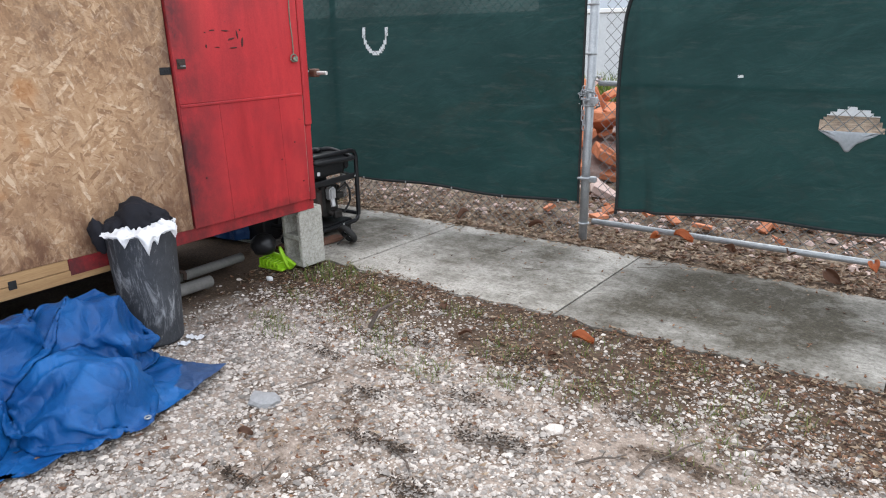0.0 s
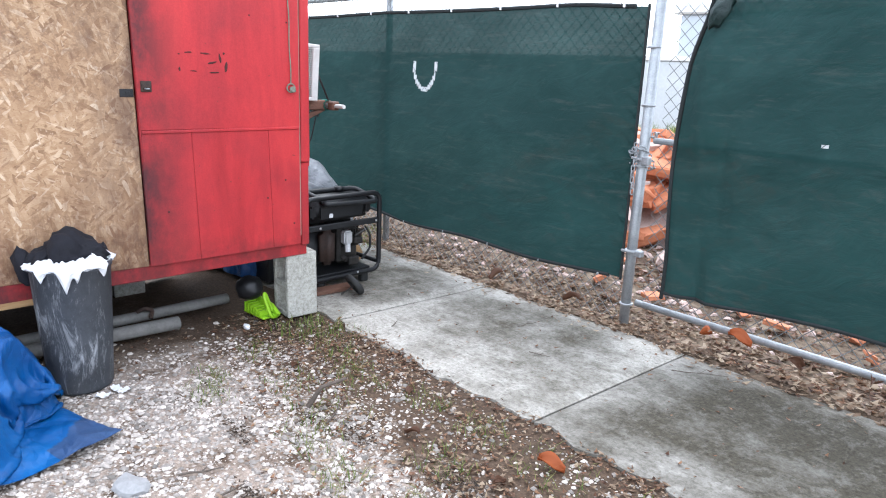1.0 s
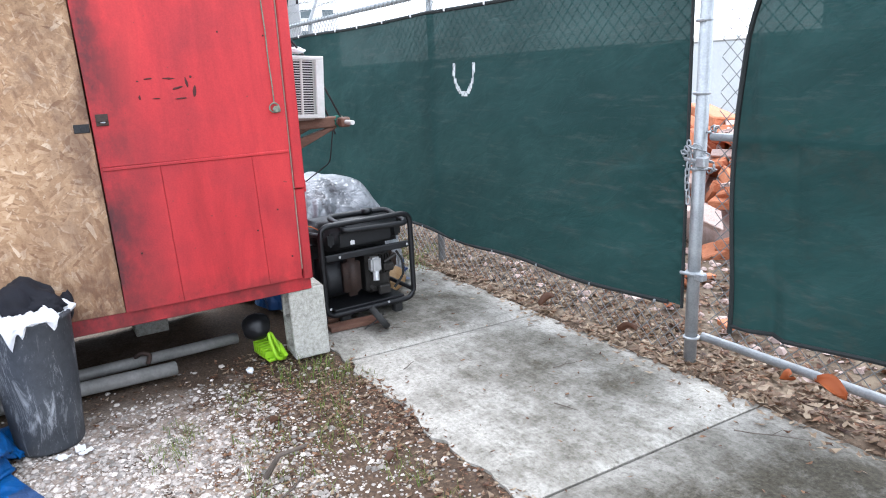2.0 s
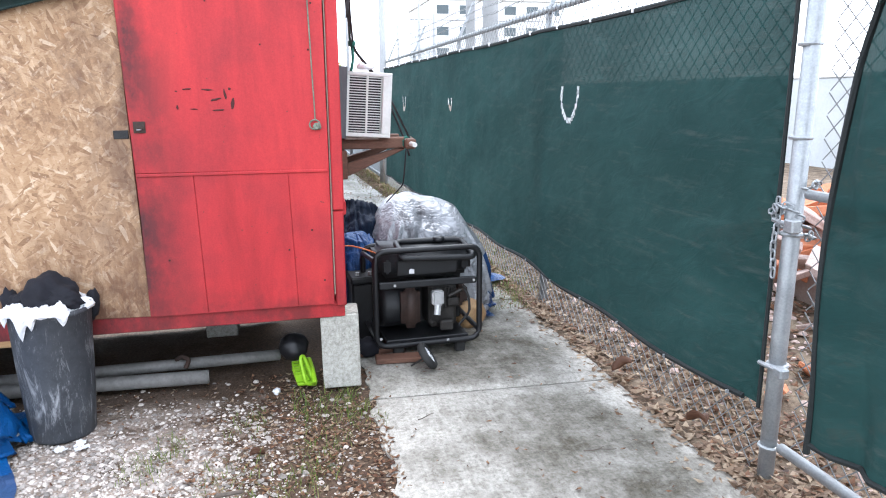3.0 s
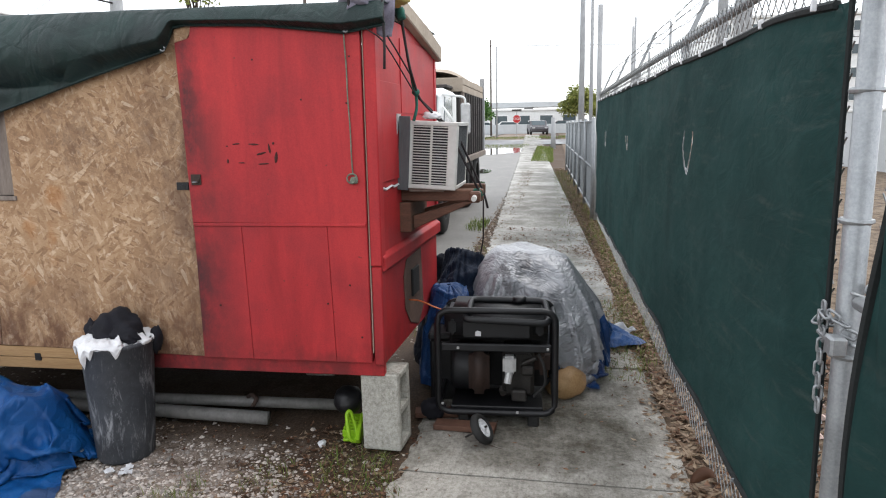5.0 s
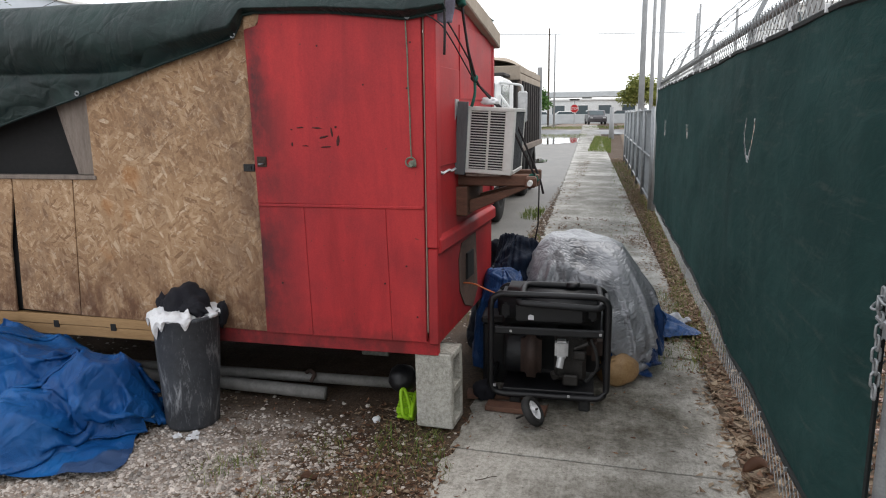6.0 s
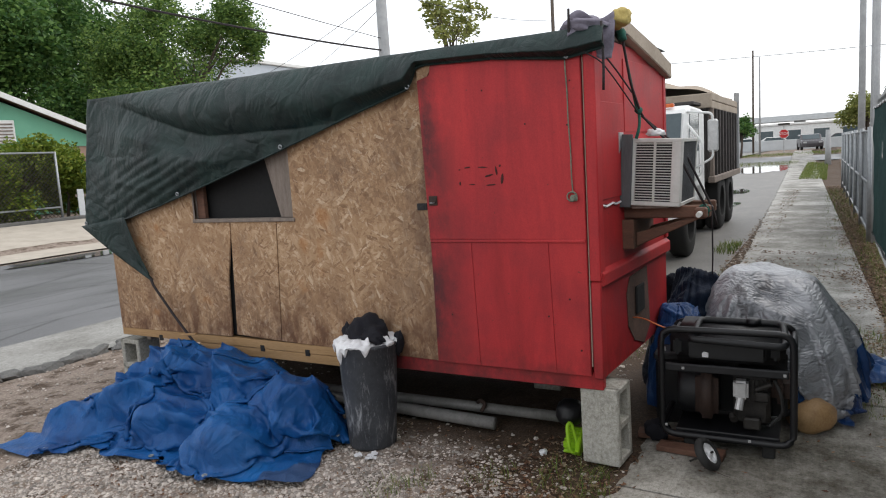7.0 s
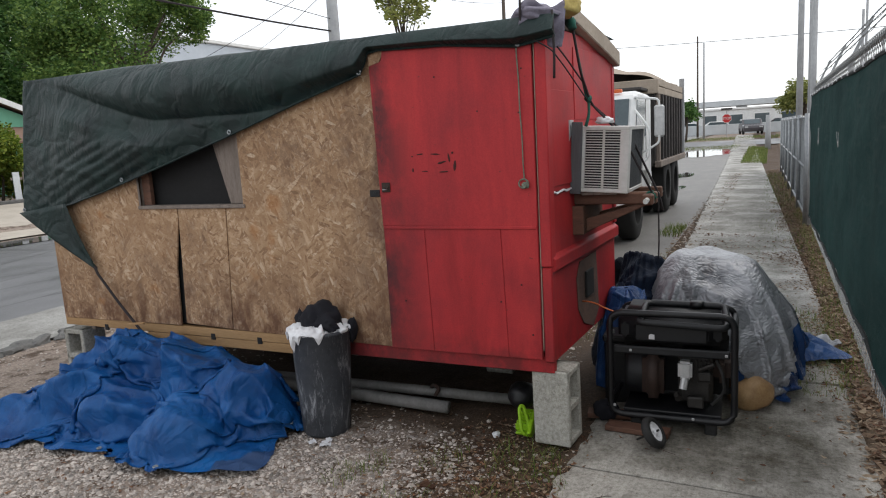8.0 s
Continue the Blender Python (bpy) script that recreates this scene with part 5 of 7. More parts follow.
def crumple(P, amp, seed, coarse=0.0):
    """Crisp creases on a fallen sheet, weaker at its hem."""
    for i in range(P.shape[0]):
        for j in range(P.shape[1]):
            q = Vector(P[i, j])
            free = 0.35 + 0.65 * ease((q.z - 0.03) / 0.15)
            s1, s2 = Vector((seed, 1.7, 0)), Vector((3.1, seed, 2))
            ridge = 0.5 - 3.0 * abs(noise.noise(Vector((q.x * 2.2, q.y * 3.0, q.z * 1.5)) + s1)) + 0.5 * (0.5 - 3.0 * abs(noise.noise(Vector((q.x * 6.5, q.y * 4.5, q.z * 3.0)) + s2)))
            big = coarse * ridge
            P[i, j, 2] += free * (big + amp * (0.6 * crease(q, seed, 4.5) + 0.4 * crease(q, seed + 3, 9.0))) + 0.2 * amp
            P[i, j, 0] += free * (0.9 * big + amp * 0.8 * noise.noise(q * 7 + Vector((seed, 0, 0))))
    P[..., 2] = np.maximum(P[..., 2], -0.008)
    return P


def bump(x, y, cx, cy, rx, ry, h, power=4.0):
    r = (np.abs((x - cx) / rx) ** power + np.abs((y - cy) / ry) ** power)
    return h * np.clip(1.15 - r, 0, 1) ** 0.5


def heap(cx, cy, hx, hy, hz, seed, fold=0.10, nu=120, nv=46, power=2.6, tail=None, sharp=2.2, base=0.0, pleat=0.3):
    """A sheet thrown over a heap: creases all over, the hem lying wavy on the ground."""
    def f(u, v):
        a = u * math.tau
        c, s = math.cos(a), math.sin(a)
        k = (abs(c) ** power + abs(s) ** power) ** (-1 / power)
        ring = Vector((c, s, 0))
        hem = 1 + 0.12 * wob(c * 1.7, s * 1.7, seed) + 0.07 * noise.noise(ring * 4.2 + Vector((0, 0, seed))) + 0.05 * noise.noise(ring * 9 + Vector((0, 0, seed)))
        if tail:
            for ta, tl, tw in tail:
                d = (a - ta + math.pi) % math.tau - math.pi
                hem += tl * math.exp(-(d / tw) ** 2)
        r = v * (1 + (hem - 1) * v)
        x, y = cx + hx * k * r * c, cy + hy * k * r * s
        prof = max(0.0, 1 - min(1, v) ** sharp)
        p = Vector((x, y, hz * prof))
        big, mid, fine = crease(p, seed, 2.3), crease(p, seed + 5, 5.2), crease(p, seed + 9, 11.0)
        run = 1 - 2.2 * abs(noise.noise(ring * 5.5 + Vector((0.25 * v, seed, 0.4 * v))))
        amp = fold * (0.62 * big + 0.36 * mid + 0.14 * fine)
        side = 4 * v * (1 - v)
        out = 0.55 * amp * (0.3 + 0.7 * v) + 0.45 * pleat * fold * run * side
        x += out * c
        y += out * s
        z = hz * prof * (0.88 + 0.25 * noise.noise(p * 1.4 + Vector((seed, 2, 1)))) + amp * (1 - 0.75 * v ** 3) + 0.35 * pleat * fold * run * side
        return (x, y, base + max(0.004 + 0.014 * max(0, mid), z))
    bm = sheet(nu, nv, f)
    bmesh.ops.remove_doubles(bm, verts=bm.verts[:], dist=0.0004)
    return bm


def pile_height(x, y):
    dome = lambda cx, cy, rx, ry, top: top * np.clip(1.05 - ((x - cx) / rx) ** 2 - ((y - cy) / ry) ** 2, 0, 1) ** 0.62
    h = np.maximum(dome(-4.55, 3.53, 0.54, 0.50, 0.78), dome(-4.44, 3.40, 0.38, 0.33, 0.79))
    h = np.maximum(h, bump(x, y, -4.82, 3.60, 0.34, 0.28, 0.60, 2.4))
    h = np.maximum(h, bump(x, y, -4.32, 3.72, 0.18, 0.22, 0.36, 3.0))
    return np.maximum(h, -0.012)


def cloth_part(name, P, mat, parent, keep, label=""):
    """The faces of a fallen sheet that keep(u, v) picks, as one part."""
    a, b = P.shape[0], P.shape[1]
    faces = [(i * b + j, (i + 1) * b + j, (i + 1) * b + j + 1, i * b + j + 1) for i in range(a - 1) for j in range(b - 1) if keep(i / (a - 1), j / (b - 1))]
    used = sorted({k for f in faces for k in f})
    where = {k: n for n, k in enumerate(used)}
    flat = P.reshape(-1, 3)
    me = bpy.data.meshes.new(name)
    me.from_pydata([tuple(flat[k]) for k in used], [], [tuple(where[k] for k in f) for f in faces])
    me.materials.append(mat)
    me.polygons.foreach_set("use_smooth", [True] * len(faces))
    ob = new(name, me)
    ob.parent = parent
    if label:
        tagged(ob, label)
    return ob


P = crumple(drape(120, 120, 1.66, 1.62, lambda u, v: np.stack([-4.58 + 1.44 * (u - 0.5), 3.55 + 1.38 * (v - 0.5), 0.80 + 0 * u], -1), pile_height, 160, 6, 0.20, 4), 0.008, 3, 0.022)
silver = thing("silver_tarpaulin", "crinkled silver tarpaulin with dark blue underside over a pile of belongings", "tarpaulin")
navy_band = lambda u, v: v > 0.90 + 0.04 * math.sin(u * 7 + 1) or (u > 0.97 and v > 0.5)
cloth_part("silver_face", P, M_TARP_SILVER, silver, lambda u, v: not navy_band(u, v), "crinkled silver side, dirty in patches")
cloth_part("blue_underside", P, M_TARP_NAVY, silver, navy_band, "turned-over dark blue edge")
solo("black_plastic_sheet", heap(-4.68, 3.09, 0.48, 0.30, 0.80, 27, 0.12, 140, 50, 2.0, None, 3.4), M_TARP_BLACK, "black plastic sheeting heaped between the shack and the pile", "plastic sheet", smooth=True)
solo("grey_sheet_fold", heap(-4.42, 3.18, 0.15, 0.13, 0.60, 51, 0.11, 80, 36, 2.0, None, 3.0), M_TARP_SILVER, "crumpled grey silver sheet beside the black plastic", "plastic sheet", smooth=True)
solo("blue_bag", heap(-4.20, 3.05, 0.19, 0.15, 0.62, 36, 0.10, 90, 40, 2.0, None, 3.0), M_TARP_NAVY, "crumpled shiny dark blue bag tucked between pile and shack", "bag", smooth=True)
bm = heap(-5.15, 4.02, 0.26, 0.20, 0.06, 44, 0.06, 60, 18, 2.0, [(1.2, 0.5, 0.3)])
solo("tarp_corner", bm, M_TARP_NAVY, "loose navy tarpaulin corner lying on the pavement", "tarpaulin", smooth=True)
bm = thick(sheet(12, 8, lambda u, v: (0.18 * (u - 0.5), 0.13 * (v - 0.5), 0.02 + 0.03 * wob(u * 2.5, v * 2.5, 4, 1.2) + 0.02 * v)), 0.002)
bm.transform(pose(-5.30, 4.19, 0.0, 0, 0, 35))
solo("paper_scrap", bm, M_TARP_SILVER, "pale grey turned-up tarpaulin scrap by the fence", "litter", "scraps of litter", smooth=True)

# ---------------------------------------------------------------- blue tarpaulin heap
def heap_height(x, y):
    h = bump(x, y, -2.97, 0.42, 0.25, 0.66, 0.41, 3.2)
    h = np.maximum(h, bump(x, y, -2.74, 0.25, 0.26, 0.48, 0.28, 2.4))
    h = np.maximum(h, bump(x, y, -2.90, 1.16, 0.20, 0.24, 0.33, 2.6))
    h = np.maximum(h, bump(x, y, -2.60, 0.98, 0.24, 0.24, 0.20, 2.2))
    h = np.maximum(h, bump(x, y, -2.62, -0.22, 0.30, 0.24, 0.15, 2.2))
    return np.maximum(h, -0.020)


def heap_start(u, v):
    # u along the wall, v from the wall outwards; the sheet lies askew and bunched
    a, b = 1.80 * (u - 0.5), 0.98 * (v - 0.5)
    skew = 0.26 * (0.5 - u) * v
    return np.stack([-2.80 + b + skew, 0.535 + a + 0.10 * np.sin(9 * v) * (u - 0.5), 0.56 + 0 * u], -1)


P = crumple(drape(190, 115, 2.66, 1.52, heap_start, heap_height, 200, 6, 0.18, 9, 0.02), 0.020, 7, 0.075)
blue = thing("blue_tarpaulin", "bright blue tarpaulin thrown over a low heap on the gravel", "tarpaulin")
faded = lambda u, v: 0.90 < u and v > 0.88 + 0.05 * math.sin(u * 23)
cloth_part("blue_face", P, M_TARP_BLUE, blue, lambda u, v: not faded(u, v))
cloth_part("faded_corner", P, M_TARP_FADED, blue, faded, "greyed and dirty tarpaulin corner")
for i, j in ((30, 112), (95, 112), (150, 112), (187, 60)):
    ex, ey, ez = (float(q) for q in P[i, j])
    part("eyelet", tube([(ex + 0.012 * math.cos(a * 0.785), ey + 0.012 * math.sin(a * 0.785), ez + 0.006) for a in range(8)], 0.004, 6, True), M_GALV, blue, "steel eyelet")
bm = box(-0.012, 0.012, -0.06, 0.06, 0, 0.012, 0.003)
bm.transform(pose(-2.95, 0.30, 0.535, 4, 0, 10))
solo("wood_offcut", bm, M_BEAM, "small wood offcut lying on the blue tarpaulin", "offcut")

# ---------------------------------------------------------------- rubbish can
can = thing("rubbish_can", "scuffed charcoal plastic rubbish can overfull with a white bag", "rubbish can", pose(-3.045, 1.60, -0.015, 0, -1.2, 0))
bm = lathe([(0.001, 0.0), (0.125, 0.0), (0.132, 0.012), (0.150, 0.285), (0.163, 0.562), (0.170, 0.567), (0.170, 0.586), (0.158, 0.586), (0.150, 0.43), (0.001, 0.42)], 40, False)
for v in bm.verts:
    a = math.atan2(v.co.y, v.co.x)
    k = 1 + 0.012 * math.sin(a * 3 + 1) - 0.035 * math.exp(-((a - 0.55) / 0.10) ** 2) * ease((0.45 - v.co.z) / 0.3)
    v.co.x *= k
    v.co.y *= k
part("can_body", bm, M_CAN, can, "split charcoal plastic body", smooth=True)


# torn tongues of the bag: angle, drop, half-width
TONGUES = ((-1.9, 0.03, 0.22), (-0.95, 0.045, 0.16), (-0.38, 0.10, 0.20), (-0.12, 0.05, 0.12), (0.55, 0.045, 0.16), (2.2, 0.04, 0.3))


def bag_hem(u, v):
    a = u * math.tau
    c, s = math.cos(a), math.sin(a)
    drop = 0.004 + 0.010 * noise.noise(Vector((c * 6, s * 6, 1.0)))
    for ta, td, tw in TONGUES:
        d = abs((a - ta + math.pi) % math.tau - math.pi)
        drop += td * max(0.0, 1 - d / tw)
    over = ease((noise.noise(Vector((c * 1.9, s * 1.9, 2.0))) + 0.12) / 0.25)
    for ta, td, tw in TONGUES:
        d = abs((a - ta + math.pi) % math.tau - math.pi)
        over = max(over, ease((1.5 - d / tw) / 0.6))
    puff = (0.5 + 0.5 * noise.noise(Vector((c * 3.2, s * 3.2, 5.0)))) * over
    if v < 0.5:
        t = v / 0.5
        r = 0.07 + 0.10 * t
        z = 0.582 + (0.010 + 0.042 * puff) * math.sin(math.pi * (0.12 + 0.72 * t)) + 0.016 * noise.noise(Vector((c * 8, s * 8, t * 4)))
        return (r * c, r * s, z)
    t = (v - 0.5) / 0.5
    r = 0.150 + 0.024 * over + 0.010 * noise.noise(Vector((c * 7, s * 7, t * 3))) + 0.012 * math.sin(math.pi * t)
    z = 0.582 + (0.010 + 0.042 * puff) * 0.49 * (1 - t) - max(0.004, drop * over) * t
    return (r * c, r * s, z + 0.006 * noise.noise(Vector((c * 12, s * 12, t * 3))))


part("bag_liner", sheet(150, 26, bag_hem), M_BAG, can, "torn white plastic bag folded over the rim", smooth=True)
bm = blob(0.105, 0.112, 0.105, 61, 0.30, 1.5, 4)
bm.transform(pose(-3.075, 1.605, 0.605))
lobe = blob(0.060, 0.075, 0.045, 67, 0.35, 2.0, 4)
lobe.transform(pose(-3.03, 1.68, 0.605, -25, 0, 0))
lobe2 = blob(0.055, 0.080, 0.045, 68, 0.35, 2.0, 4)
lobe2.transform(pose(-3.09, 1.50, 0.595, 25, 0, 0))
bm = joined(bm, lobe, lobe2)
solo("black_jacket", bm, M_CLOTH, "black clothing bundle stuffed on top of the rubbish can", "clothing", smooth=True)
bm = blob(0.045, 0.040, 0.085, 63, 0.3, 2.4, 3)
bm.transform(pose(-3.13, 1.435, 0.555, 10, 0, 0))
solo("black_sleeve", bm, M_CLOTH, "black sleeve hanging over the can's rim", "clothing", smooth=True)
bm = blob(0.035, 0.030, 0.07, 64, 0.3, 2.4, 3)
bm.transform(pose(-3.14, 1.752, 0.545, -8, 0, 0))
solo("black_sleeve", bm, M_CLOTH, "black cuff hanging behind the can's rim", "clothing", smooth=True)

# pipes, lime tool, small scraps on the lot
for pts, r in (([(-3.46, 0.9, 0.045), (-3.40, 2.19, 0.045)], 0.036), ([(-3.52, 0.8, 0.07), (-3.56, 2.55, 0.07)], 0.030)):
    solo("plastic_pipe", joined(tube(pts, r, 16), tube([pts[1], (pts[1][0], pts[1][1] + 0.004, pts[1][2])], r * 0.82, 16)), M_PVC, "dirty grey plastic pipe lying under the shack", "pipe", "pipes", smooth=True)
bm = tube(rounded([(-3.54, 2.02, 0.10), (-3.52, 2.05, 0.125), (-3.50, 2.09, 0.11), (-3.48, 2.07, 0.07)], 0.015), 0.012, 8)
solo("pipe_clip", bm, M_RUST, "rusty clip on the pipe", "clip")
tool = thing("garden_tool", "lime green and black electric garden tool dropped beside the block", "garden tool", pose(-3.33, 2.68, -0.01, 0, 0, 6))
part("motor_body", blob(0.085, 0.075, 0.075, 71, 0.15, 1.5, 3), M_BLACK, tool, "black motor housing", smooth=True).location = (-0.10, -0.04, 0.17)
guard = part("guard", joined(prism([(-0.18, 0.01), (0.06, 0.0), (0.10, 0.04), (0.02, 0.085), (-0.10, 0.10), (-0.18, 0.07)], "y", 0.02, 0.045, 0.006), box(-0.16, 0.05, -0.05, 0.03, 0.004, 0.02, 0.006)), M_LIME, tool, "lime green plastic guard")
for k in range(6):
    part("guard_rib", box(-0.14 + 0.03 * k, -0.128 + 0.03 * k, -0.055, 0.022, 0.02, 0.075 - 0.004 * k, 0.002), M_LIME, guard)
part("tool_handle", tube(rounded([(0.055, 0.03, 0.01), (0.07, -0.01, 0.02), (0.03, -0.03, 0.15), (0.015, -0.01, 0.16), (0.03, 0.02, 0.06)], 0.03, 4, True), 0.010, 8, True), M_LIME, tool, "lime green loop handle", smooth=True)


def chip(name, x, y, rx, ry, rz, seed, mat, label, cat, rz_deg=0, group=""):
    bm = blob(rx, ry, rz, seed, 0.35, 1.8, 2, -rz * 0.6)
    return solo(name, bm, mat, label, cat, group, smooth=False, at=pose(x, y, lot_height(x, y) + rz * 0.45, 3, 4, rz_deg))


chip("flat_rock", -2.09, 1.49, 0.075, 0.055, 0.028, 81, M_ROCK, "flat grey stone lying on the gravel", "stone", 20)
chip("white_pebble", -3.27, 2.53, 0.028, 0.02, 0.016, 82, M_BAG, "white scrap on the dark soil", "litter", 0, "scraps of litter")
chip("white_rock", -0.98, 1.98, 0.04, 0.03, 0.018, 83, M_STONE, "pale stone lying on the gravel", "stone", 40)
for k, (x, y) in enumerate(((-2.90, 1.70), (-2.86, 1.63), (-2.85, 1.72))):
    bm = sheet(6, 5, lambda u, v: (0.06 * (u - 0.5), 0.04 * (v - 0.5), 0.012 + 0.014 * wob(u * 3, v * 3, k, 1.3)))
    solo("paper_scrap", bm, M_BAG, "torn white paper scrap at the can's foot", "litter", "scraps of litter", smooth=True, at=pose(x, y, lot_height(x, y), 0, 0, k * 57))


# ---------------------------------------------------------------- fence with shade cloth
FY = 4.40
fence = thing("chain_link_fence", "galvanised chain link fence hung with dark green shade cloth", "fence")


def wire_mesh(x0, x1, z0, z1, y, pitch=0.075, r=0.0017):
    """Crossing diagonal wires of a chain link panel."""
    faces = []
    h = z1 - z0
    slope = 1.0
    for sgn in (1, -1):
        c = x0 - h if sgn > 0 else x0
        while c < (x1 if sgn > 0 else x1 + h):
            a, b = (c, z0), (c + sgn * h * slope, z1)
            lo, hi = min(x0, x1), max(x0, x1)
            pts = []
            for (px, pz) in (a, b):
                qx = min(hi, max(lo, px))
                qz = z0 + (qx - a[0]) / (b[0] - a[0]) * h
                pts.append((qx, qz))
            (ax, az), (bx, bz) = pts
            if abs(ax - bx) > 0.01 and z0 - 1e-6 <= min(az, bz) and max(az, bz) <= z1 + 1e-6:
                yy = y + sgn * r
                d = r * 0.9
                ring = lambda X, Z: ((X - d, yy - r, Z + d * sgn), (X + d, yy - r, Z - d * sgn), (X, yy + r, Z))
                A, B = ring(ax, az), ring(bx, bz)
                for k in range(3):
                    faces.append((A[k], A[(k + 1) % 3], B[(k + 1) % 3], B[k]))
            c += pitch
    return faces


tagged(quads("chain_link_mesh", wire_mesh(-11.5, -2.04, -0.02, 2.03, FY - 0.004, 0.078, 0.0019), M_WIRE, fence), "galvanised wire mesh", kind="stuff")


for x in (-4.45, -6.85, -9.2):
    bm = tube([(x, FY + 0.035, -0.15), (x, FY + 0.035, 2.03)], 0.027, 12)
    part("post", bm, M_GALV, fence, smooth=True)
gate_post = part("gate_post", tube([(-2.005, FY + 0.02, -0.15), (-2.0, FY + 0.02, 0.6), (-1.985, FY + 0.02, 2.2)], 0.031, 16), M_GALV, fence, "thick galvanised gate post", smooth=True)
for z in (0.10, 0.44, 0.95, 1.30, 1.62):
    part("band", tube([(-2.0 + 0.035 * math.cos(a * 0.6), FY + 0.02 + 0.035 * math.sin(a * 0.6), z) for a in range(11)], 0.008, 6, True), M_GALV, gate_post, "clamp band")
part("hinge_bolt", joined(tube([(-2.04, FY - 0.03, 0.44), (-1.90, FY - 0.02, 0.44)], 0.009, 8), box(-1.95, -1.90, FY - 0.045, FY - 0.005, 0.42, 0.46, 0.006)), M_GALV, gate_post)
part("hinge_bolt", joined(tube([(-2.04, FY - 0.03, 1.0), (-1.93, FY - 0.02, 0.985)], 0.009, 8), box(-1.97, -1.92, FY - 0.045, FY - 0.005, 0.965, 1.015, 0.006)), M_GALV, gate_post)
part("end_post", tube([(-11.55, FY - 0.02, -0.15), (-11.55, FY - 0.02, 3.35)], 0.04, 12), M_POLE, fence, "tall thin grey end post", smooth=True)
part("top_rail", tube([(-11.55, FY + 0.02, 2.0), (-6.0, FY + 0.02, 2.005), (-2.0, FY + 0.02, 2.01)], 0.021, 10), M_GALV, fence, smooth=True)
# barbed tips of the mesh and two strands above it
rnd = random.Random(5)
tips = []
for k in range(240):
    x = -11.5 + k * 0.039
    for s in (-1, 1):
        a, b = Vector((x, FY - 0.004, 2.02)), Vector((x + s * 0.018, FY + s * 0.008, 2.065 + rnd.uniform(-0.006, 0.006)))
        tips.append((tuple(a), (a.x + 0.004, a.y, a.z), (b.x + 0.003, b.y, b.z), tuple(b)))
tagged(quads("wire_tips", tips, M_WIRE, fence), kind="stuff")


def barbed(z, y):
    pts = [(-11.5 + 0.25 * k, y, z + 0.012 * math.sin(k * 1.3)) for k in range(39)]
    bm = tube(pts, 0.0025, 5)
    barbs = [tube([(-11.4 + 0.125 * k, y - 0.02, z - 0.012), (-11.39 + 0.125 * k, y + 0.02, z + 0.018)], 0.002, 4) for k in range(75)]
    part("barbed_wire", joined(bm, *barbs), M_WIRE, fence)


for z, y in ((2.14, FY + 0.05), (2.23, FY + 0.10), (2.32, FY + 0.15)):
    barbed(z, y)
for x in (-4.45, -6.85, -9.2, -11.4):
    part("barb_arm", prism([(FY + 0.02, 2.03), (FY + 0.05, 2.03), (FY + 0.19, 2.35), (FY + 0.17, 2.36)], "x", x - 0.012, x + 0.012, 0.002), M_GALV, fence)


def cloth_sheet(x0, x1, y, low, top, cuts, lean, nx, nz):
    """Shade cloth as a fine grid, with torn holes left open."""
    bm = bmesh.new()
    g = {}
    for i in range(nx + 1):
        for j in range(nz + 1):
            u, v = i / nx, j / nz
            x = x0 + (x1 - x0) * u
            z = low(x) + (top(x) - low(x)) * v
            xx, yy = lean(x, z, u, v)
            g[i, j] = bm.verts.new((xx, yy, z))
    for i in range(nx):
        for j in range(nz):
            c = (g[i, j].co + g[i + 1, j + 1].co) / 2
            if not any(t(c.x, c.z) for t in cuts):
                bm.faces.new((g[i, j], g[i + 1, j], g[i + 1, j + 1], g[i, j + 1]))
    return bm


def u_cut(cx, cz, w, h, t, top_open=True):
    """A U-shaped tear, its flap left hanging inside."""
    def f(x, z):
        q = ((x - cx) / w) ** 2
        bottom = cz - h * math.sqrt(max(0, 1 - q)) if q < 1 else 1e9
        inner = ((x - cx) / (w - t)) ** 2
        ib = cz - (h - t * 1.1) * math.sqrt(max(0, 1 - inner)) if inner < 1 else 1e9
        if z > cz + h * 0.3:
            return False
        inside = q < 1 and z > bottom
        flap = inner < 1 and z > ib
        return inside and not flap
    return f


def screen_low(x):
    return 0.245 + 0.012 * math.sin(x * 5.1) + 0.02 * wob(x, 0, 0, 0.7) - 0.07 * ease((-x - 6) / 5)


def screen_top(x):
    return 1.868 - 0.012 * math.sin(math.pi * (((x + 11.5) / 2.37) % 1)) + 0.02 * ease((-x - 5) / 6) - 0.03 * ease((x + 2.6) / 0.6)


def screen_lean(x, z, u, v):
    tied = ease((x + 2.30) / 0.24)
    ripple = 0.017 * wob(x * 0.9, z * 1.1, 3, 2) + 0.008 * wob(x * 0.8 + z, z * 2.6 - x * 0.5, 9, 2) + 0.004 * wob(x * 3, z * 3, 1, 2) + 0.006 * math.sin(z * 9 + x * 4) * ease((v - 0.75) / 0.25)
    return x, FY - 0.045 + ripple * (1 - tied) + 0.033 * tied



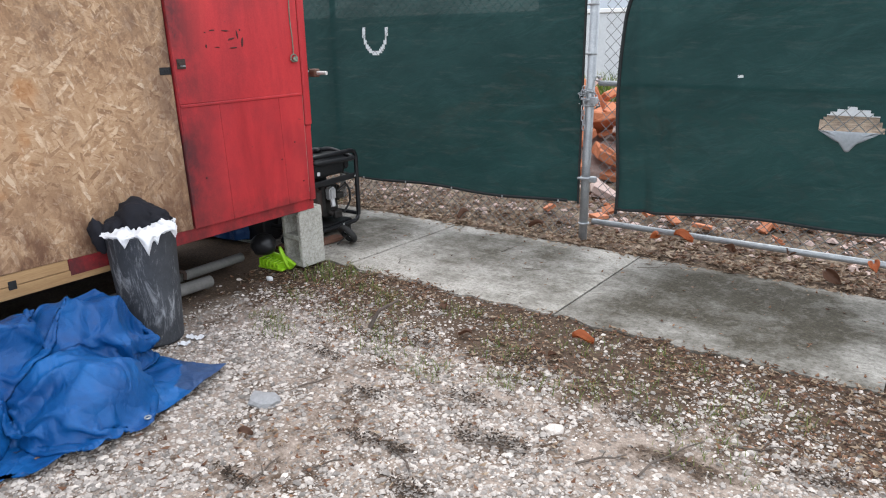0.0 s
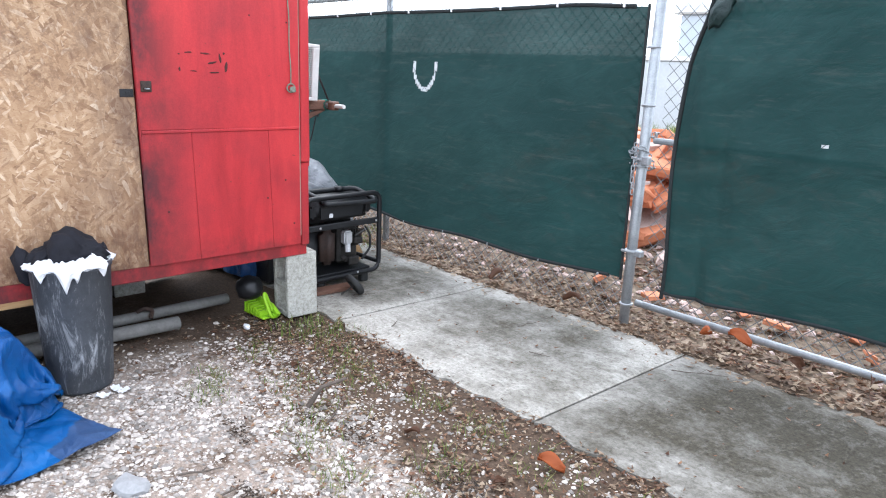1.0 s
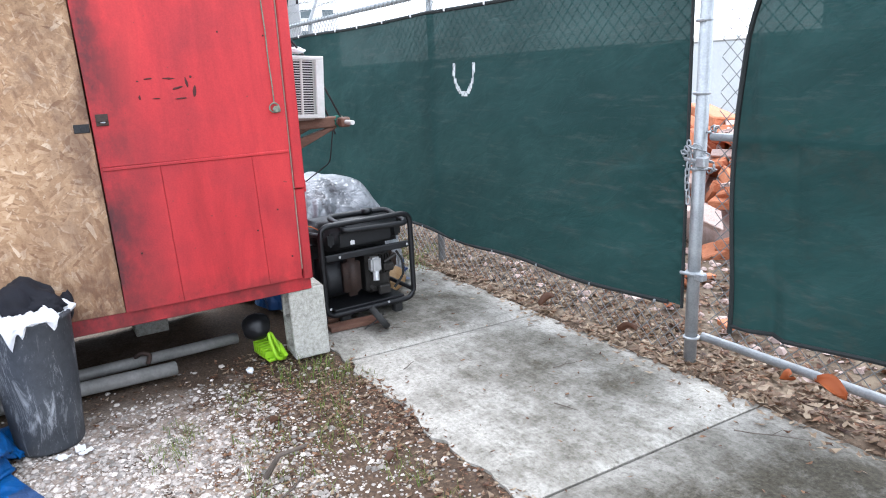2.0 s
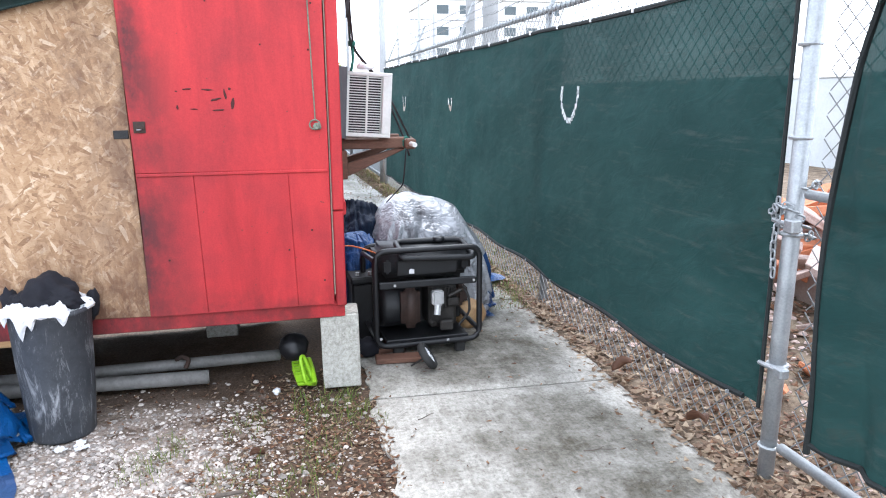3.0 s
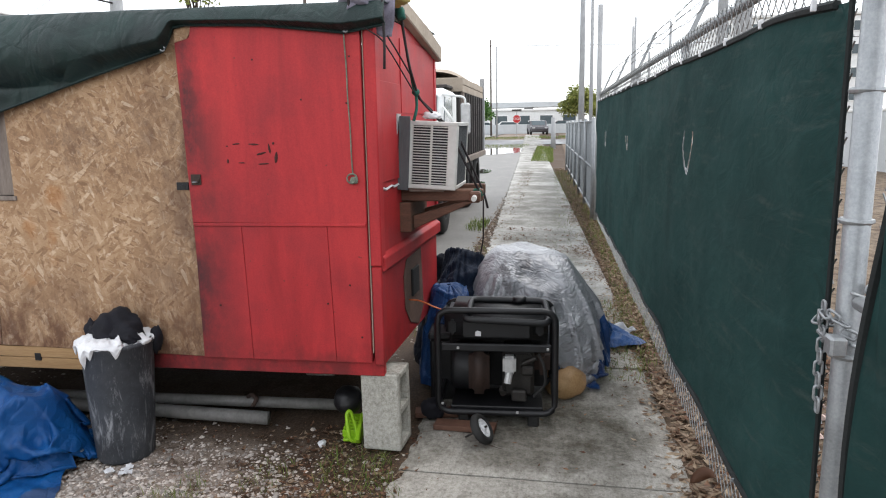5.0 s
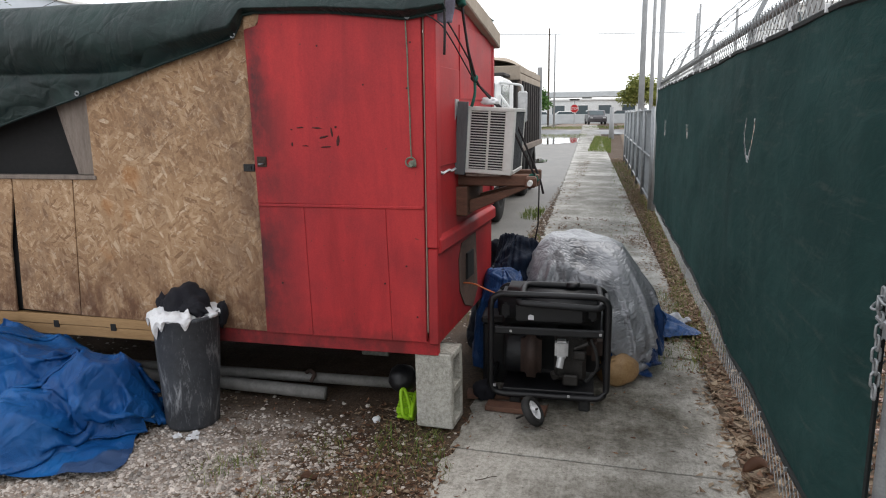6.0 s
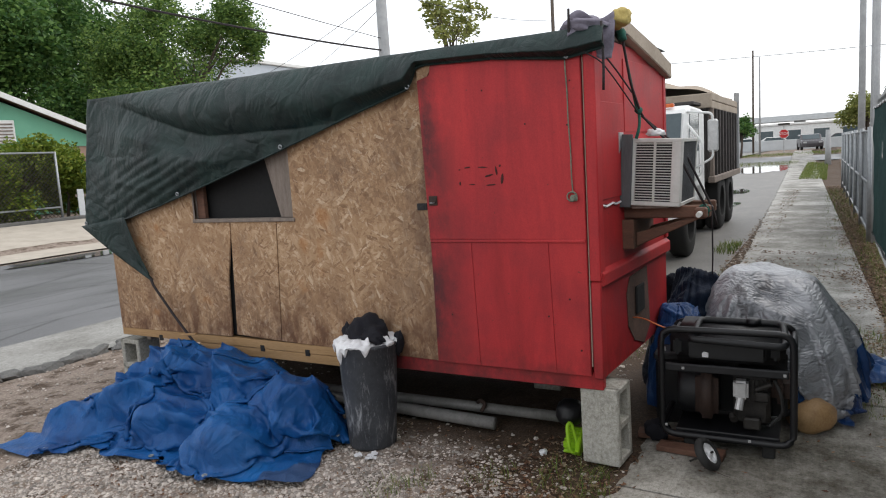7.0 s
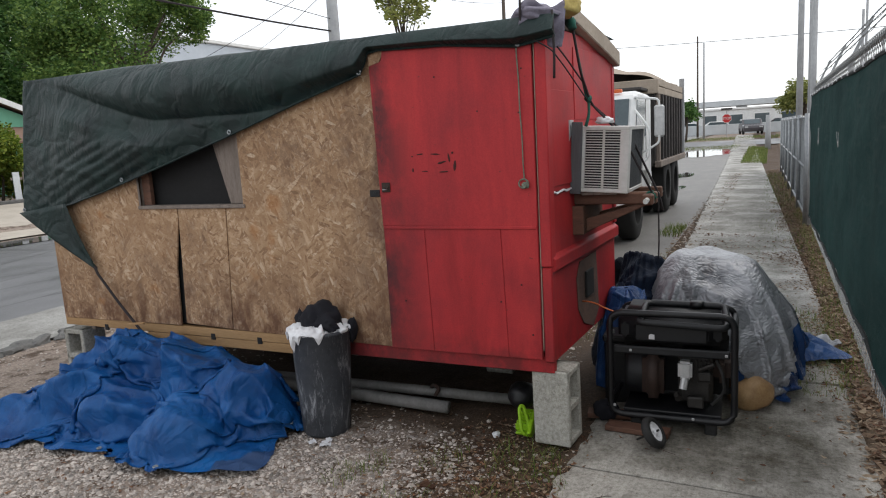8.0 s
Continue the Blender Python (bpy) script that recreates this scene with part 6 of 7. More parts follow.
cuts = [u_cut(-3.90, 1.45, 0.135, 0.165, 0.028), u_cut(-6.95, 1.40, 0.075, 0.10, 0.035), u_cut(-9.6, 1.40, 0.12, 0.16, 0.05)]
cloth = part("shade_cloth", cloth_sheet(-11.42, -2.03, FY - 0.04, screen_low, screen_top, cuts, screen_lean, 560, 96), M_SCREEN, fence, "dark green woven shade cloth with torn flaps", smooth=True)
M_HEM = surface("black_cloth_hem", (0.006, 0.008, 0.008), (0.02, 0.024, 0.024), 10, 120, 0.85)
for low in (screen_low, screen_top):
    pts = [(-11.42 + 0.1 * k, FY - 0.047 + 0.030 * ease((-11.42 + 0.1 * k + 2.30) / 0.24), low(-11.42 + 0.1 * k)) for k in range(94)]
    part("cloth_hem", tube(pts, 0.013, 6), M_HEM, cloth, "black hem tape")
part("cloth_hem", tube([(-2.038, FY - 0.016, 0.25 + 0.16 * k) for k in range(11)], 0.008, 6), M_HEM, cloth)
for k in range(20):
    x = -11.3 + 0.48 * k
    part("hem_tie", box(x, x + 0.012, FY - 0.066, FY - 0.052, screen_top(x) - 0.01, screen_top(x) + 0.02, 0.002), M_BAG, cloth)
    part("hem_tie", box(x, x + 0.010, FY - 0.066, FY - 0.052, screen_low(x) - 0.008, screen_low(x) + 0.008, 0.002), M_GALV, cloth)
# chain round the gate post
chain = thing("gate_chain", "loose galvanised chain looped round the gate post", "chain")
for k in range(34):
    t = k / 33
    a = t * math.tau * 2.1
    z = 1.12 - 0.26 * t + 0.04 * math.sin(a * 1.5)
    r = 0.058 + 0.012 * math.sin(a * 2)
    if k > 24:
        m = pose(-2.018 + 0.006 * math.sin(k), FY - 0.032, 1.10 - 0.033 * (k - 24), 0, 90, 90 * (k % 2))
    else:
        m = pose(-2.0 + r * math.cos(a), FY + 0.02 + r * math.sin(a), z, 90 * (k % 2), 20, math.degrees(a) + 90)
    bm = tube(rounded([(-0.02, -0.010, 0), (0.02, -0.010, 0), (0.02, 0.010, 0), (-0.02, 0.010, 0)], 0.009, 3, True), 0.004, 5, True)
    bm.transform(m)
    part("chain_link", bm, M_GALV, chain, smooth=True)

# ---------------------------------------------------------------- gate with its own cloth
gate = thing("chain_link_gate", "galvanised chain link gate hung with a green shade cloth, shut", "gate")
GX0, GX1 = -1.93, 1.35
for z, r in ((0.125, 0.021), (1.105, 0.018), (1.93, 0.021)):
    part("rail", tube([(GX0, FY + 0.015, z), (GX1, FY + 0.015, z)], r, 10), M_GALV, gate, smooth=True)
for x in (GX1,):
    part("stile", tube([(x, FY + 0.015, 0.125), (x, FY + 0.015, 1.93)], 0.021, 10), M_GALV, gate, smooth=True)
tagged(quads("gate_mesh", wire_mesh(GX0 + 0.02, GX1, 0.13, 1.93, FY + 0.040, 0.078, 0.0019), M_WIRE, gate), kind="stuff")


def gate_low(x):
    return 0.245 + 0.055 * ease((x + 1.8) / 0.7) + 0.012 * math.sin(x * 6) + 0.03 * ease((x + 0.9) / 1.2)


def gate_lean(x, z, u, v):
    near = ease((-1.25 - x) / 0.5)
    fold = (0.030 * math.sin((x - 0.16 * z + 1.75) * 16) + 0.014 * math.sin((x + 0.10 * z) * 31 + 1.2 * z)) * near
    xx = x + near * (0.052 + 0.025 * math.sin(z * 3.4 + 0.5) + 0.07 * ease((z - 1.5) / 0.4) - 0.01 * ease((0.5 - z) / 0.4))
    return xx, FY - 0.045 + 0.012 * near + fold + 0.010 * wob(x * 1.3, z * 1.3, 6, 1.6) * (1 - near)


def bowl_hole(x, z):
    d = ((x + 0.385) / 0.165) ** 2
    if z > 0.885:
        return d + ((z - 0.885) / 0.13) ** 2 < 1
    return False


gate_cuts = [bowl_hole, lambda x, z: (x + 1.0) ** 2 + (z - 1.17) ** 2 < 0.00015]
gcloth = part("shade_cloth", cloth_sheet(-1.80, 1.30, FY - 0.04, gate_low, lambda x: 1.90, gate_cuts, gate_lean, 190, 100), M_SCREEN, gate, "dark green woven shade cloth with a torn hole", smooth=True)
flap = thick(sheet(14, 8, lambda u, v: (-0.530 + 0.29 * u + 0.22 * (0.5 - u) * v, FY - 0.062 - 0.03 * v * (1 - v), 0.885 - 0.115 * v * math.sqrt(max(0.02, 1 - (2 * u - 1) ** 2)))), 0.002)
part("torn_flap", flap, M_SLAT, gcloth, "pale folded torn flap", smooth=True)
part("cloth_hem", tube([(gate_lean(-1.80 + 0.1 * k, gate_low(-1.80 + 0.1 * k), 0, 0)[0], gate_lean(-1.80 + 0.1 * k, gate_low(-1.8 + 0.1 * k), 0, 0)[1] - 0.004, gate_low(-1.80 + 0.1 * k)) for k in range(32)], 0.011, 6), M_HEM, gcloth, "black hem tape")
part("cloth_hem", tube([(gate_lean(-1.80, z, 0, 0)[0], gate_lean(-1.80, z, 0, 0)[1] - 0.004, z) for z in np.linspace(0.22, 1.90, 24)], 0.012, 6), M_HEM, gcloth)
bm = blob(0.045, 0.022, 0.10, 77, 0.4, 2, 3)
bm.transform(pose(-1.60, FY - 0.05, 1.80, 0, 30, 0))
part("bunched_corner", bm, M_TARP_GREEN, gcloth, "bunched upper corner", smooth=True)

# ---------------------------------------------------------------- yard behind the fence


def rubble(name, label, cat, mat, cx, cy, rx, ry, h, count, smin, smax, seed):
    rnd = random.Random(seed)
    kinds = []
    for k in range(5):
        bm = box(-1, 1, -0.62, 0.62, -0.22, 0.22, 0.05)
        for v in bm.verts:
            v.co += 0.22 * Vector((noise.noise(v.co * 1.5 + Vector((k, 0, 0))), noise.noise(v.co * 1.5 + Vector((0, k, 3))), noise.noise(v.co * 1.5 + Vector((5, 0, k)))))
        kinds.append(mesh_of(bm, name, mat))
    pile = thing(name + "_pile", label, cat)
    for _ in range(count):
        a, r = rnd.uniform(0, math.tau), math.sqrt(rnd.random())
        x, y = cx + rx * r * math.cos(a), cy + ry * r * math.sin(a)
        z = h * (1 - r * r) * rnd.uniform(0.5, 1.0)
        ob = new(name, rnd.choice(kinds))
        ob.parent = pile
        s = rnd.uniform(smin, smax)
        ob.matrix_basis = pose(x, y, z + 0.05, rnd.uniform(-35, 35), rnd.uniform(-35, 35), rnd.uniform(0, 360)) @ Matrix.Diagonal((s, s, s, 1))


bm = blob(2.1, 1.0, 0.62, 90, 0.2, 1.5, 4)
bm.transform(pose(-3.7, 7.1, 0.0))
solo("soil_mound", bm, M_PINKRUB, "mound of pale pinkish rubble behind the fence", "rubble mound", smooth=True)
rubble("terracotta_tile", "heap of broken orange terracotta tiles behind the fence", "tile heap", M_TILE, -3.6, 6.9, 1.7, 0.9, 0.95, 150, 0.11, 0.24, 3)
rubble("rubble_stone", "scatter of pale pinkish rubble stones behind the fence", "rubble", M_PINKRUB, -3.2, 7.0, 2.6, 1.6, 0.9, 110, 0.05, 0.15, 4)
rubble("terracotta_sherd", "scatter of terracotta sherds along the fence foot", "tile heap", M_TILE, -1.2, 5.2, 1.9, 0.45, 0.02, 26, 0.03, 0.08, 6)
grass_patch("weeds", "sparse green weeds on the rubble", -4.2, -3.2, 7.4, 8.4, 500, 0.35, 9, z=0.6)
yard = thing("yard_wall", "long pale grey yard wall beyond the rubble", "wall", kind="structure")
part("wall_body", box(-26, 9, 13.0, 13.25, 0.0, 1.75, 0.02), M_PALEWALL, yard)
part("coping", box(-26, 9, 12.97, 13.28, 1.75, 1.83, 0.01), M_TRIM, yard)


def building(name, label, cat, x0, x1, y0, y1, z0, h, wall, floors, bays_x, bays_y, roof=0.3):
    """A plain block of flats or a shed: walls, parapet, and windows set into the two faces towards the street."""
    b = thing(name, label, cat)
    part("wall", box(x0, x1, y0, y1, z0, z0 + h, 0.05), wall, b)
    part("roof", box(x0 - 0.2, x1 + 0.2, y0 - 0.2, y1 + 0.2, z0 + h, z0 + h + roof, 0.05), M_TRIM, b)
    fh = h / max(1, floors)
    for f in range(floors):
        for k in range(bays_y):
            w = (y1 - y0) / bays_y
            y, z = y0 + (k + 0.2) * w, z0 + f * fh + fh * 0.3
            o = part("window", box(x1 - 0.05, x1 + 0.06, y, y + w * 0.6, z, z + fh * 0.5, 0.02), M_TRIM, b)
            part("pane", box(x1 + 0.02, x1 + 0.07, y + 0.1, y + w * 0.6 - 0.1, z + 0.1, z + fh * 0.5 - 0.1, 0), M_GLASS, o)
        for k in range(bays_x):
            w = (x1 - x0) / bays_x
            x, z = x0 + (k + 0.2) * w, z0 + f * fh + fh * 0.3
            o = part("window", box(x, x + w * 0.6, y0 - 0.06, y0 + 0.05, z, z + fh * 0.5, 0.02), M_TRIM, b)
            part("pane", box(x + 0.1, x + w * 0.6 - 0.1, y0 - 0.07, y0 - 0.02, z + 0.1, z + fh * 0.5 - 0.1, 0), M_GLASS, o)
    return b


building("apartment_building", "distant white apartment building with rows of windows", "building", -84, -72, 18.5, 33, 0.4, 10.6, M_WHITE, 5, 4, 6)
building("yard_shed", "pale blue-grey metal shed behind the rubble yard", "shed", -12, 2, 22, 30, 0.0, 3.4, M_BLUEROOF, 1, 0, 0)
building("warehouse", "distant pale grey warehouse with low metal roof", "warehouse", -56, -38, -52, -36, 0.5, 9.6, M_BLUEROOF, 1, 0, 0)

# grey slatted fence continuing down the pavement
slatted = thing("slatted_fence", "grey slatted chain link fence further down the pavement", "fence")
A, B = Vector((-11.7, FY - 0.05, 0)), Vector((-25.0, 4.18, 0))
n_sl = 190
for k in range(n_sl):
    p = A.lerp(B, (k + 0.5) / n_sl)
    part("slat", box(p.x - 0.034, p.x + 0.034, p.y - 0.006 + 0.004 * (k % 2), p.y + 0.004 + 0.004 * (k % 2), 0.05, 1.56 + 0.02 * wob(k, 1, 0, 0.7), 0), M_SLAT, slatted)
for k in range(7):
    p = A.lerp(B, k / 6)
    part("post", tube([(p.x, p.y - 0.03, -0.1), (p.x, p.y - 0.03, 1.64)], 0.035, 10), M_GALV, slatted, smooth=True)
for z in (0.12, 0.82, 1.58):
    part("rail", tube([(A.x, A.y - 0.025, z), (B.x, B.y - 0.025, z)], 0.022, 8), M_GALV, slatted, smooth=True)


# ---------------------------------------------------------------- poles and cables
def pole(name, x, y, h, r, label, mat=M_POLE, arms=0):
    ob = thing(name, label, "pole", pose(x, y, rise(x, y) - 0.3), "utility poles")
    part("shaft", tube([(0, 0, 0), (0, 0, h)], r, 12, taper=0.75), mat, ob, smooth=True)
    for k in range(arms):
        part("crossarm", box(-0.06, 0.06, -0.9, 0.9, h - 0.5 - 0.7 * k, h - 0.4 - 0.7 * k, 0.01), M_GREYWOOD, ob)
        for y in (-0.8, -0.3, 0.3, 0.8):
            part("insulator", lathe([(0.001, 0), (0.05, 0), (0.05, 0.05), (0.03, 0.08), (0.05, 0.12), (0.001, 0.14)], 8), M_BEIGE, ob).location = (0, y, h - 0.4 - 0.7 * k)
    return ob


pole("utility_pole", -16.1, 7.6, 9.5, 0.20, "thick grey concrete utility pole behind the fence")
pole("utility_pole", -17.3, 7.45, 9.0, 0.13, "grey utility pole behind the fence")
pole("light_pole", -25.6, 4.66, 8.5, 0.11, "tall thin grey pole beside the pavement")
pole("light_pole", -21.0, 4.75, 6.0, 0.06, "tall thin grey pole beside the pavement")
for x, y, h in ((-24, 6.2, 4.9), (-23, 6.6, 4.0), (-27, 6.6, 5.6), (-21, 6.9, 4.6), (-19, 6.9, 3.9)):
    pole("fence_pole", x, y, h, 0.05, "thin grey yard pole behind the fence")
pole("utility_pole", -21.0, -9.9, 9.6, 0.23, "leaning grey concrete utility pole across the street")
pole("utility_pole", -46.0, -12.6, 13.2, 0.15, "far wooden utility pole with crossarm", M_BARK, 1)
pole("light_pole", -62, -1.2, 8.0, 0.08, "far street lamp pole")
pole("light_pole", -70, -2.4, 9.5, 0.10, "far thin utility pole", M_BARK, 0)
pole("sign_post", -42.0, 3.70, 2.05, 0.16, "short thick grey post on the verge")


def cable(a, b, sag, r=0.02):
    pts = []
    for k in range(25):
        t = k / 24
        p = Vector(a).lerp(Vector(b), t)
        pts.append((p.x, p.y, p.z - sag * 4 * t * (1 - t)))
    solo("overhead_cable", tube(pts, r, 5), M_ROPE_DARK, "thin black overhead cable", "cable", "overhead cables")


cable((-21, -9.9, 5.5), (-7, -11.3, 5.95), 0.15, 0.03)
cable((-7, -11.3, 5.95), (9, -12.5, 6.5), 0.2, 0.03)
cable((-21, -9.9, 5.9), (8, -9.9, 7.3), 0.15, 0.012)
cable((-21, -9.9, 7.4), (-34, -31, 6.8), 0.3, 0.012)
cable((-21, -9.9, 7.0), (-44, -34, 8.6), 0.3, 0.012)
cable((-21, -9.9, 7.6), (-46, -12.6, 10.5), 0.4, 0.014)
cable((-21, -9.9, 7.3), (-33, 14, 10.4), 1.0, 0.014)
cable((-46, -12.6, 12.6), (-70, 30, 12.2), 1.0, 0.02)
cable((-70, -40, 11.2), (-62, 30, 8.0), 0.8, 0.025)


# ---------------------------------------------------------------- trees
def tree(x, y, h, crown_r, label, leaf_mat, seed, leaf=0.17, count=5200, trunk=0.22, squash=0.75, gaps=0.35, z0=None, droop=-0.45):
    rnd = random.Random(seed)
    base = rise(x, y) - 0.1 if z0 is None else z0
    t = thing("tree", label, "tree", pose(x, y, base))
    top = h - crown_r * squash
    limbs = [tube([(0, 0, 0), (0.1 * rnd.uniform(-1, 1), 0.1, top * 0.5), (0.2 * rnd.uniform(-1, 1), 0.1, top)], trunk, 8, taper=0.6)]
    clumps = []
    for k in range(17):
        a, e = rnd.uniform(0, math.tau), rnd.uniform(droop, 1.25)
        r = crown_r * rnd.uniform(0.45, 0.98)
        c = Vector((r * math.cos(a) * math.cos(e), r * math.sin(a) * math.cos(e), top + r * math.sin(e) * squash))
        clumps.append((c, crown_r * rnd.uniform(0.22, 0.46)))
        limbs.append(tube([(0, 0, top * rnd.uniform(0.55, 0.95)), tuple(c * 0.55 + Vector((0, 0, top * 0.40))), tuple(c)], trunk * 0.38, 5, taper=0.2))
    part("trunk", joined(*limbs), M_BARK, t, "branching grey-brown trunk", smooth=True)
    faces = []
    for _ in range(count):
        c, r = rnd.choice(clumps)
        d = Vector((rnd.gauss(0, 1), rnd.gauss(0, 1), rnd.gauss(0, 0.8)))
        d.normalize()
        p = c + d * r * (rnd.random() ** 0.45)
        if noise.noise(p * (1.1 / max(0.5, crown_r * 0.25))) > gaps:
            continue
        u = Vector((rnd.gauss(0, 1), rnd.gauss(0, 1), rnd.gauss(0, 0.5))).normalized()
        w = u.cross(Vector((rnd.gauss(0, 1), rnd.gauss(0, 1), rnd.gauss(0, 1)))).normalized()
        s = leaf * rnd.uniform(0.6, 1.3)
        faces.append((tuple(p), tuple(p + u * s * 0.5 + w * s * 0.28), tuple(p + u * s), tuple(p + u * s * 0.5 - w * s * 0.28)))
    tagged(quads("crown", faces, leaf_mat, t), "crown of many small leaves", kind="stuff")


tree(-20.5, -33.0, 12.0, 6.2, "broad dark green tree behind the green house", M_TREE, 1, 0.27, 46000, 0.3, 0.85, 0.5)
tree(-11.5, -36.0, 11.0, 6.0, "broad dark green tree behind the green house", M_TREE, 2, 0.27, 40000, 0.3, 0.9, 0.5)
tree(-20.0, -29.0, 7.0, 4.0, "dark green tree beside the green house", M_TREE, 12, 0.24, 22000, 0.2, 0.9, 0.5)
tree(-23.8, -23.0, 9.8, 4.4, "green tree with feathery leaves across the street", M_TREE_MID, 3, 0.17, 52000, 0.22, 1.0, 0.22)
tree(-28.5, -35.5, 11.5, 5.4, "broad dark green tree behind the green house", M_TREE, 21, 0.27, 36000, 0.3, 0.85, 0.6)
tree(-36, -15.2, 10.3, 2.2, "thin sparse tree behind the shack", M_TREE_OLIVE, 4, 0.3, 2200, 0.12, 0.8, 0.1)
tree(-60, 6.1, 3.9, 1.75, "rounded olive tree at the end of the pavement", M_TREE_OLIVE, 5, 0.25, 5000, 0.12, 0.7, 0.5)
tree(-57, -2.1, 3.0, 1.1, "small dark tree by the cross street", M_TREE, 6, 0.22, 2600, 0.1, 0.9, 0.5)
tree(-66, 8.6, 3.8, 1.9, "rounded olive tree at the end of the pavement", M_TREE_OLIVE, 7, 0.25, 4000, 0.15, 0.7, 0.5)
for k, (x, y, h, r) in enumerate(((-13.3, -17.2, 2.7, 1.25), (-11.9, -17.0, 2.75, 1.4), (-10.2, -17.4, 2.5, 1.5), (-8.2, -17.6, 2.4, 1.5))):
    tree(x, y, h, r, "dense yellow-green bush growing over the yard fence", M_VINE, 8 + k, 0.13, 15000, 0.05, 0.95, 0.7, droop=-1.3)


# house across the street
house = thing("green_house", "small mint green house with white gable trim and brown roof", "house", pose(-15.0, -24.6, 0.5, 0, 0, -18))
part("wall", prism([(-3.4, 0), (3.4, 0), (3.4, 2.5), (0, 4.0), (-3.4, 2.5)], "y", -4, 3.6, 0.02), M_HOUSE, house)
for s in (-1, 1):
    part("roof", prism([(0, 4.12), (0, 4.26), (s * 3.9, 2.50), (s * 3.9, 2.36)], "y", -4.2, 3.9, 0.01), M_ROOF, house, "brown shingle roof")
    part("bargeboard", prism([(0, 4.10), (0, 4.30), (s * 3.95, 2.53), (s * 3.95, 2.33)], "y", 3.9, 3.96, 0.005), M_TRIM, house, "white bargeboard")
part("porch_roof", prism([(3.6, 2.15), (5.6, 1.75), (5.6, 1.85), (3.6, 2.4)], "x", -3.6, 3.6, 0.01), M_ROOF, house, "brown porch roof")
gv = part("gable_vent", box(-0.35, 0.35, 3.6, 3.66, 2.55, 3.35, 0.02), M_TRIM, house, "white louvred gable vent")
for k in range(6):
    part("vent_slat", box(-0.28, 0.28, 3.66, 3.70, 2.62 + 0.115 * k, 2.66 + 0.115 * k, 0.004), M_GREYWOOD, gv)
for x in (-2.2, 1.4):
    hw = part("window", box(x, x + 0.9, 3.6, 3.66, 0.9, 1.9, 0.02), M_TRIM, house)
    part("pane", box(x + 0.07, x + 0.83, 3.66, 3.68, 0.97, 1.83, 0), M_GLASS, hw)

yard_fence = thing("yard_fence", "chain link fence along the yard across the street", "fence", pose(0, -15.7, 0.48))
tagged(quads("chain_link_mesh", wire_mesh(-12.2, 6, 0.05, 1.95, 0.0, 0.12, 0.006), M_TRUCKBED, yard_fence), kind="stuff")
for k in range(6):
    part("post", tube([(-12.2 + 3 * k, 0, -0.1), (-12.2 + 3 * k, 0, 2.0)], 0.035, 10), M_GALV, yard_fence, smooth=True)
for z in (0.4, 1.97):
    part("rail", tube([(-12.2, 0, z), (6, 0, z)], 0.028, 8), M_GALV, yard_fence, smooth=True)
part("kerb", box(-13, 8, -0.1, 0.15, -0.2, 0.10, 0.02), M_CURB, yard_fence, "rough stone kerb")
wf = thing("white_fence", "low white slatted fence across the street", "fence", pose(-12.7, -15.9, 0.38))
for k in range(9):
    part("slat", box(-0.35 - 0.3 * k, -0.15 - 0.3 * k, 0, 0.03, 0.05, 0.98, 0.005), M_GREYWOOD if k % 3 == 1 else M_PALEWALL, wf)
part("rail", box(-3.0, -0.1, -0.03, -0.002, 0.75, 0.83, 0.005), M_GREYWOOD, wf)

# ---------------------------------------------------------------- end of the street
stop = thing("stop_sign", "red octagonal stop sign on a thin post", "traffic sign", pose(-66, 0.34, rise(-66, 0.3) - 0.5))
part("sign_post", tube([(0, 0, -0.1), (0, 0, 2.7)], 0.035, 8), M_POLE, stop)
part("sign_border", lathe([(0.001, 0), (0.41, 0), (0.41, 0.02), (0.001, 0.02)], 8), M_TRIM, stop).matrix_basis = pose(0.04, 0, 2.05, 0, 90, 0) @ pose(0, 0, 0, 0, 0, 22.5)
part("sign_face", lathe([(0.001, 0), (0.375, 0), (0.375, 0.01), (0.001, 0.01)], 8), M_STOPRED, stop).matrix_basis = pose(0.061, 0, 2.05, 0, 90, 0) @ pose(0, 0, 0, 0, 0, 22.5)
tc = bpy.data.curves.new("stop_text", "FONT")
tc.body, tc.size, tc.align_x, tc.align_y, tc.extrude = "STOP", 0.30, "CENTER", "CENTER", 0.003
t_ob = bpy.data.objects.new("stop_text", tc)
t_me = bpy.data.meshes.new_from_object(t_ob)
bpy.data.objects.remove(t_ob)
t_me.materials.append(M_TRIM)
t_new = new("lettering", t_me)
t_new.parent, t_new.matrix_basis = stop, pose(0.076, 0, 2.05, 90, 0, 90)
part("name_plate", box(-0.02, 0.02, -0.45, 0.45, 2.78, 2.95, 0.005), M_TRUCKBED, stop, "small dark street plate")

overpass = thing("overpass", "long pale concrete overpass on piers", "overpass")
part("deck", prism([(-52, 4.55), (-20, 4.7), (10, 4.75), (40, 4.8), (40, 5.8), (10, 5.75), (-20, 5.7), (-52, 5.5)], "x", -142, -136, 0.02), M_PALEWALL, overpass)
for y in (-42, -22, -1, 18, 36):
    part("pier", box(-140.5, -138, y - 0.9, y + 0.9, 0, 4.72, 0.1), M_PALEWALL, overpass)
building("commercial_building", "low white commercial building across the far street", "building", -125, -112, -24, 8, 0.5, 3.1, M_WHITE, 1, 0, 9)
far_wall = thing("far_wall", "long low pale wall behind the far verge", "wall", kind="structure")
part("wall_body", box(-80.3, -80, -40, 18, 0.5, 1.55, 0.02), M_PALEWALL, far_wall)


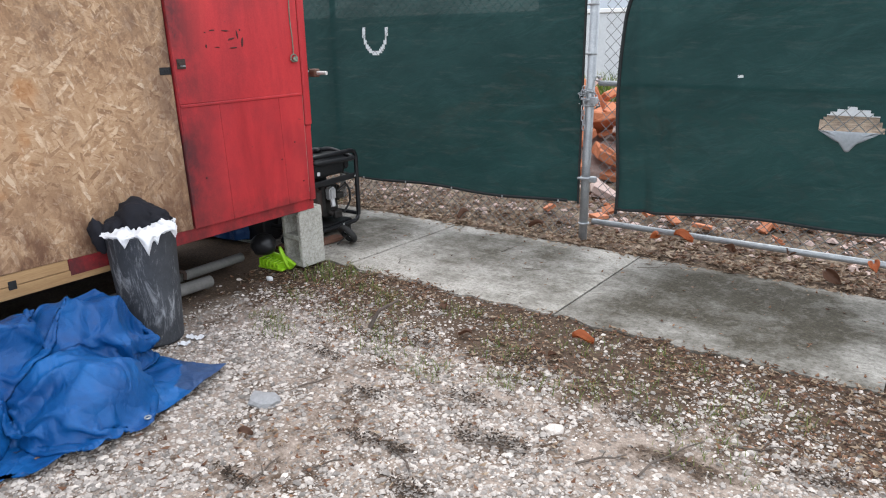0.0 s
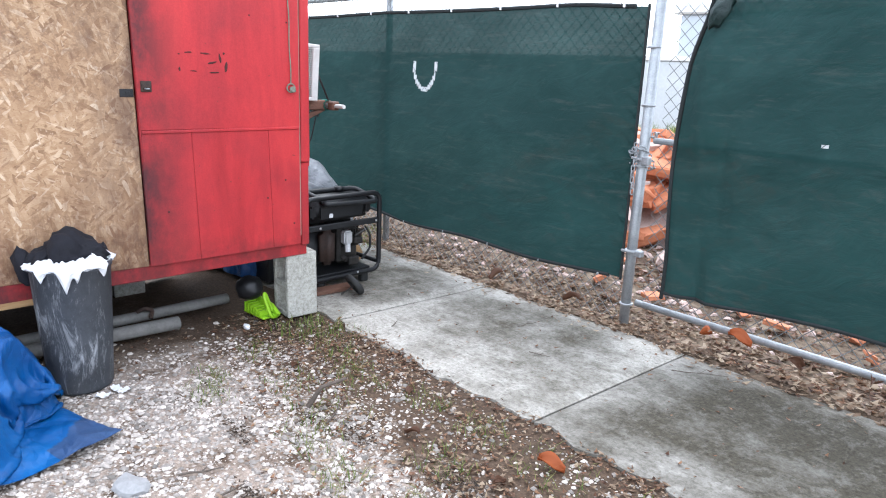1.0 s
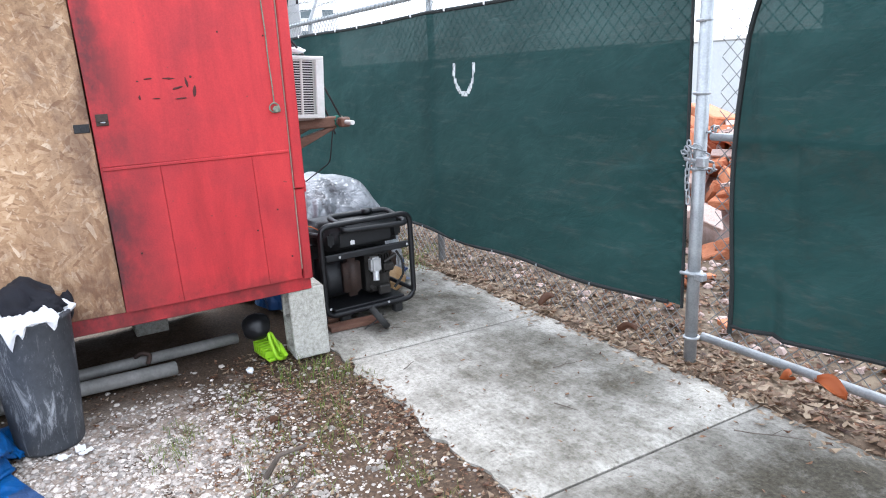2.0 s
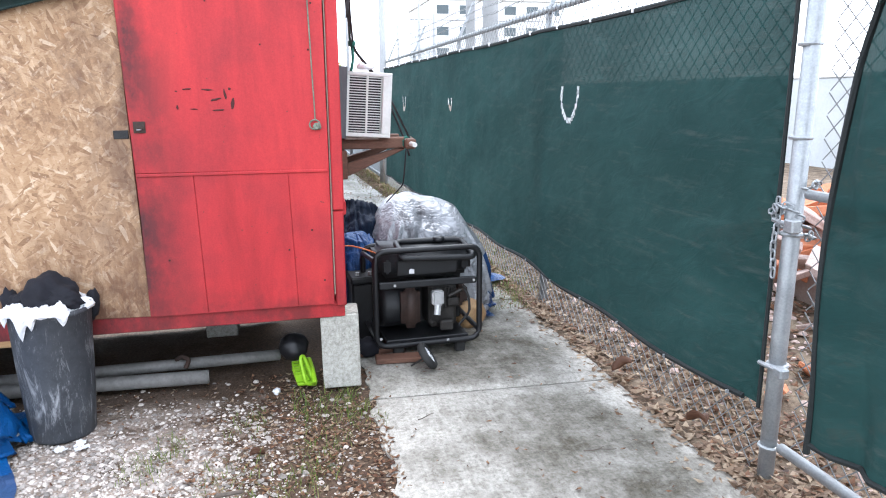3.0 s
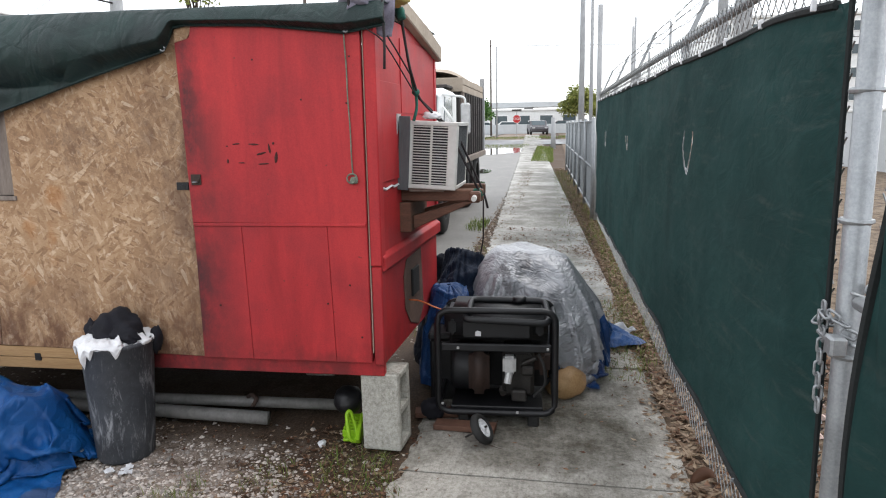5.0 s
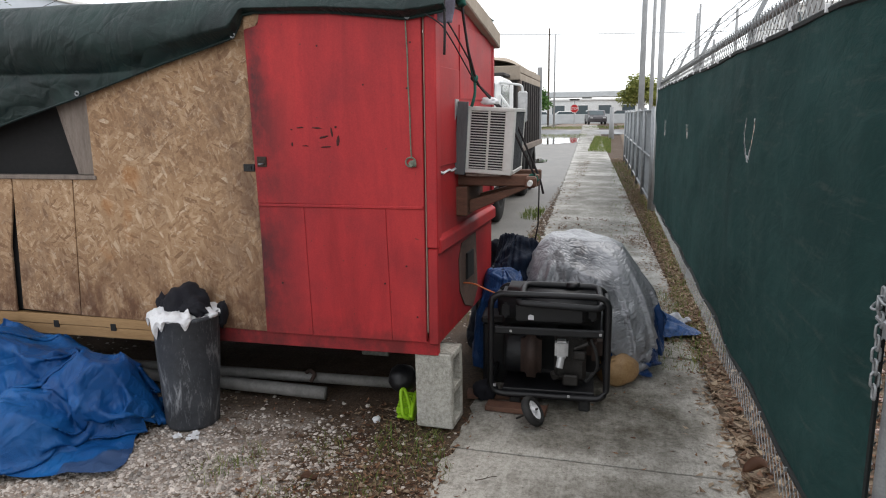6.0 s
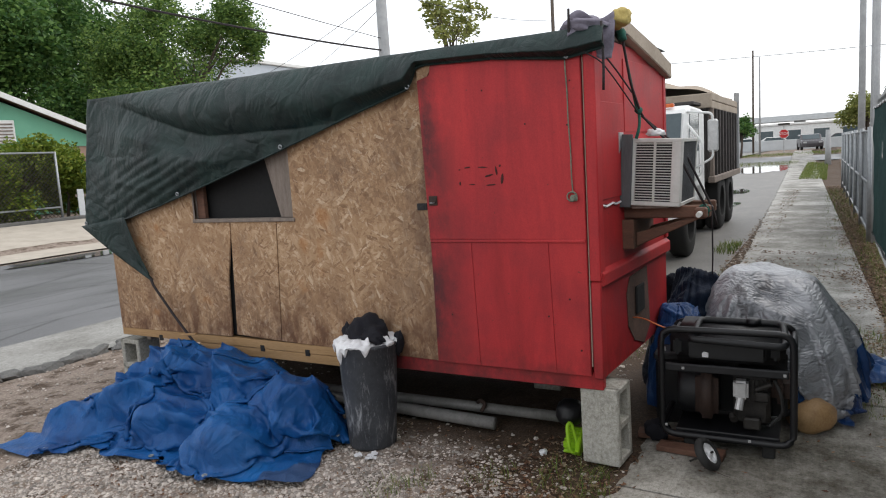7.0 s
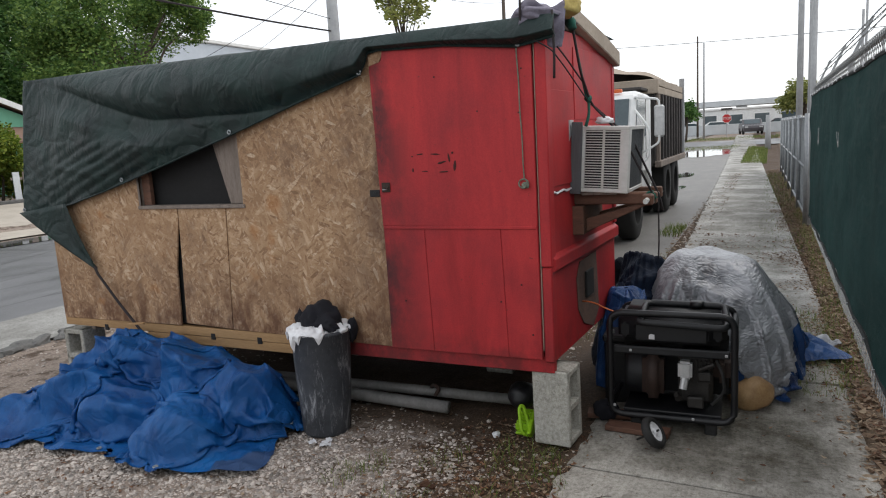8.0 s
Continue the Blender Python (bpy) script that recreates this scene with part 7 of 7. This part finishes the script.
def car(x, y, rz, label, mat):
    c = thing("car", label, "car", pose(x, y, rise(x, y), 0, 0, rz), "parked cars")
    prof = [(-2.2, 0.25), (2.2, 0.25), (2.25, 0.62), (2.1, 0.82), (1.15, 0.93), (0.55, 1.40), (-1.1, 1.43), (-1.75, 1.0), (-2.15, 0.95), (-2.25, 0.6)]
    part("body", prism(prof, "y", -0.86, 0.86, 0.06), mat, c, smooth=False)
    part("windscreen", prism([(1.08, 0.97), (0.60, 1.34), (0.63, 1.37), (1.13, 0.97)], "y", -0.68, 0.68, 0.0), M_GLASS, c)
    part("rear_window", prism([(-1.70, 1.03), (-1.16, 1.37), (-1.20, 1.39), (-1.76, 1.03)], "y", -0.68, 0.68, 0.0), M_GLASS, c)
    for s in (-1, 1):
        part("side_window", prism([(-1.4, 1.0), (0.95, 1.0), (0.5, 1.34), (-1.05, 1.36)], "y", s * 0.86, s * 0.875, 0.0), M_GLASS, c)
        part("tail_light", box(-2.27, -2.2, s * 0.62 - 0.14, s * 0.62 + 0.14, 0.72, 0.86, 0.01), M_STOPRED, c)
        part("headlight", box(2.14, 2.24, s * 0.62 - 0.14, s * 0.62 + 0.14, 0.62, 0.74, 0.01), M_ALU, c)
        for xx in (-1.35, 1.35):
            w = part("wheel", lathe([(0.001, -0.1), (0.2, -0.1), (0.31, -0.09), (0.33, 0), (0.31, 0.09), (0.2, 0.1), (0.001, 0.1)], 18), M_TYRE, c, smooth=True)
            w.matrix_basis = pose(xx, s * 0.80, 0.32, 90, 0, 0)
    return c


car(-73.0, 2.1, 8, "dark grey saloon car parked on the far verge", M_CAR)
for k, y in enumerate((-8.5, -4.6, -1.5)):
    car(-85 - k, y, 95, "white car parked behind the far wall", M_WHITE)
car(-86, 5.5, 80, "dark grey car parked behind the far wall", M_CAR)

# ---------------------------------------------------------------- dump truck
truck = thing("dump_truck", "white cab dump truck with tall dark stake bed", "truck", pose(0, 0, -0.03))
part("cab", prism([(-9.4, 0.55), (-11.35, 0.55), (-11.35, 2.10), (-10.2, 2.12), (-9.98, 2.04), (-9.78, 1.46), (-8.0, 1.36), (-7.9, 0.55)], "y", 0.22, 2.14, 0.05), M_WHITE, truck, "white cab and bonnet")
part("windscreen", prism([(-9.80, 1.50), (-9.97, 2.00), (-9.945, 2.005), (-9.77, 1.50)], "y", 0.30, 2.06, 0.0), M_GLASS, truck)
part("side_window", prism([(-9.95, 1.50), (-10.75, 1.48), (-10.75, 1.98), (-10.08, 1.99)], "y", 2.138, 2.15, 0.0), M_GLASS, truck)
part("door_seam", box(-10.82, -10.805, 2.135, 2.146, 0.8, 2.04, 0), M_TRUCKBED, truck)
part("door_seam", box(-9.92, -9.905, 2.135, 2.146, 0.8, 1.46, 0), M_TRUCKBED, truck)
part("marker_lamp", box(-10.12, -10.04, 1.78, 1.94, 2.10, 2.15, 0.01), M_ORANGE, truck, "orange roof marker lamp")
part("fender", prism([(-9.5, 0.75), (-9.65, 1.0), (-10.0, 1.12), (-10.6, 1.12), (-10.95, 0.95), (-11.0, 0.75), (-10.85, 0.75), (-10.6, 0.98), (-10.0, 0.98), (-9.7, 0.75)], "y", 1.80, 2.20, 0.02), M_WHITE, truck, "white wheel arch")
mir = part("mirror", box(-10.18, -10.12, 2.36, 2.50, 1.46, 1.90, 0.025), M_ALU, truck, "large steel wing mirror")
part("mirror_glass", box(-10.118, -10.112, 2.375, 2.485, 1.485, 1.875, 0), M_ALU, mir)
part("mirror_arm", tube(rounded([(-10.0, 2.12, 2.02), (-10.13, 2.43, 1.98), (-10.13, 2.43, 1.38), (-9.95, 2.12, 1.2)], 0.06), 0.016, 8), M_WHITE, mir, "white tube arm", smooth=True)
part("grab_rail", tube(rounded([(-9.92, 2.14, 1.85), (-9.95, 2.32, 1.6), (-9.95, 2.32, 1.2), (-9.92, 2.14, 1.0)], 0.08), 0.016, 8), M_WHITE, truck, smooth=True)
part("air_stack", tube([(-11.6, 1.85, 0.6), (-11.6, 1.85, 2.15)], 0.08, 12), M_TRUCKBED, truck, smooth=True)
bed = part("bed_box", joined(box(-16.0, -12.35, 2.02, 2.06, 0.98, 2.22, 0.01), box(-16.0, -12.35, -0.36, -0.32, 0.98, 2.22, 0.01), box(-12.41, -12.35, -0.32, 2.02, 0.98, 2.22, 0.01), box(-16.0, -15.94, -0.32, 2.02, 0.98, 2.22, 0.01), box(-16.0, -12.35, -0.32, 2.02, 0.94, 1.0, 0.01)), M_TRUCKBED, truck, "dark worn steel bed")
for k in range(10):
    x = -12.42 - k * 0.40
    part("stake", box(x - 0.05, x + 0.03, 2.06, 2.13, 1.02, 2.16, 0.01), M_TRUCKBED if k % 9 else M_GREYWOOD, bed, "upright stake")
part("bed_rail", box(-16.05, -12.30, 2.05, 2.16, 0.92, 1.03, 0.012), M_GREYWOOD, bed)
for z in (2.16, 2.29):
    part("side_board", box(-16.05, -12.30, 2.05, 2.11, z, z + 0.12, 0.008), M_TANCLOTH, bed, "tan wooden top board")
part("head_board", box(-12.37, -12.29, -0.36, 2.12, 2.16, 2.40, 0.01), M_TANCLOTH, bed)
part("cab_guard", box(-12.35, -11.6, -0.2, 1.95, 2.20, 2.25, 0.01), M_TRUCKBED, bed)
part("bed_post", box(-16.05, -15.95, 2.04, 2.14, 1.0, 2.60, 0.01), M_POLE, bed)
load = sheet(40, 24, lambda u, v: (-12.35 - 3.6 * u, -0.35 + 2.45 * v, 2.38 + 0.36 * math.sin(math.pi * v) ** 0.8 * (0.55 + 0.45 * math.sin(math.pi * min(1, u * 1.25))) + 0.10 * wob(u * 6, v * 4, 2)))
part("load_cover", load, M_TANCLOTH, truck, "sagging tan canvas over the load", smooth=True)


def truck_wheel(x, y, r, parent):
    w = part("wheel", lathe([(r * 0.55, -0.13), (r * 0.92, -0.13), (r, -0.09), (r, 0.09), (r * 0.92, 0.13), (r * 0.55, 0.13), (r * 0.55, -0.13)], 28, False), M_TYRE, parent, "black tyre", smooth=True)
    w.matrix_basis = pose(x, y, r, 90, 0, 0)
    rim = part("rim", lathe([(r * 0.56, -0.10), (r * 0.56, 0.10), (r * 0.45, 0.06), (r * 0.2, 0.05), (r * 0.18, 0.12), (0.001, 0.12)], 20, False), M_ALU, w, "dusty steel rim", smooth=True)
    return w


for x, y, r in ((-10.25, 1.98, 0.47), (-10.25, 0.3, 0.47), (-13.75, 1.95, 0.52), (-13.75, 1.64, 0.52), (-14.95, 1.95, 0.52), (-14.95, 1.64, 0.52), (-13.75, -0.1, 0.52), (-14.95, -0.1, 0.52)):
    truck_wheel(x, y, r, truck)
part("chassis", joined(box(-16, -8.2, 0.45, 0.6, 0.55, 0.75, 0.01), box(-16, -8.2, 1.25, 1.4, 0.55, 0.75, 0.01), tube([(-10.25, 0.3, 0.47), (-10.25, 1.9, 0.47)], 0.06, 8), tube([(-13.75, 0, 0.5), (-13.75, 1.9, 0.5)], 0.07, 8), tube([(-14.95, 0, 0.5), (-14.95, 1.9, 0.5)], 0.07, 8)), M_TRUCKBED, truck)
part("fuel_tank", tube([(-11.4, 1.75, 0.62), (-12.6, 1.75, 0.62)], 0.24, 16), M_TRUCKBED, truck, smooth=True)
part("mudflap", box(-13.05, -13.03, 1.7, 2.1, 0.3, 0.95, 0.004), M_TYRE, truck)


# ---------------------------------------------------------------- gravel, leaves, grass and litter
def stone_faces(rnd, x, y, z, s):
    """A chip with six uneven corners."""
    a = rnd.uniform(0, math.tau)
    e = [Vector((math.cos(a), math.sin(a), 0)), Vector((-math.sin(a), math.cos(a), 0)), Vector((0, 0, 1))]
    sc = (s * rnd.uniform(0.7, 1.4), s * rnd.uniform(0.6, 1.1), s * rnd.uniform(0.35, 0.75))
    c = Vector((x, y, z + sc[2] * 0.25))
    ring = [c + e[0] * (sc[0] * math.cos(t + rnd.uniform(-0.3, 0.3))) + e[1] * (sc[1] * math.sin(t)) + e[2] * (sc[2] * rnd.uniform(-0.25, 0.25)) for t in (0, 1.05, 2.09, 3.14, 4.19, 5.24)]
    tp = [c + e[0] * (sc[0] * 0.55 * math.cos(t)) + e[1] * (sc[1] * 0.55 * math.sin(t)) + e[2] * (sc[2] * rnd.uniform(0.7, 1.0)) for t in (0.5, 2.6, 4.7)]
    low = [c + e[0] * (sc[0] * 0.6 * math.cos(t)) + e[1] * (sc[1] * 0.6 * math.sin(t)) - e[2] * sc[2] for t in (0.5, 2.6, 4.7)]
    r = ring
    return tp, r, low


def gravel(name, label, count, x0, x1, y0, y1, smin, smax, seed, keep, mat):
    rnd = random.Random(seed)
    verts, faces = [], []
    made = 0
    while made < count:
        x, y = rnd.uniform(x0, x1), rnd.uniform(y0, y1)
        if rnd.random() > keep(x, y):
            made += 0.2
            continue
        made += 1
        s = smin + (smax - smin) * rnd.random() ** 2.6
        tp, r, low = stone_faces(rnd, x, y, lot_height(x, y), s)
        b = len(verts)
        verts += [tuple(v) for v in tp + r]
        faces += [(b, b + 1, b + 2), (b, b + 3, b + 4), (b, b + 4, b + 5), (b, b + 5, b + 1), (b + 1, b + 5, b + 6), (b + 1, b + 6, b + 7), (b + 1, b + 7, b + 2), (b + 2, b + 7, b + 8), (b + 2, b + 8, b + 3), (b + 2, b + 3, b)]
    me = bpy.data.meshes.new(name)
    me.from_pydata(verts, [], faces)
    me.materials.append(mat)
    return tagged(new(name, me), label, "gravel", kind="stuff")


def gravel_keep(x, y):
    n = wob(x, y, 2, 1.1) + 0.6 * wob(x, y, 5, 3.2)
    k = 0.80 + 0.9 * n
    k *= 1 - 0.82 * ease((y - 2.15 - 0.5 * wob(x, y, 7, 1.6)) / 0.5)
    k *= 1 - 0.9 * ease((-3.05 - x) / 0.25)
    return min(1, max(0.04, k))


gravel("gravel", "pale limestone gravel spread over the lot", 30000, -3.5, 0.3, -0.1, 2.98, 0.005, 0.0165, 11, gravel_keep, M_STONE)
gravel("fine_gravel", "fine pale gravel grit over the lot", 54000, -3.3, 0.3, -0.2, 2.9, 0.003, 0.009, 12, gravel_keep, M_STONE)
gravel("lot_gravel", "sparse pale gravel on the sandy verge", 2600, -5.0, -1.0, -2.0, 0.6, 0.004, 0.016, 13, lambda x, y: 0.45 + 0.6 * wob(x, y, 2, 1.4), M_STONE)
gravel("apron_gravel", "loose grit along the pavement edge", 3000, -16, -4.5, 2.2, 2.98, 0.005, 0.025, 14, lambda x, y: 0.6, M_STONE)
gravel("yard_gravel", "stones scattered behind the fence", 2500, -4.5, 1.5, 4.6, 7.5, 0.008, 0.045, 15, lambda x, y: 0.7, M_PINKRUB)
rnd = random.Random(17)
kerb_kinds = [mesh_of(blob(0.13, 0.08, 0.05, 100 + k, 0.4, 1.8, 2), "kerb_chunk", M_CURB) for k in range(4)]
kerb = thing("broken_kerb", "crumbled dark asphalt edge along the street", "kerb", kind="structure")
for k in range(60):
    x = -1.0 - k * 0.16
    o = new("kerb_chunk", kerb_kinds[k % 4])
    o.parent = kerb
    o.matrix_basis = pose(x + rnd.uniform(-0.04, 0.04), -2.04 + rnd.uniform(-0.07, 0.07), -0.02, rnd.uniform(-12, 12), rnd.uniform(-12, 12), rnd.uniform(-25, 25))


def leaf_litter(name, label, count, x0, x1, y0, y1, smin, smax, seed, mat, keep=None, lift=0.004, ground_z=None):
    rnd = random.Random(seed)
    faces = []
    for _ in range(count):
        x, y = rnd.uniform(x0, x1), rnd.uniform(y0, y1)
        if keep and rnd.random() > keep(x, y):
            continue
        g = (ground_z or lot_height)(x, y)
        s, a = rnd.uniform(smin, smax), rnd.uniform(0, math.tau)
        w = s * rnd.uniform(0.25, 0.5)
        c, d = math.cos(a), math.sin(a)
        z = g + lift + rnd.uniform(0, 0.012)
        cur, tl = rnd.uniform(-0.1, 0.35) * s, rnd.uniform(-0.25, 0.25) * s
        P = lambda l, q, h: (x + c * l * s - d * q * w, y + d * l * s + c * q * w, z + h)
        faces += [(P(-0.5, 0, cur), P(-0.15, 0.5, cur * 0.3 + tl * 0.4), P(0, 0, 0), P(-0.15, -0.5, cur * 0.2 - tl * 0.2)), (P(-0.15, 0.5, cur * 0.3 + tl * 0.4), P(0.5, 0, cur), P(-0.15, -0.5, cur * 0.2 - tl * 0.2), P(0, 0, 0))]
    return tagged(quads(name, faces, mat), label, "leaf litter", kind="stuff")


def litter_keep(x, y):
    return min(1, max(0.03, ease((y - 2.0 - 0.5 * wob(x, y, 7, 1.6)) / 0.5) * (0.62 + 1.0 * wob(x, y, 1, 2.2)) + 0.10 + 0.25 * wob(x, y, 8, 1.5)))


def walk_z(x, y):
    return -0.019 * (y - 3.0) + 0.001


leaf_litter("leaf_litter", "dead brown leaves strewn over the soil beside the pavement", 14000, -3.5, 0.4, 0.4, 3.02, 0.012, 0.042, 21, M_LEAF_DRY, litter_keep)
leaf_litter("needle_litter", "pale dry straw and needles over the soil", 10000, -3.5, 0.4, 1.2, 3.03, 0.012, 0.045, 22, M_STRAW, litter_keep)
leaf_litter("fence_litter", "dry leaves and straw along the fence foot", 7000, -12, 1.2, 4.30, 5.4, 0.02, 0.075, 23, M_LEAF_DRY)
leaf_litter("fence_straw", "pale straw along the fence foot", 9000, -14, 1.2, 4.22, 4.75, 0.03, 0.09, 24, M_STRAW)
leaf_litter("pavement_litter", "few dry leaf scraps on the pavement", 420, -9, 0.5, 3.05, 4.3, 0.012, 0.04, 25, M_LEAF_DRY, None, 0.002, walk_z)
leaf_litter("pavement_straw", "straw scraps swept along the pavement edge", 2600, -22, 0.5, 4.02, 4.30, 0.02, 0.06, 26, M_STRAW, lambda x, y: ease((y - 4.0) / 0.3), 0.002, walk_z)
leaf_litter("shoulder_litter", "straw and leaves beside the far pavement", 3000, -24, -5.5, 2.5, 3.05, 0.02, 0.07, 27, M_STRAW)
leaf_litter("far_fence_litter", "dry leaves and straw heaped along the slatted fence", 5500, -26, -9, 3.55, 4.35, 0.03, 0.10, 29, M_STRAW, lambda x, y: ease((y - 3.95 + 0.03 * max(0, -x - 8)) / 0.5))
grass_patch("far_fence_grass", "green weeds along the slatted fence", -24, -9, 3.7, 4.3, 1800, 0.10, 234, bend=1.0)
leaf_litter("path_straw", "straw spread unevenly over the pavement's fence side", 9000, -15, -4.8, 3.35, 4.32, 0.015, 0.05, 36, M_STRAW, lambda x, y: ease((y - 3.95 - 0.55 * wob(x, y, 3, 1.3)) / 0.25), 0.002, walk_z)
leaf_litter("path_leaves", "brown leaf scraps spread over the pavement's fence side", 7000, -15, -4.2, 3.35, 4.32, 0.012, 0.04, 37, M_LEAF_DRY, lambda x, y: ease((y - 3.98 - 0.55 * wob(x, y, 3, 1.3)) / 0.25), 0.002, walk_z)
leaf_litter("drift_litter", "leaves and dirt drifted across the far pavement", 2200, -10.6, -8.0, 3.0, 4.3, 0.015, 0.05, 35, M_LEAF_DRY, lambda x, y: 0.25 + 1.4 * wob(x, y * 0.4, 3, 3.0), 0.002, walk_z)
leaf_litter("yard_litter", "dead leaves covering the yard soil", 5000, -6, 2.5, 5.2, 9.0, 0.04, 0.13, 28, M_LEAF_DRY)

# dark clumps of bark, rotten leaves and broken twigs on the gravel
CLUMPS = ((-1.77, 1.79, 0.16, 0.05), (-1.55, 1.51, 0.13, 0.06), (-1.40, 1.53, 0.12, 0.05), (-1.74, 1.08, 0.14, 0.04), (-1.22, 1.37, 0.14, 0.06), (-1.38, 1.99, 0.16, 0.07), (-1.22, 1.75, 0.10, 0.08), (-1.07, 1.80, 0.15, 0.06), (-0.50, 2.03, 0.24, 0.05), (-1.34, 2.40, 0.14, 0.08), (-1.88, 2.32, 0.12, 0.07), (-0.10, 2.20, 0.16, 0.06), (-0.75, 2.25, 0.2, 0.1), (-2.2, 1.95, 0.14, 0.06), (-0.85, 1.45, 0.15, 0.06))
for k, (cx, cy, a, b) in enumerate(CLUMPS):
    leaf_litter("bark_clump", "dark clump of bark and rotten leaves on the gravel", 420, cx - a, cx + a, cy - b, cy + b, 0.006, 0.028, 400 + k, M_ROT, lambda x, y: max(0.0, 1 - math.hypot((x - cx) / a, (y - cy) / b)), 0.010)


def big_leaf(x, y, z, s, rz, tilt, label, mat=M_LEAF_RED):
    bm = thick(sheet(8, 6, lambda u, v: (s * (u - 0.5), s * 0.62 * (v - 0.5) * math.sin(math.pi * (0.08 + 0.84 * u)), 0.25 * s * (2 * v - 1) ** 2 + 0.12 * s * math.sin(u * 5))), 0.001)
    solo("fallen_leaf", bm, mat, label, "leaf", "large fallen leaves", smooth=True, at=pose(x, y, z, tilt, tilt * 0.4, rz))


for k, (x, y, s, rz) in enumerate(((-1.225, 2.76, 0.11, 20), (-1.27, 2.52, 0.06, 80), (-2.6, 2.45, 0.07, 120), (-1.75, 2.5, 0.07, 200), (-2.05, 2.74, 0.06, 300), (-1.95, 1.28, 0.06, 33), (-0.9, 1.35, 0.07, 140))):
    big_leaf(x, y, lot_height(x, y) + 0.018, s, rz, 12, "curled brown fallen leaf on the soil" if k else "curled bright orange fallen leaf on the soil", M_LEAF_DRY if k else M_LEAF_RED)
for k, (x, z, s) in enumerate(((-1.25, 0.12, 0.13), (-0.95, 0.10, 0.10), (-0.6, 0.13, 0.10), (-1.45, 0.10, 0.09), (-2.35, 0.05, 0.12), (-3.0, 0.05, 0.11), (-0.15, 0.12, 0.10), (-0.35, 0.03, 0.12))):
    big_leaf(x, FY - 0.05 - 0.02 * (k % 3), z, s, k * 47, 62 if k % 2 else 20, "large dry leaf caught at the fence foot", M_LEAF_DRY if k % 3 else M_LEAF_RED)


def twig(x, y, l, rz, label="dark broken twig on the gravel", r=0.005, g=None):
    rnd = random.Random(int(x * 1000) + int(y * 777))
    pts = [(l * (t - 0.5), 0.04 * l * rnd.uniform(-1, 1), 0.008 + 0.01 * rnd.random()) for t in (0, 0.25, 0.5, 0.75, 1)]
    side = [pts[2], (pts[2][0] + 0.14 * l, 0.12 * l, 0.02)]
    z = (g or lot_height)(x, y)
    solo("twig", joined(tube(pts, r, 6, taper=0.5), tube(side, r * 0.6, 5, taper=0.5)), M_BARK, label, "twig", "twigs", at=pose(x, y, z, 0, 0, rz))


for x, y, l, rz in ((-1.70, 1.15, 0.20, 100), (-1.55, 1.30, 0.14, 60), (-2.02, 1.72, 0.16, 70), (-1.85, 1.75, 0.12, 100), (-0.55, 2.05, 0.36, 70), (-0.75, 1.9, 0.2, 50), (-2.1, 2.35, 0.20, 130), (-2.15, 2.25, 0.14, 100), (-0.3, 2.3, 0.2, 30), (-1.1, 1.75, 0.15, 10), (-1.35, 1.5, 0.18, 150)):
    twig(x, y, l, rz)
for x, y, l, rz in ((-1.95, 3.55, 0.12, 20), (-2.3, 3.85, 0.14, 80), (-3.3, 3.38, 0.14, 60), (-2.75, 3.2, 0.10, 120), (-1.3, 4.05, 0.28, 40)):
    twig(x, y, l, rz, "thin twig on the pavement", 0.003, walk_z)
solo("dark_stick", tube([(-2.20, 2.28, 0.0), (-2.17, 2.33, 0.09), (-2.11, 2.42, 0.13)], 0.013, 7, taper=0.5), M_BARK, "short dark stick standing out of the soil", "stick")

tufts = ((-3.0, 2.85, 0.14), (-2.85, 2.95, 0.12), (-2.45, 2.35, 0.16), (-2.15, 2.35, 0.18), (-2.0, 2.15, 0.16), (-1.7, 2.1, 0.12), (-2.9, 2.4, 0.14), (-1.05, 2.3, 0.16), (-0.75, 2.75, 0.15), (-1.35, 2.2, 0.1), (-0.55, 2.35, 0.18), (-0.45, 2.15, 0.2), (-2.6, 2.0, 0.12), (-1.95, 2.75, 0.12), (-2.75, 2.75, 0.16), (-2.5, 2.7, 0.15), (-2.3, 2.6, 0.14), (-1.6, 2.75, 0.14), (-1.2, 2.75, 0.2), (-0.9, 2.45, 0.16), (-1.5, 2.45, 0.14), (-0.3, 2.6, 0.2), (-2.75, 2.1, 0.12))
for k, (x, y, r) in enumerate(tufts):
    grass_patch("grass_tuft", "thin tuft of grass and weeds in the soil", x - r, x + r, y - r * 0.7, y + r * 0.7, 75, 0.05, 200 + k, bend=1.3)
grass_patch("block_weeds", "bright weeds at the foot of the block", -3.2, -2.9, 2.6, 2.95, 90, 0.075, 230, bend=1.2)
grass_patch("fence_grass", "patchy grass along the fence foot", -14, -4.6, 4.24, 4.62, 4200, 0.06, 231, bend=1.0)
grass_patch("pavement_edge_grass", "short green weeds growing over the pavement edge", -6.3, -4.3, 4.0, 4.3, 900, 0.05, 235, z=-0.022, bend=1.2)
grass_patch("apron_weeds", "weed clump at the pavement edge", -11.6, -10.4, 2.35, 2.65, 400, 0.13, 232, bend=0.8)
grass_patch("verge_weeds", "sparse weeds along the apron", -9, -5, 2.5, 2.95, 500, 0.07, 233, bend=1.0)
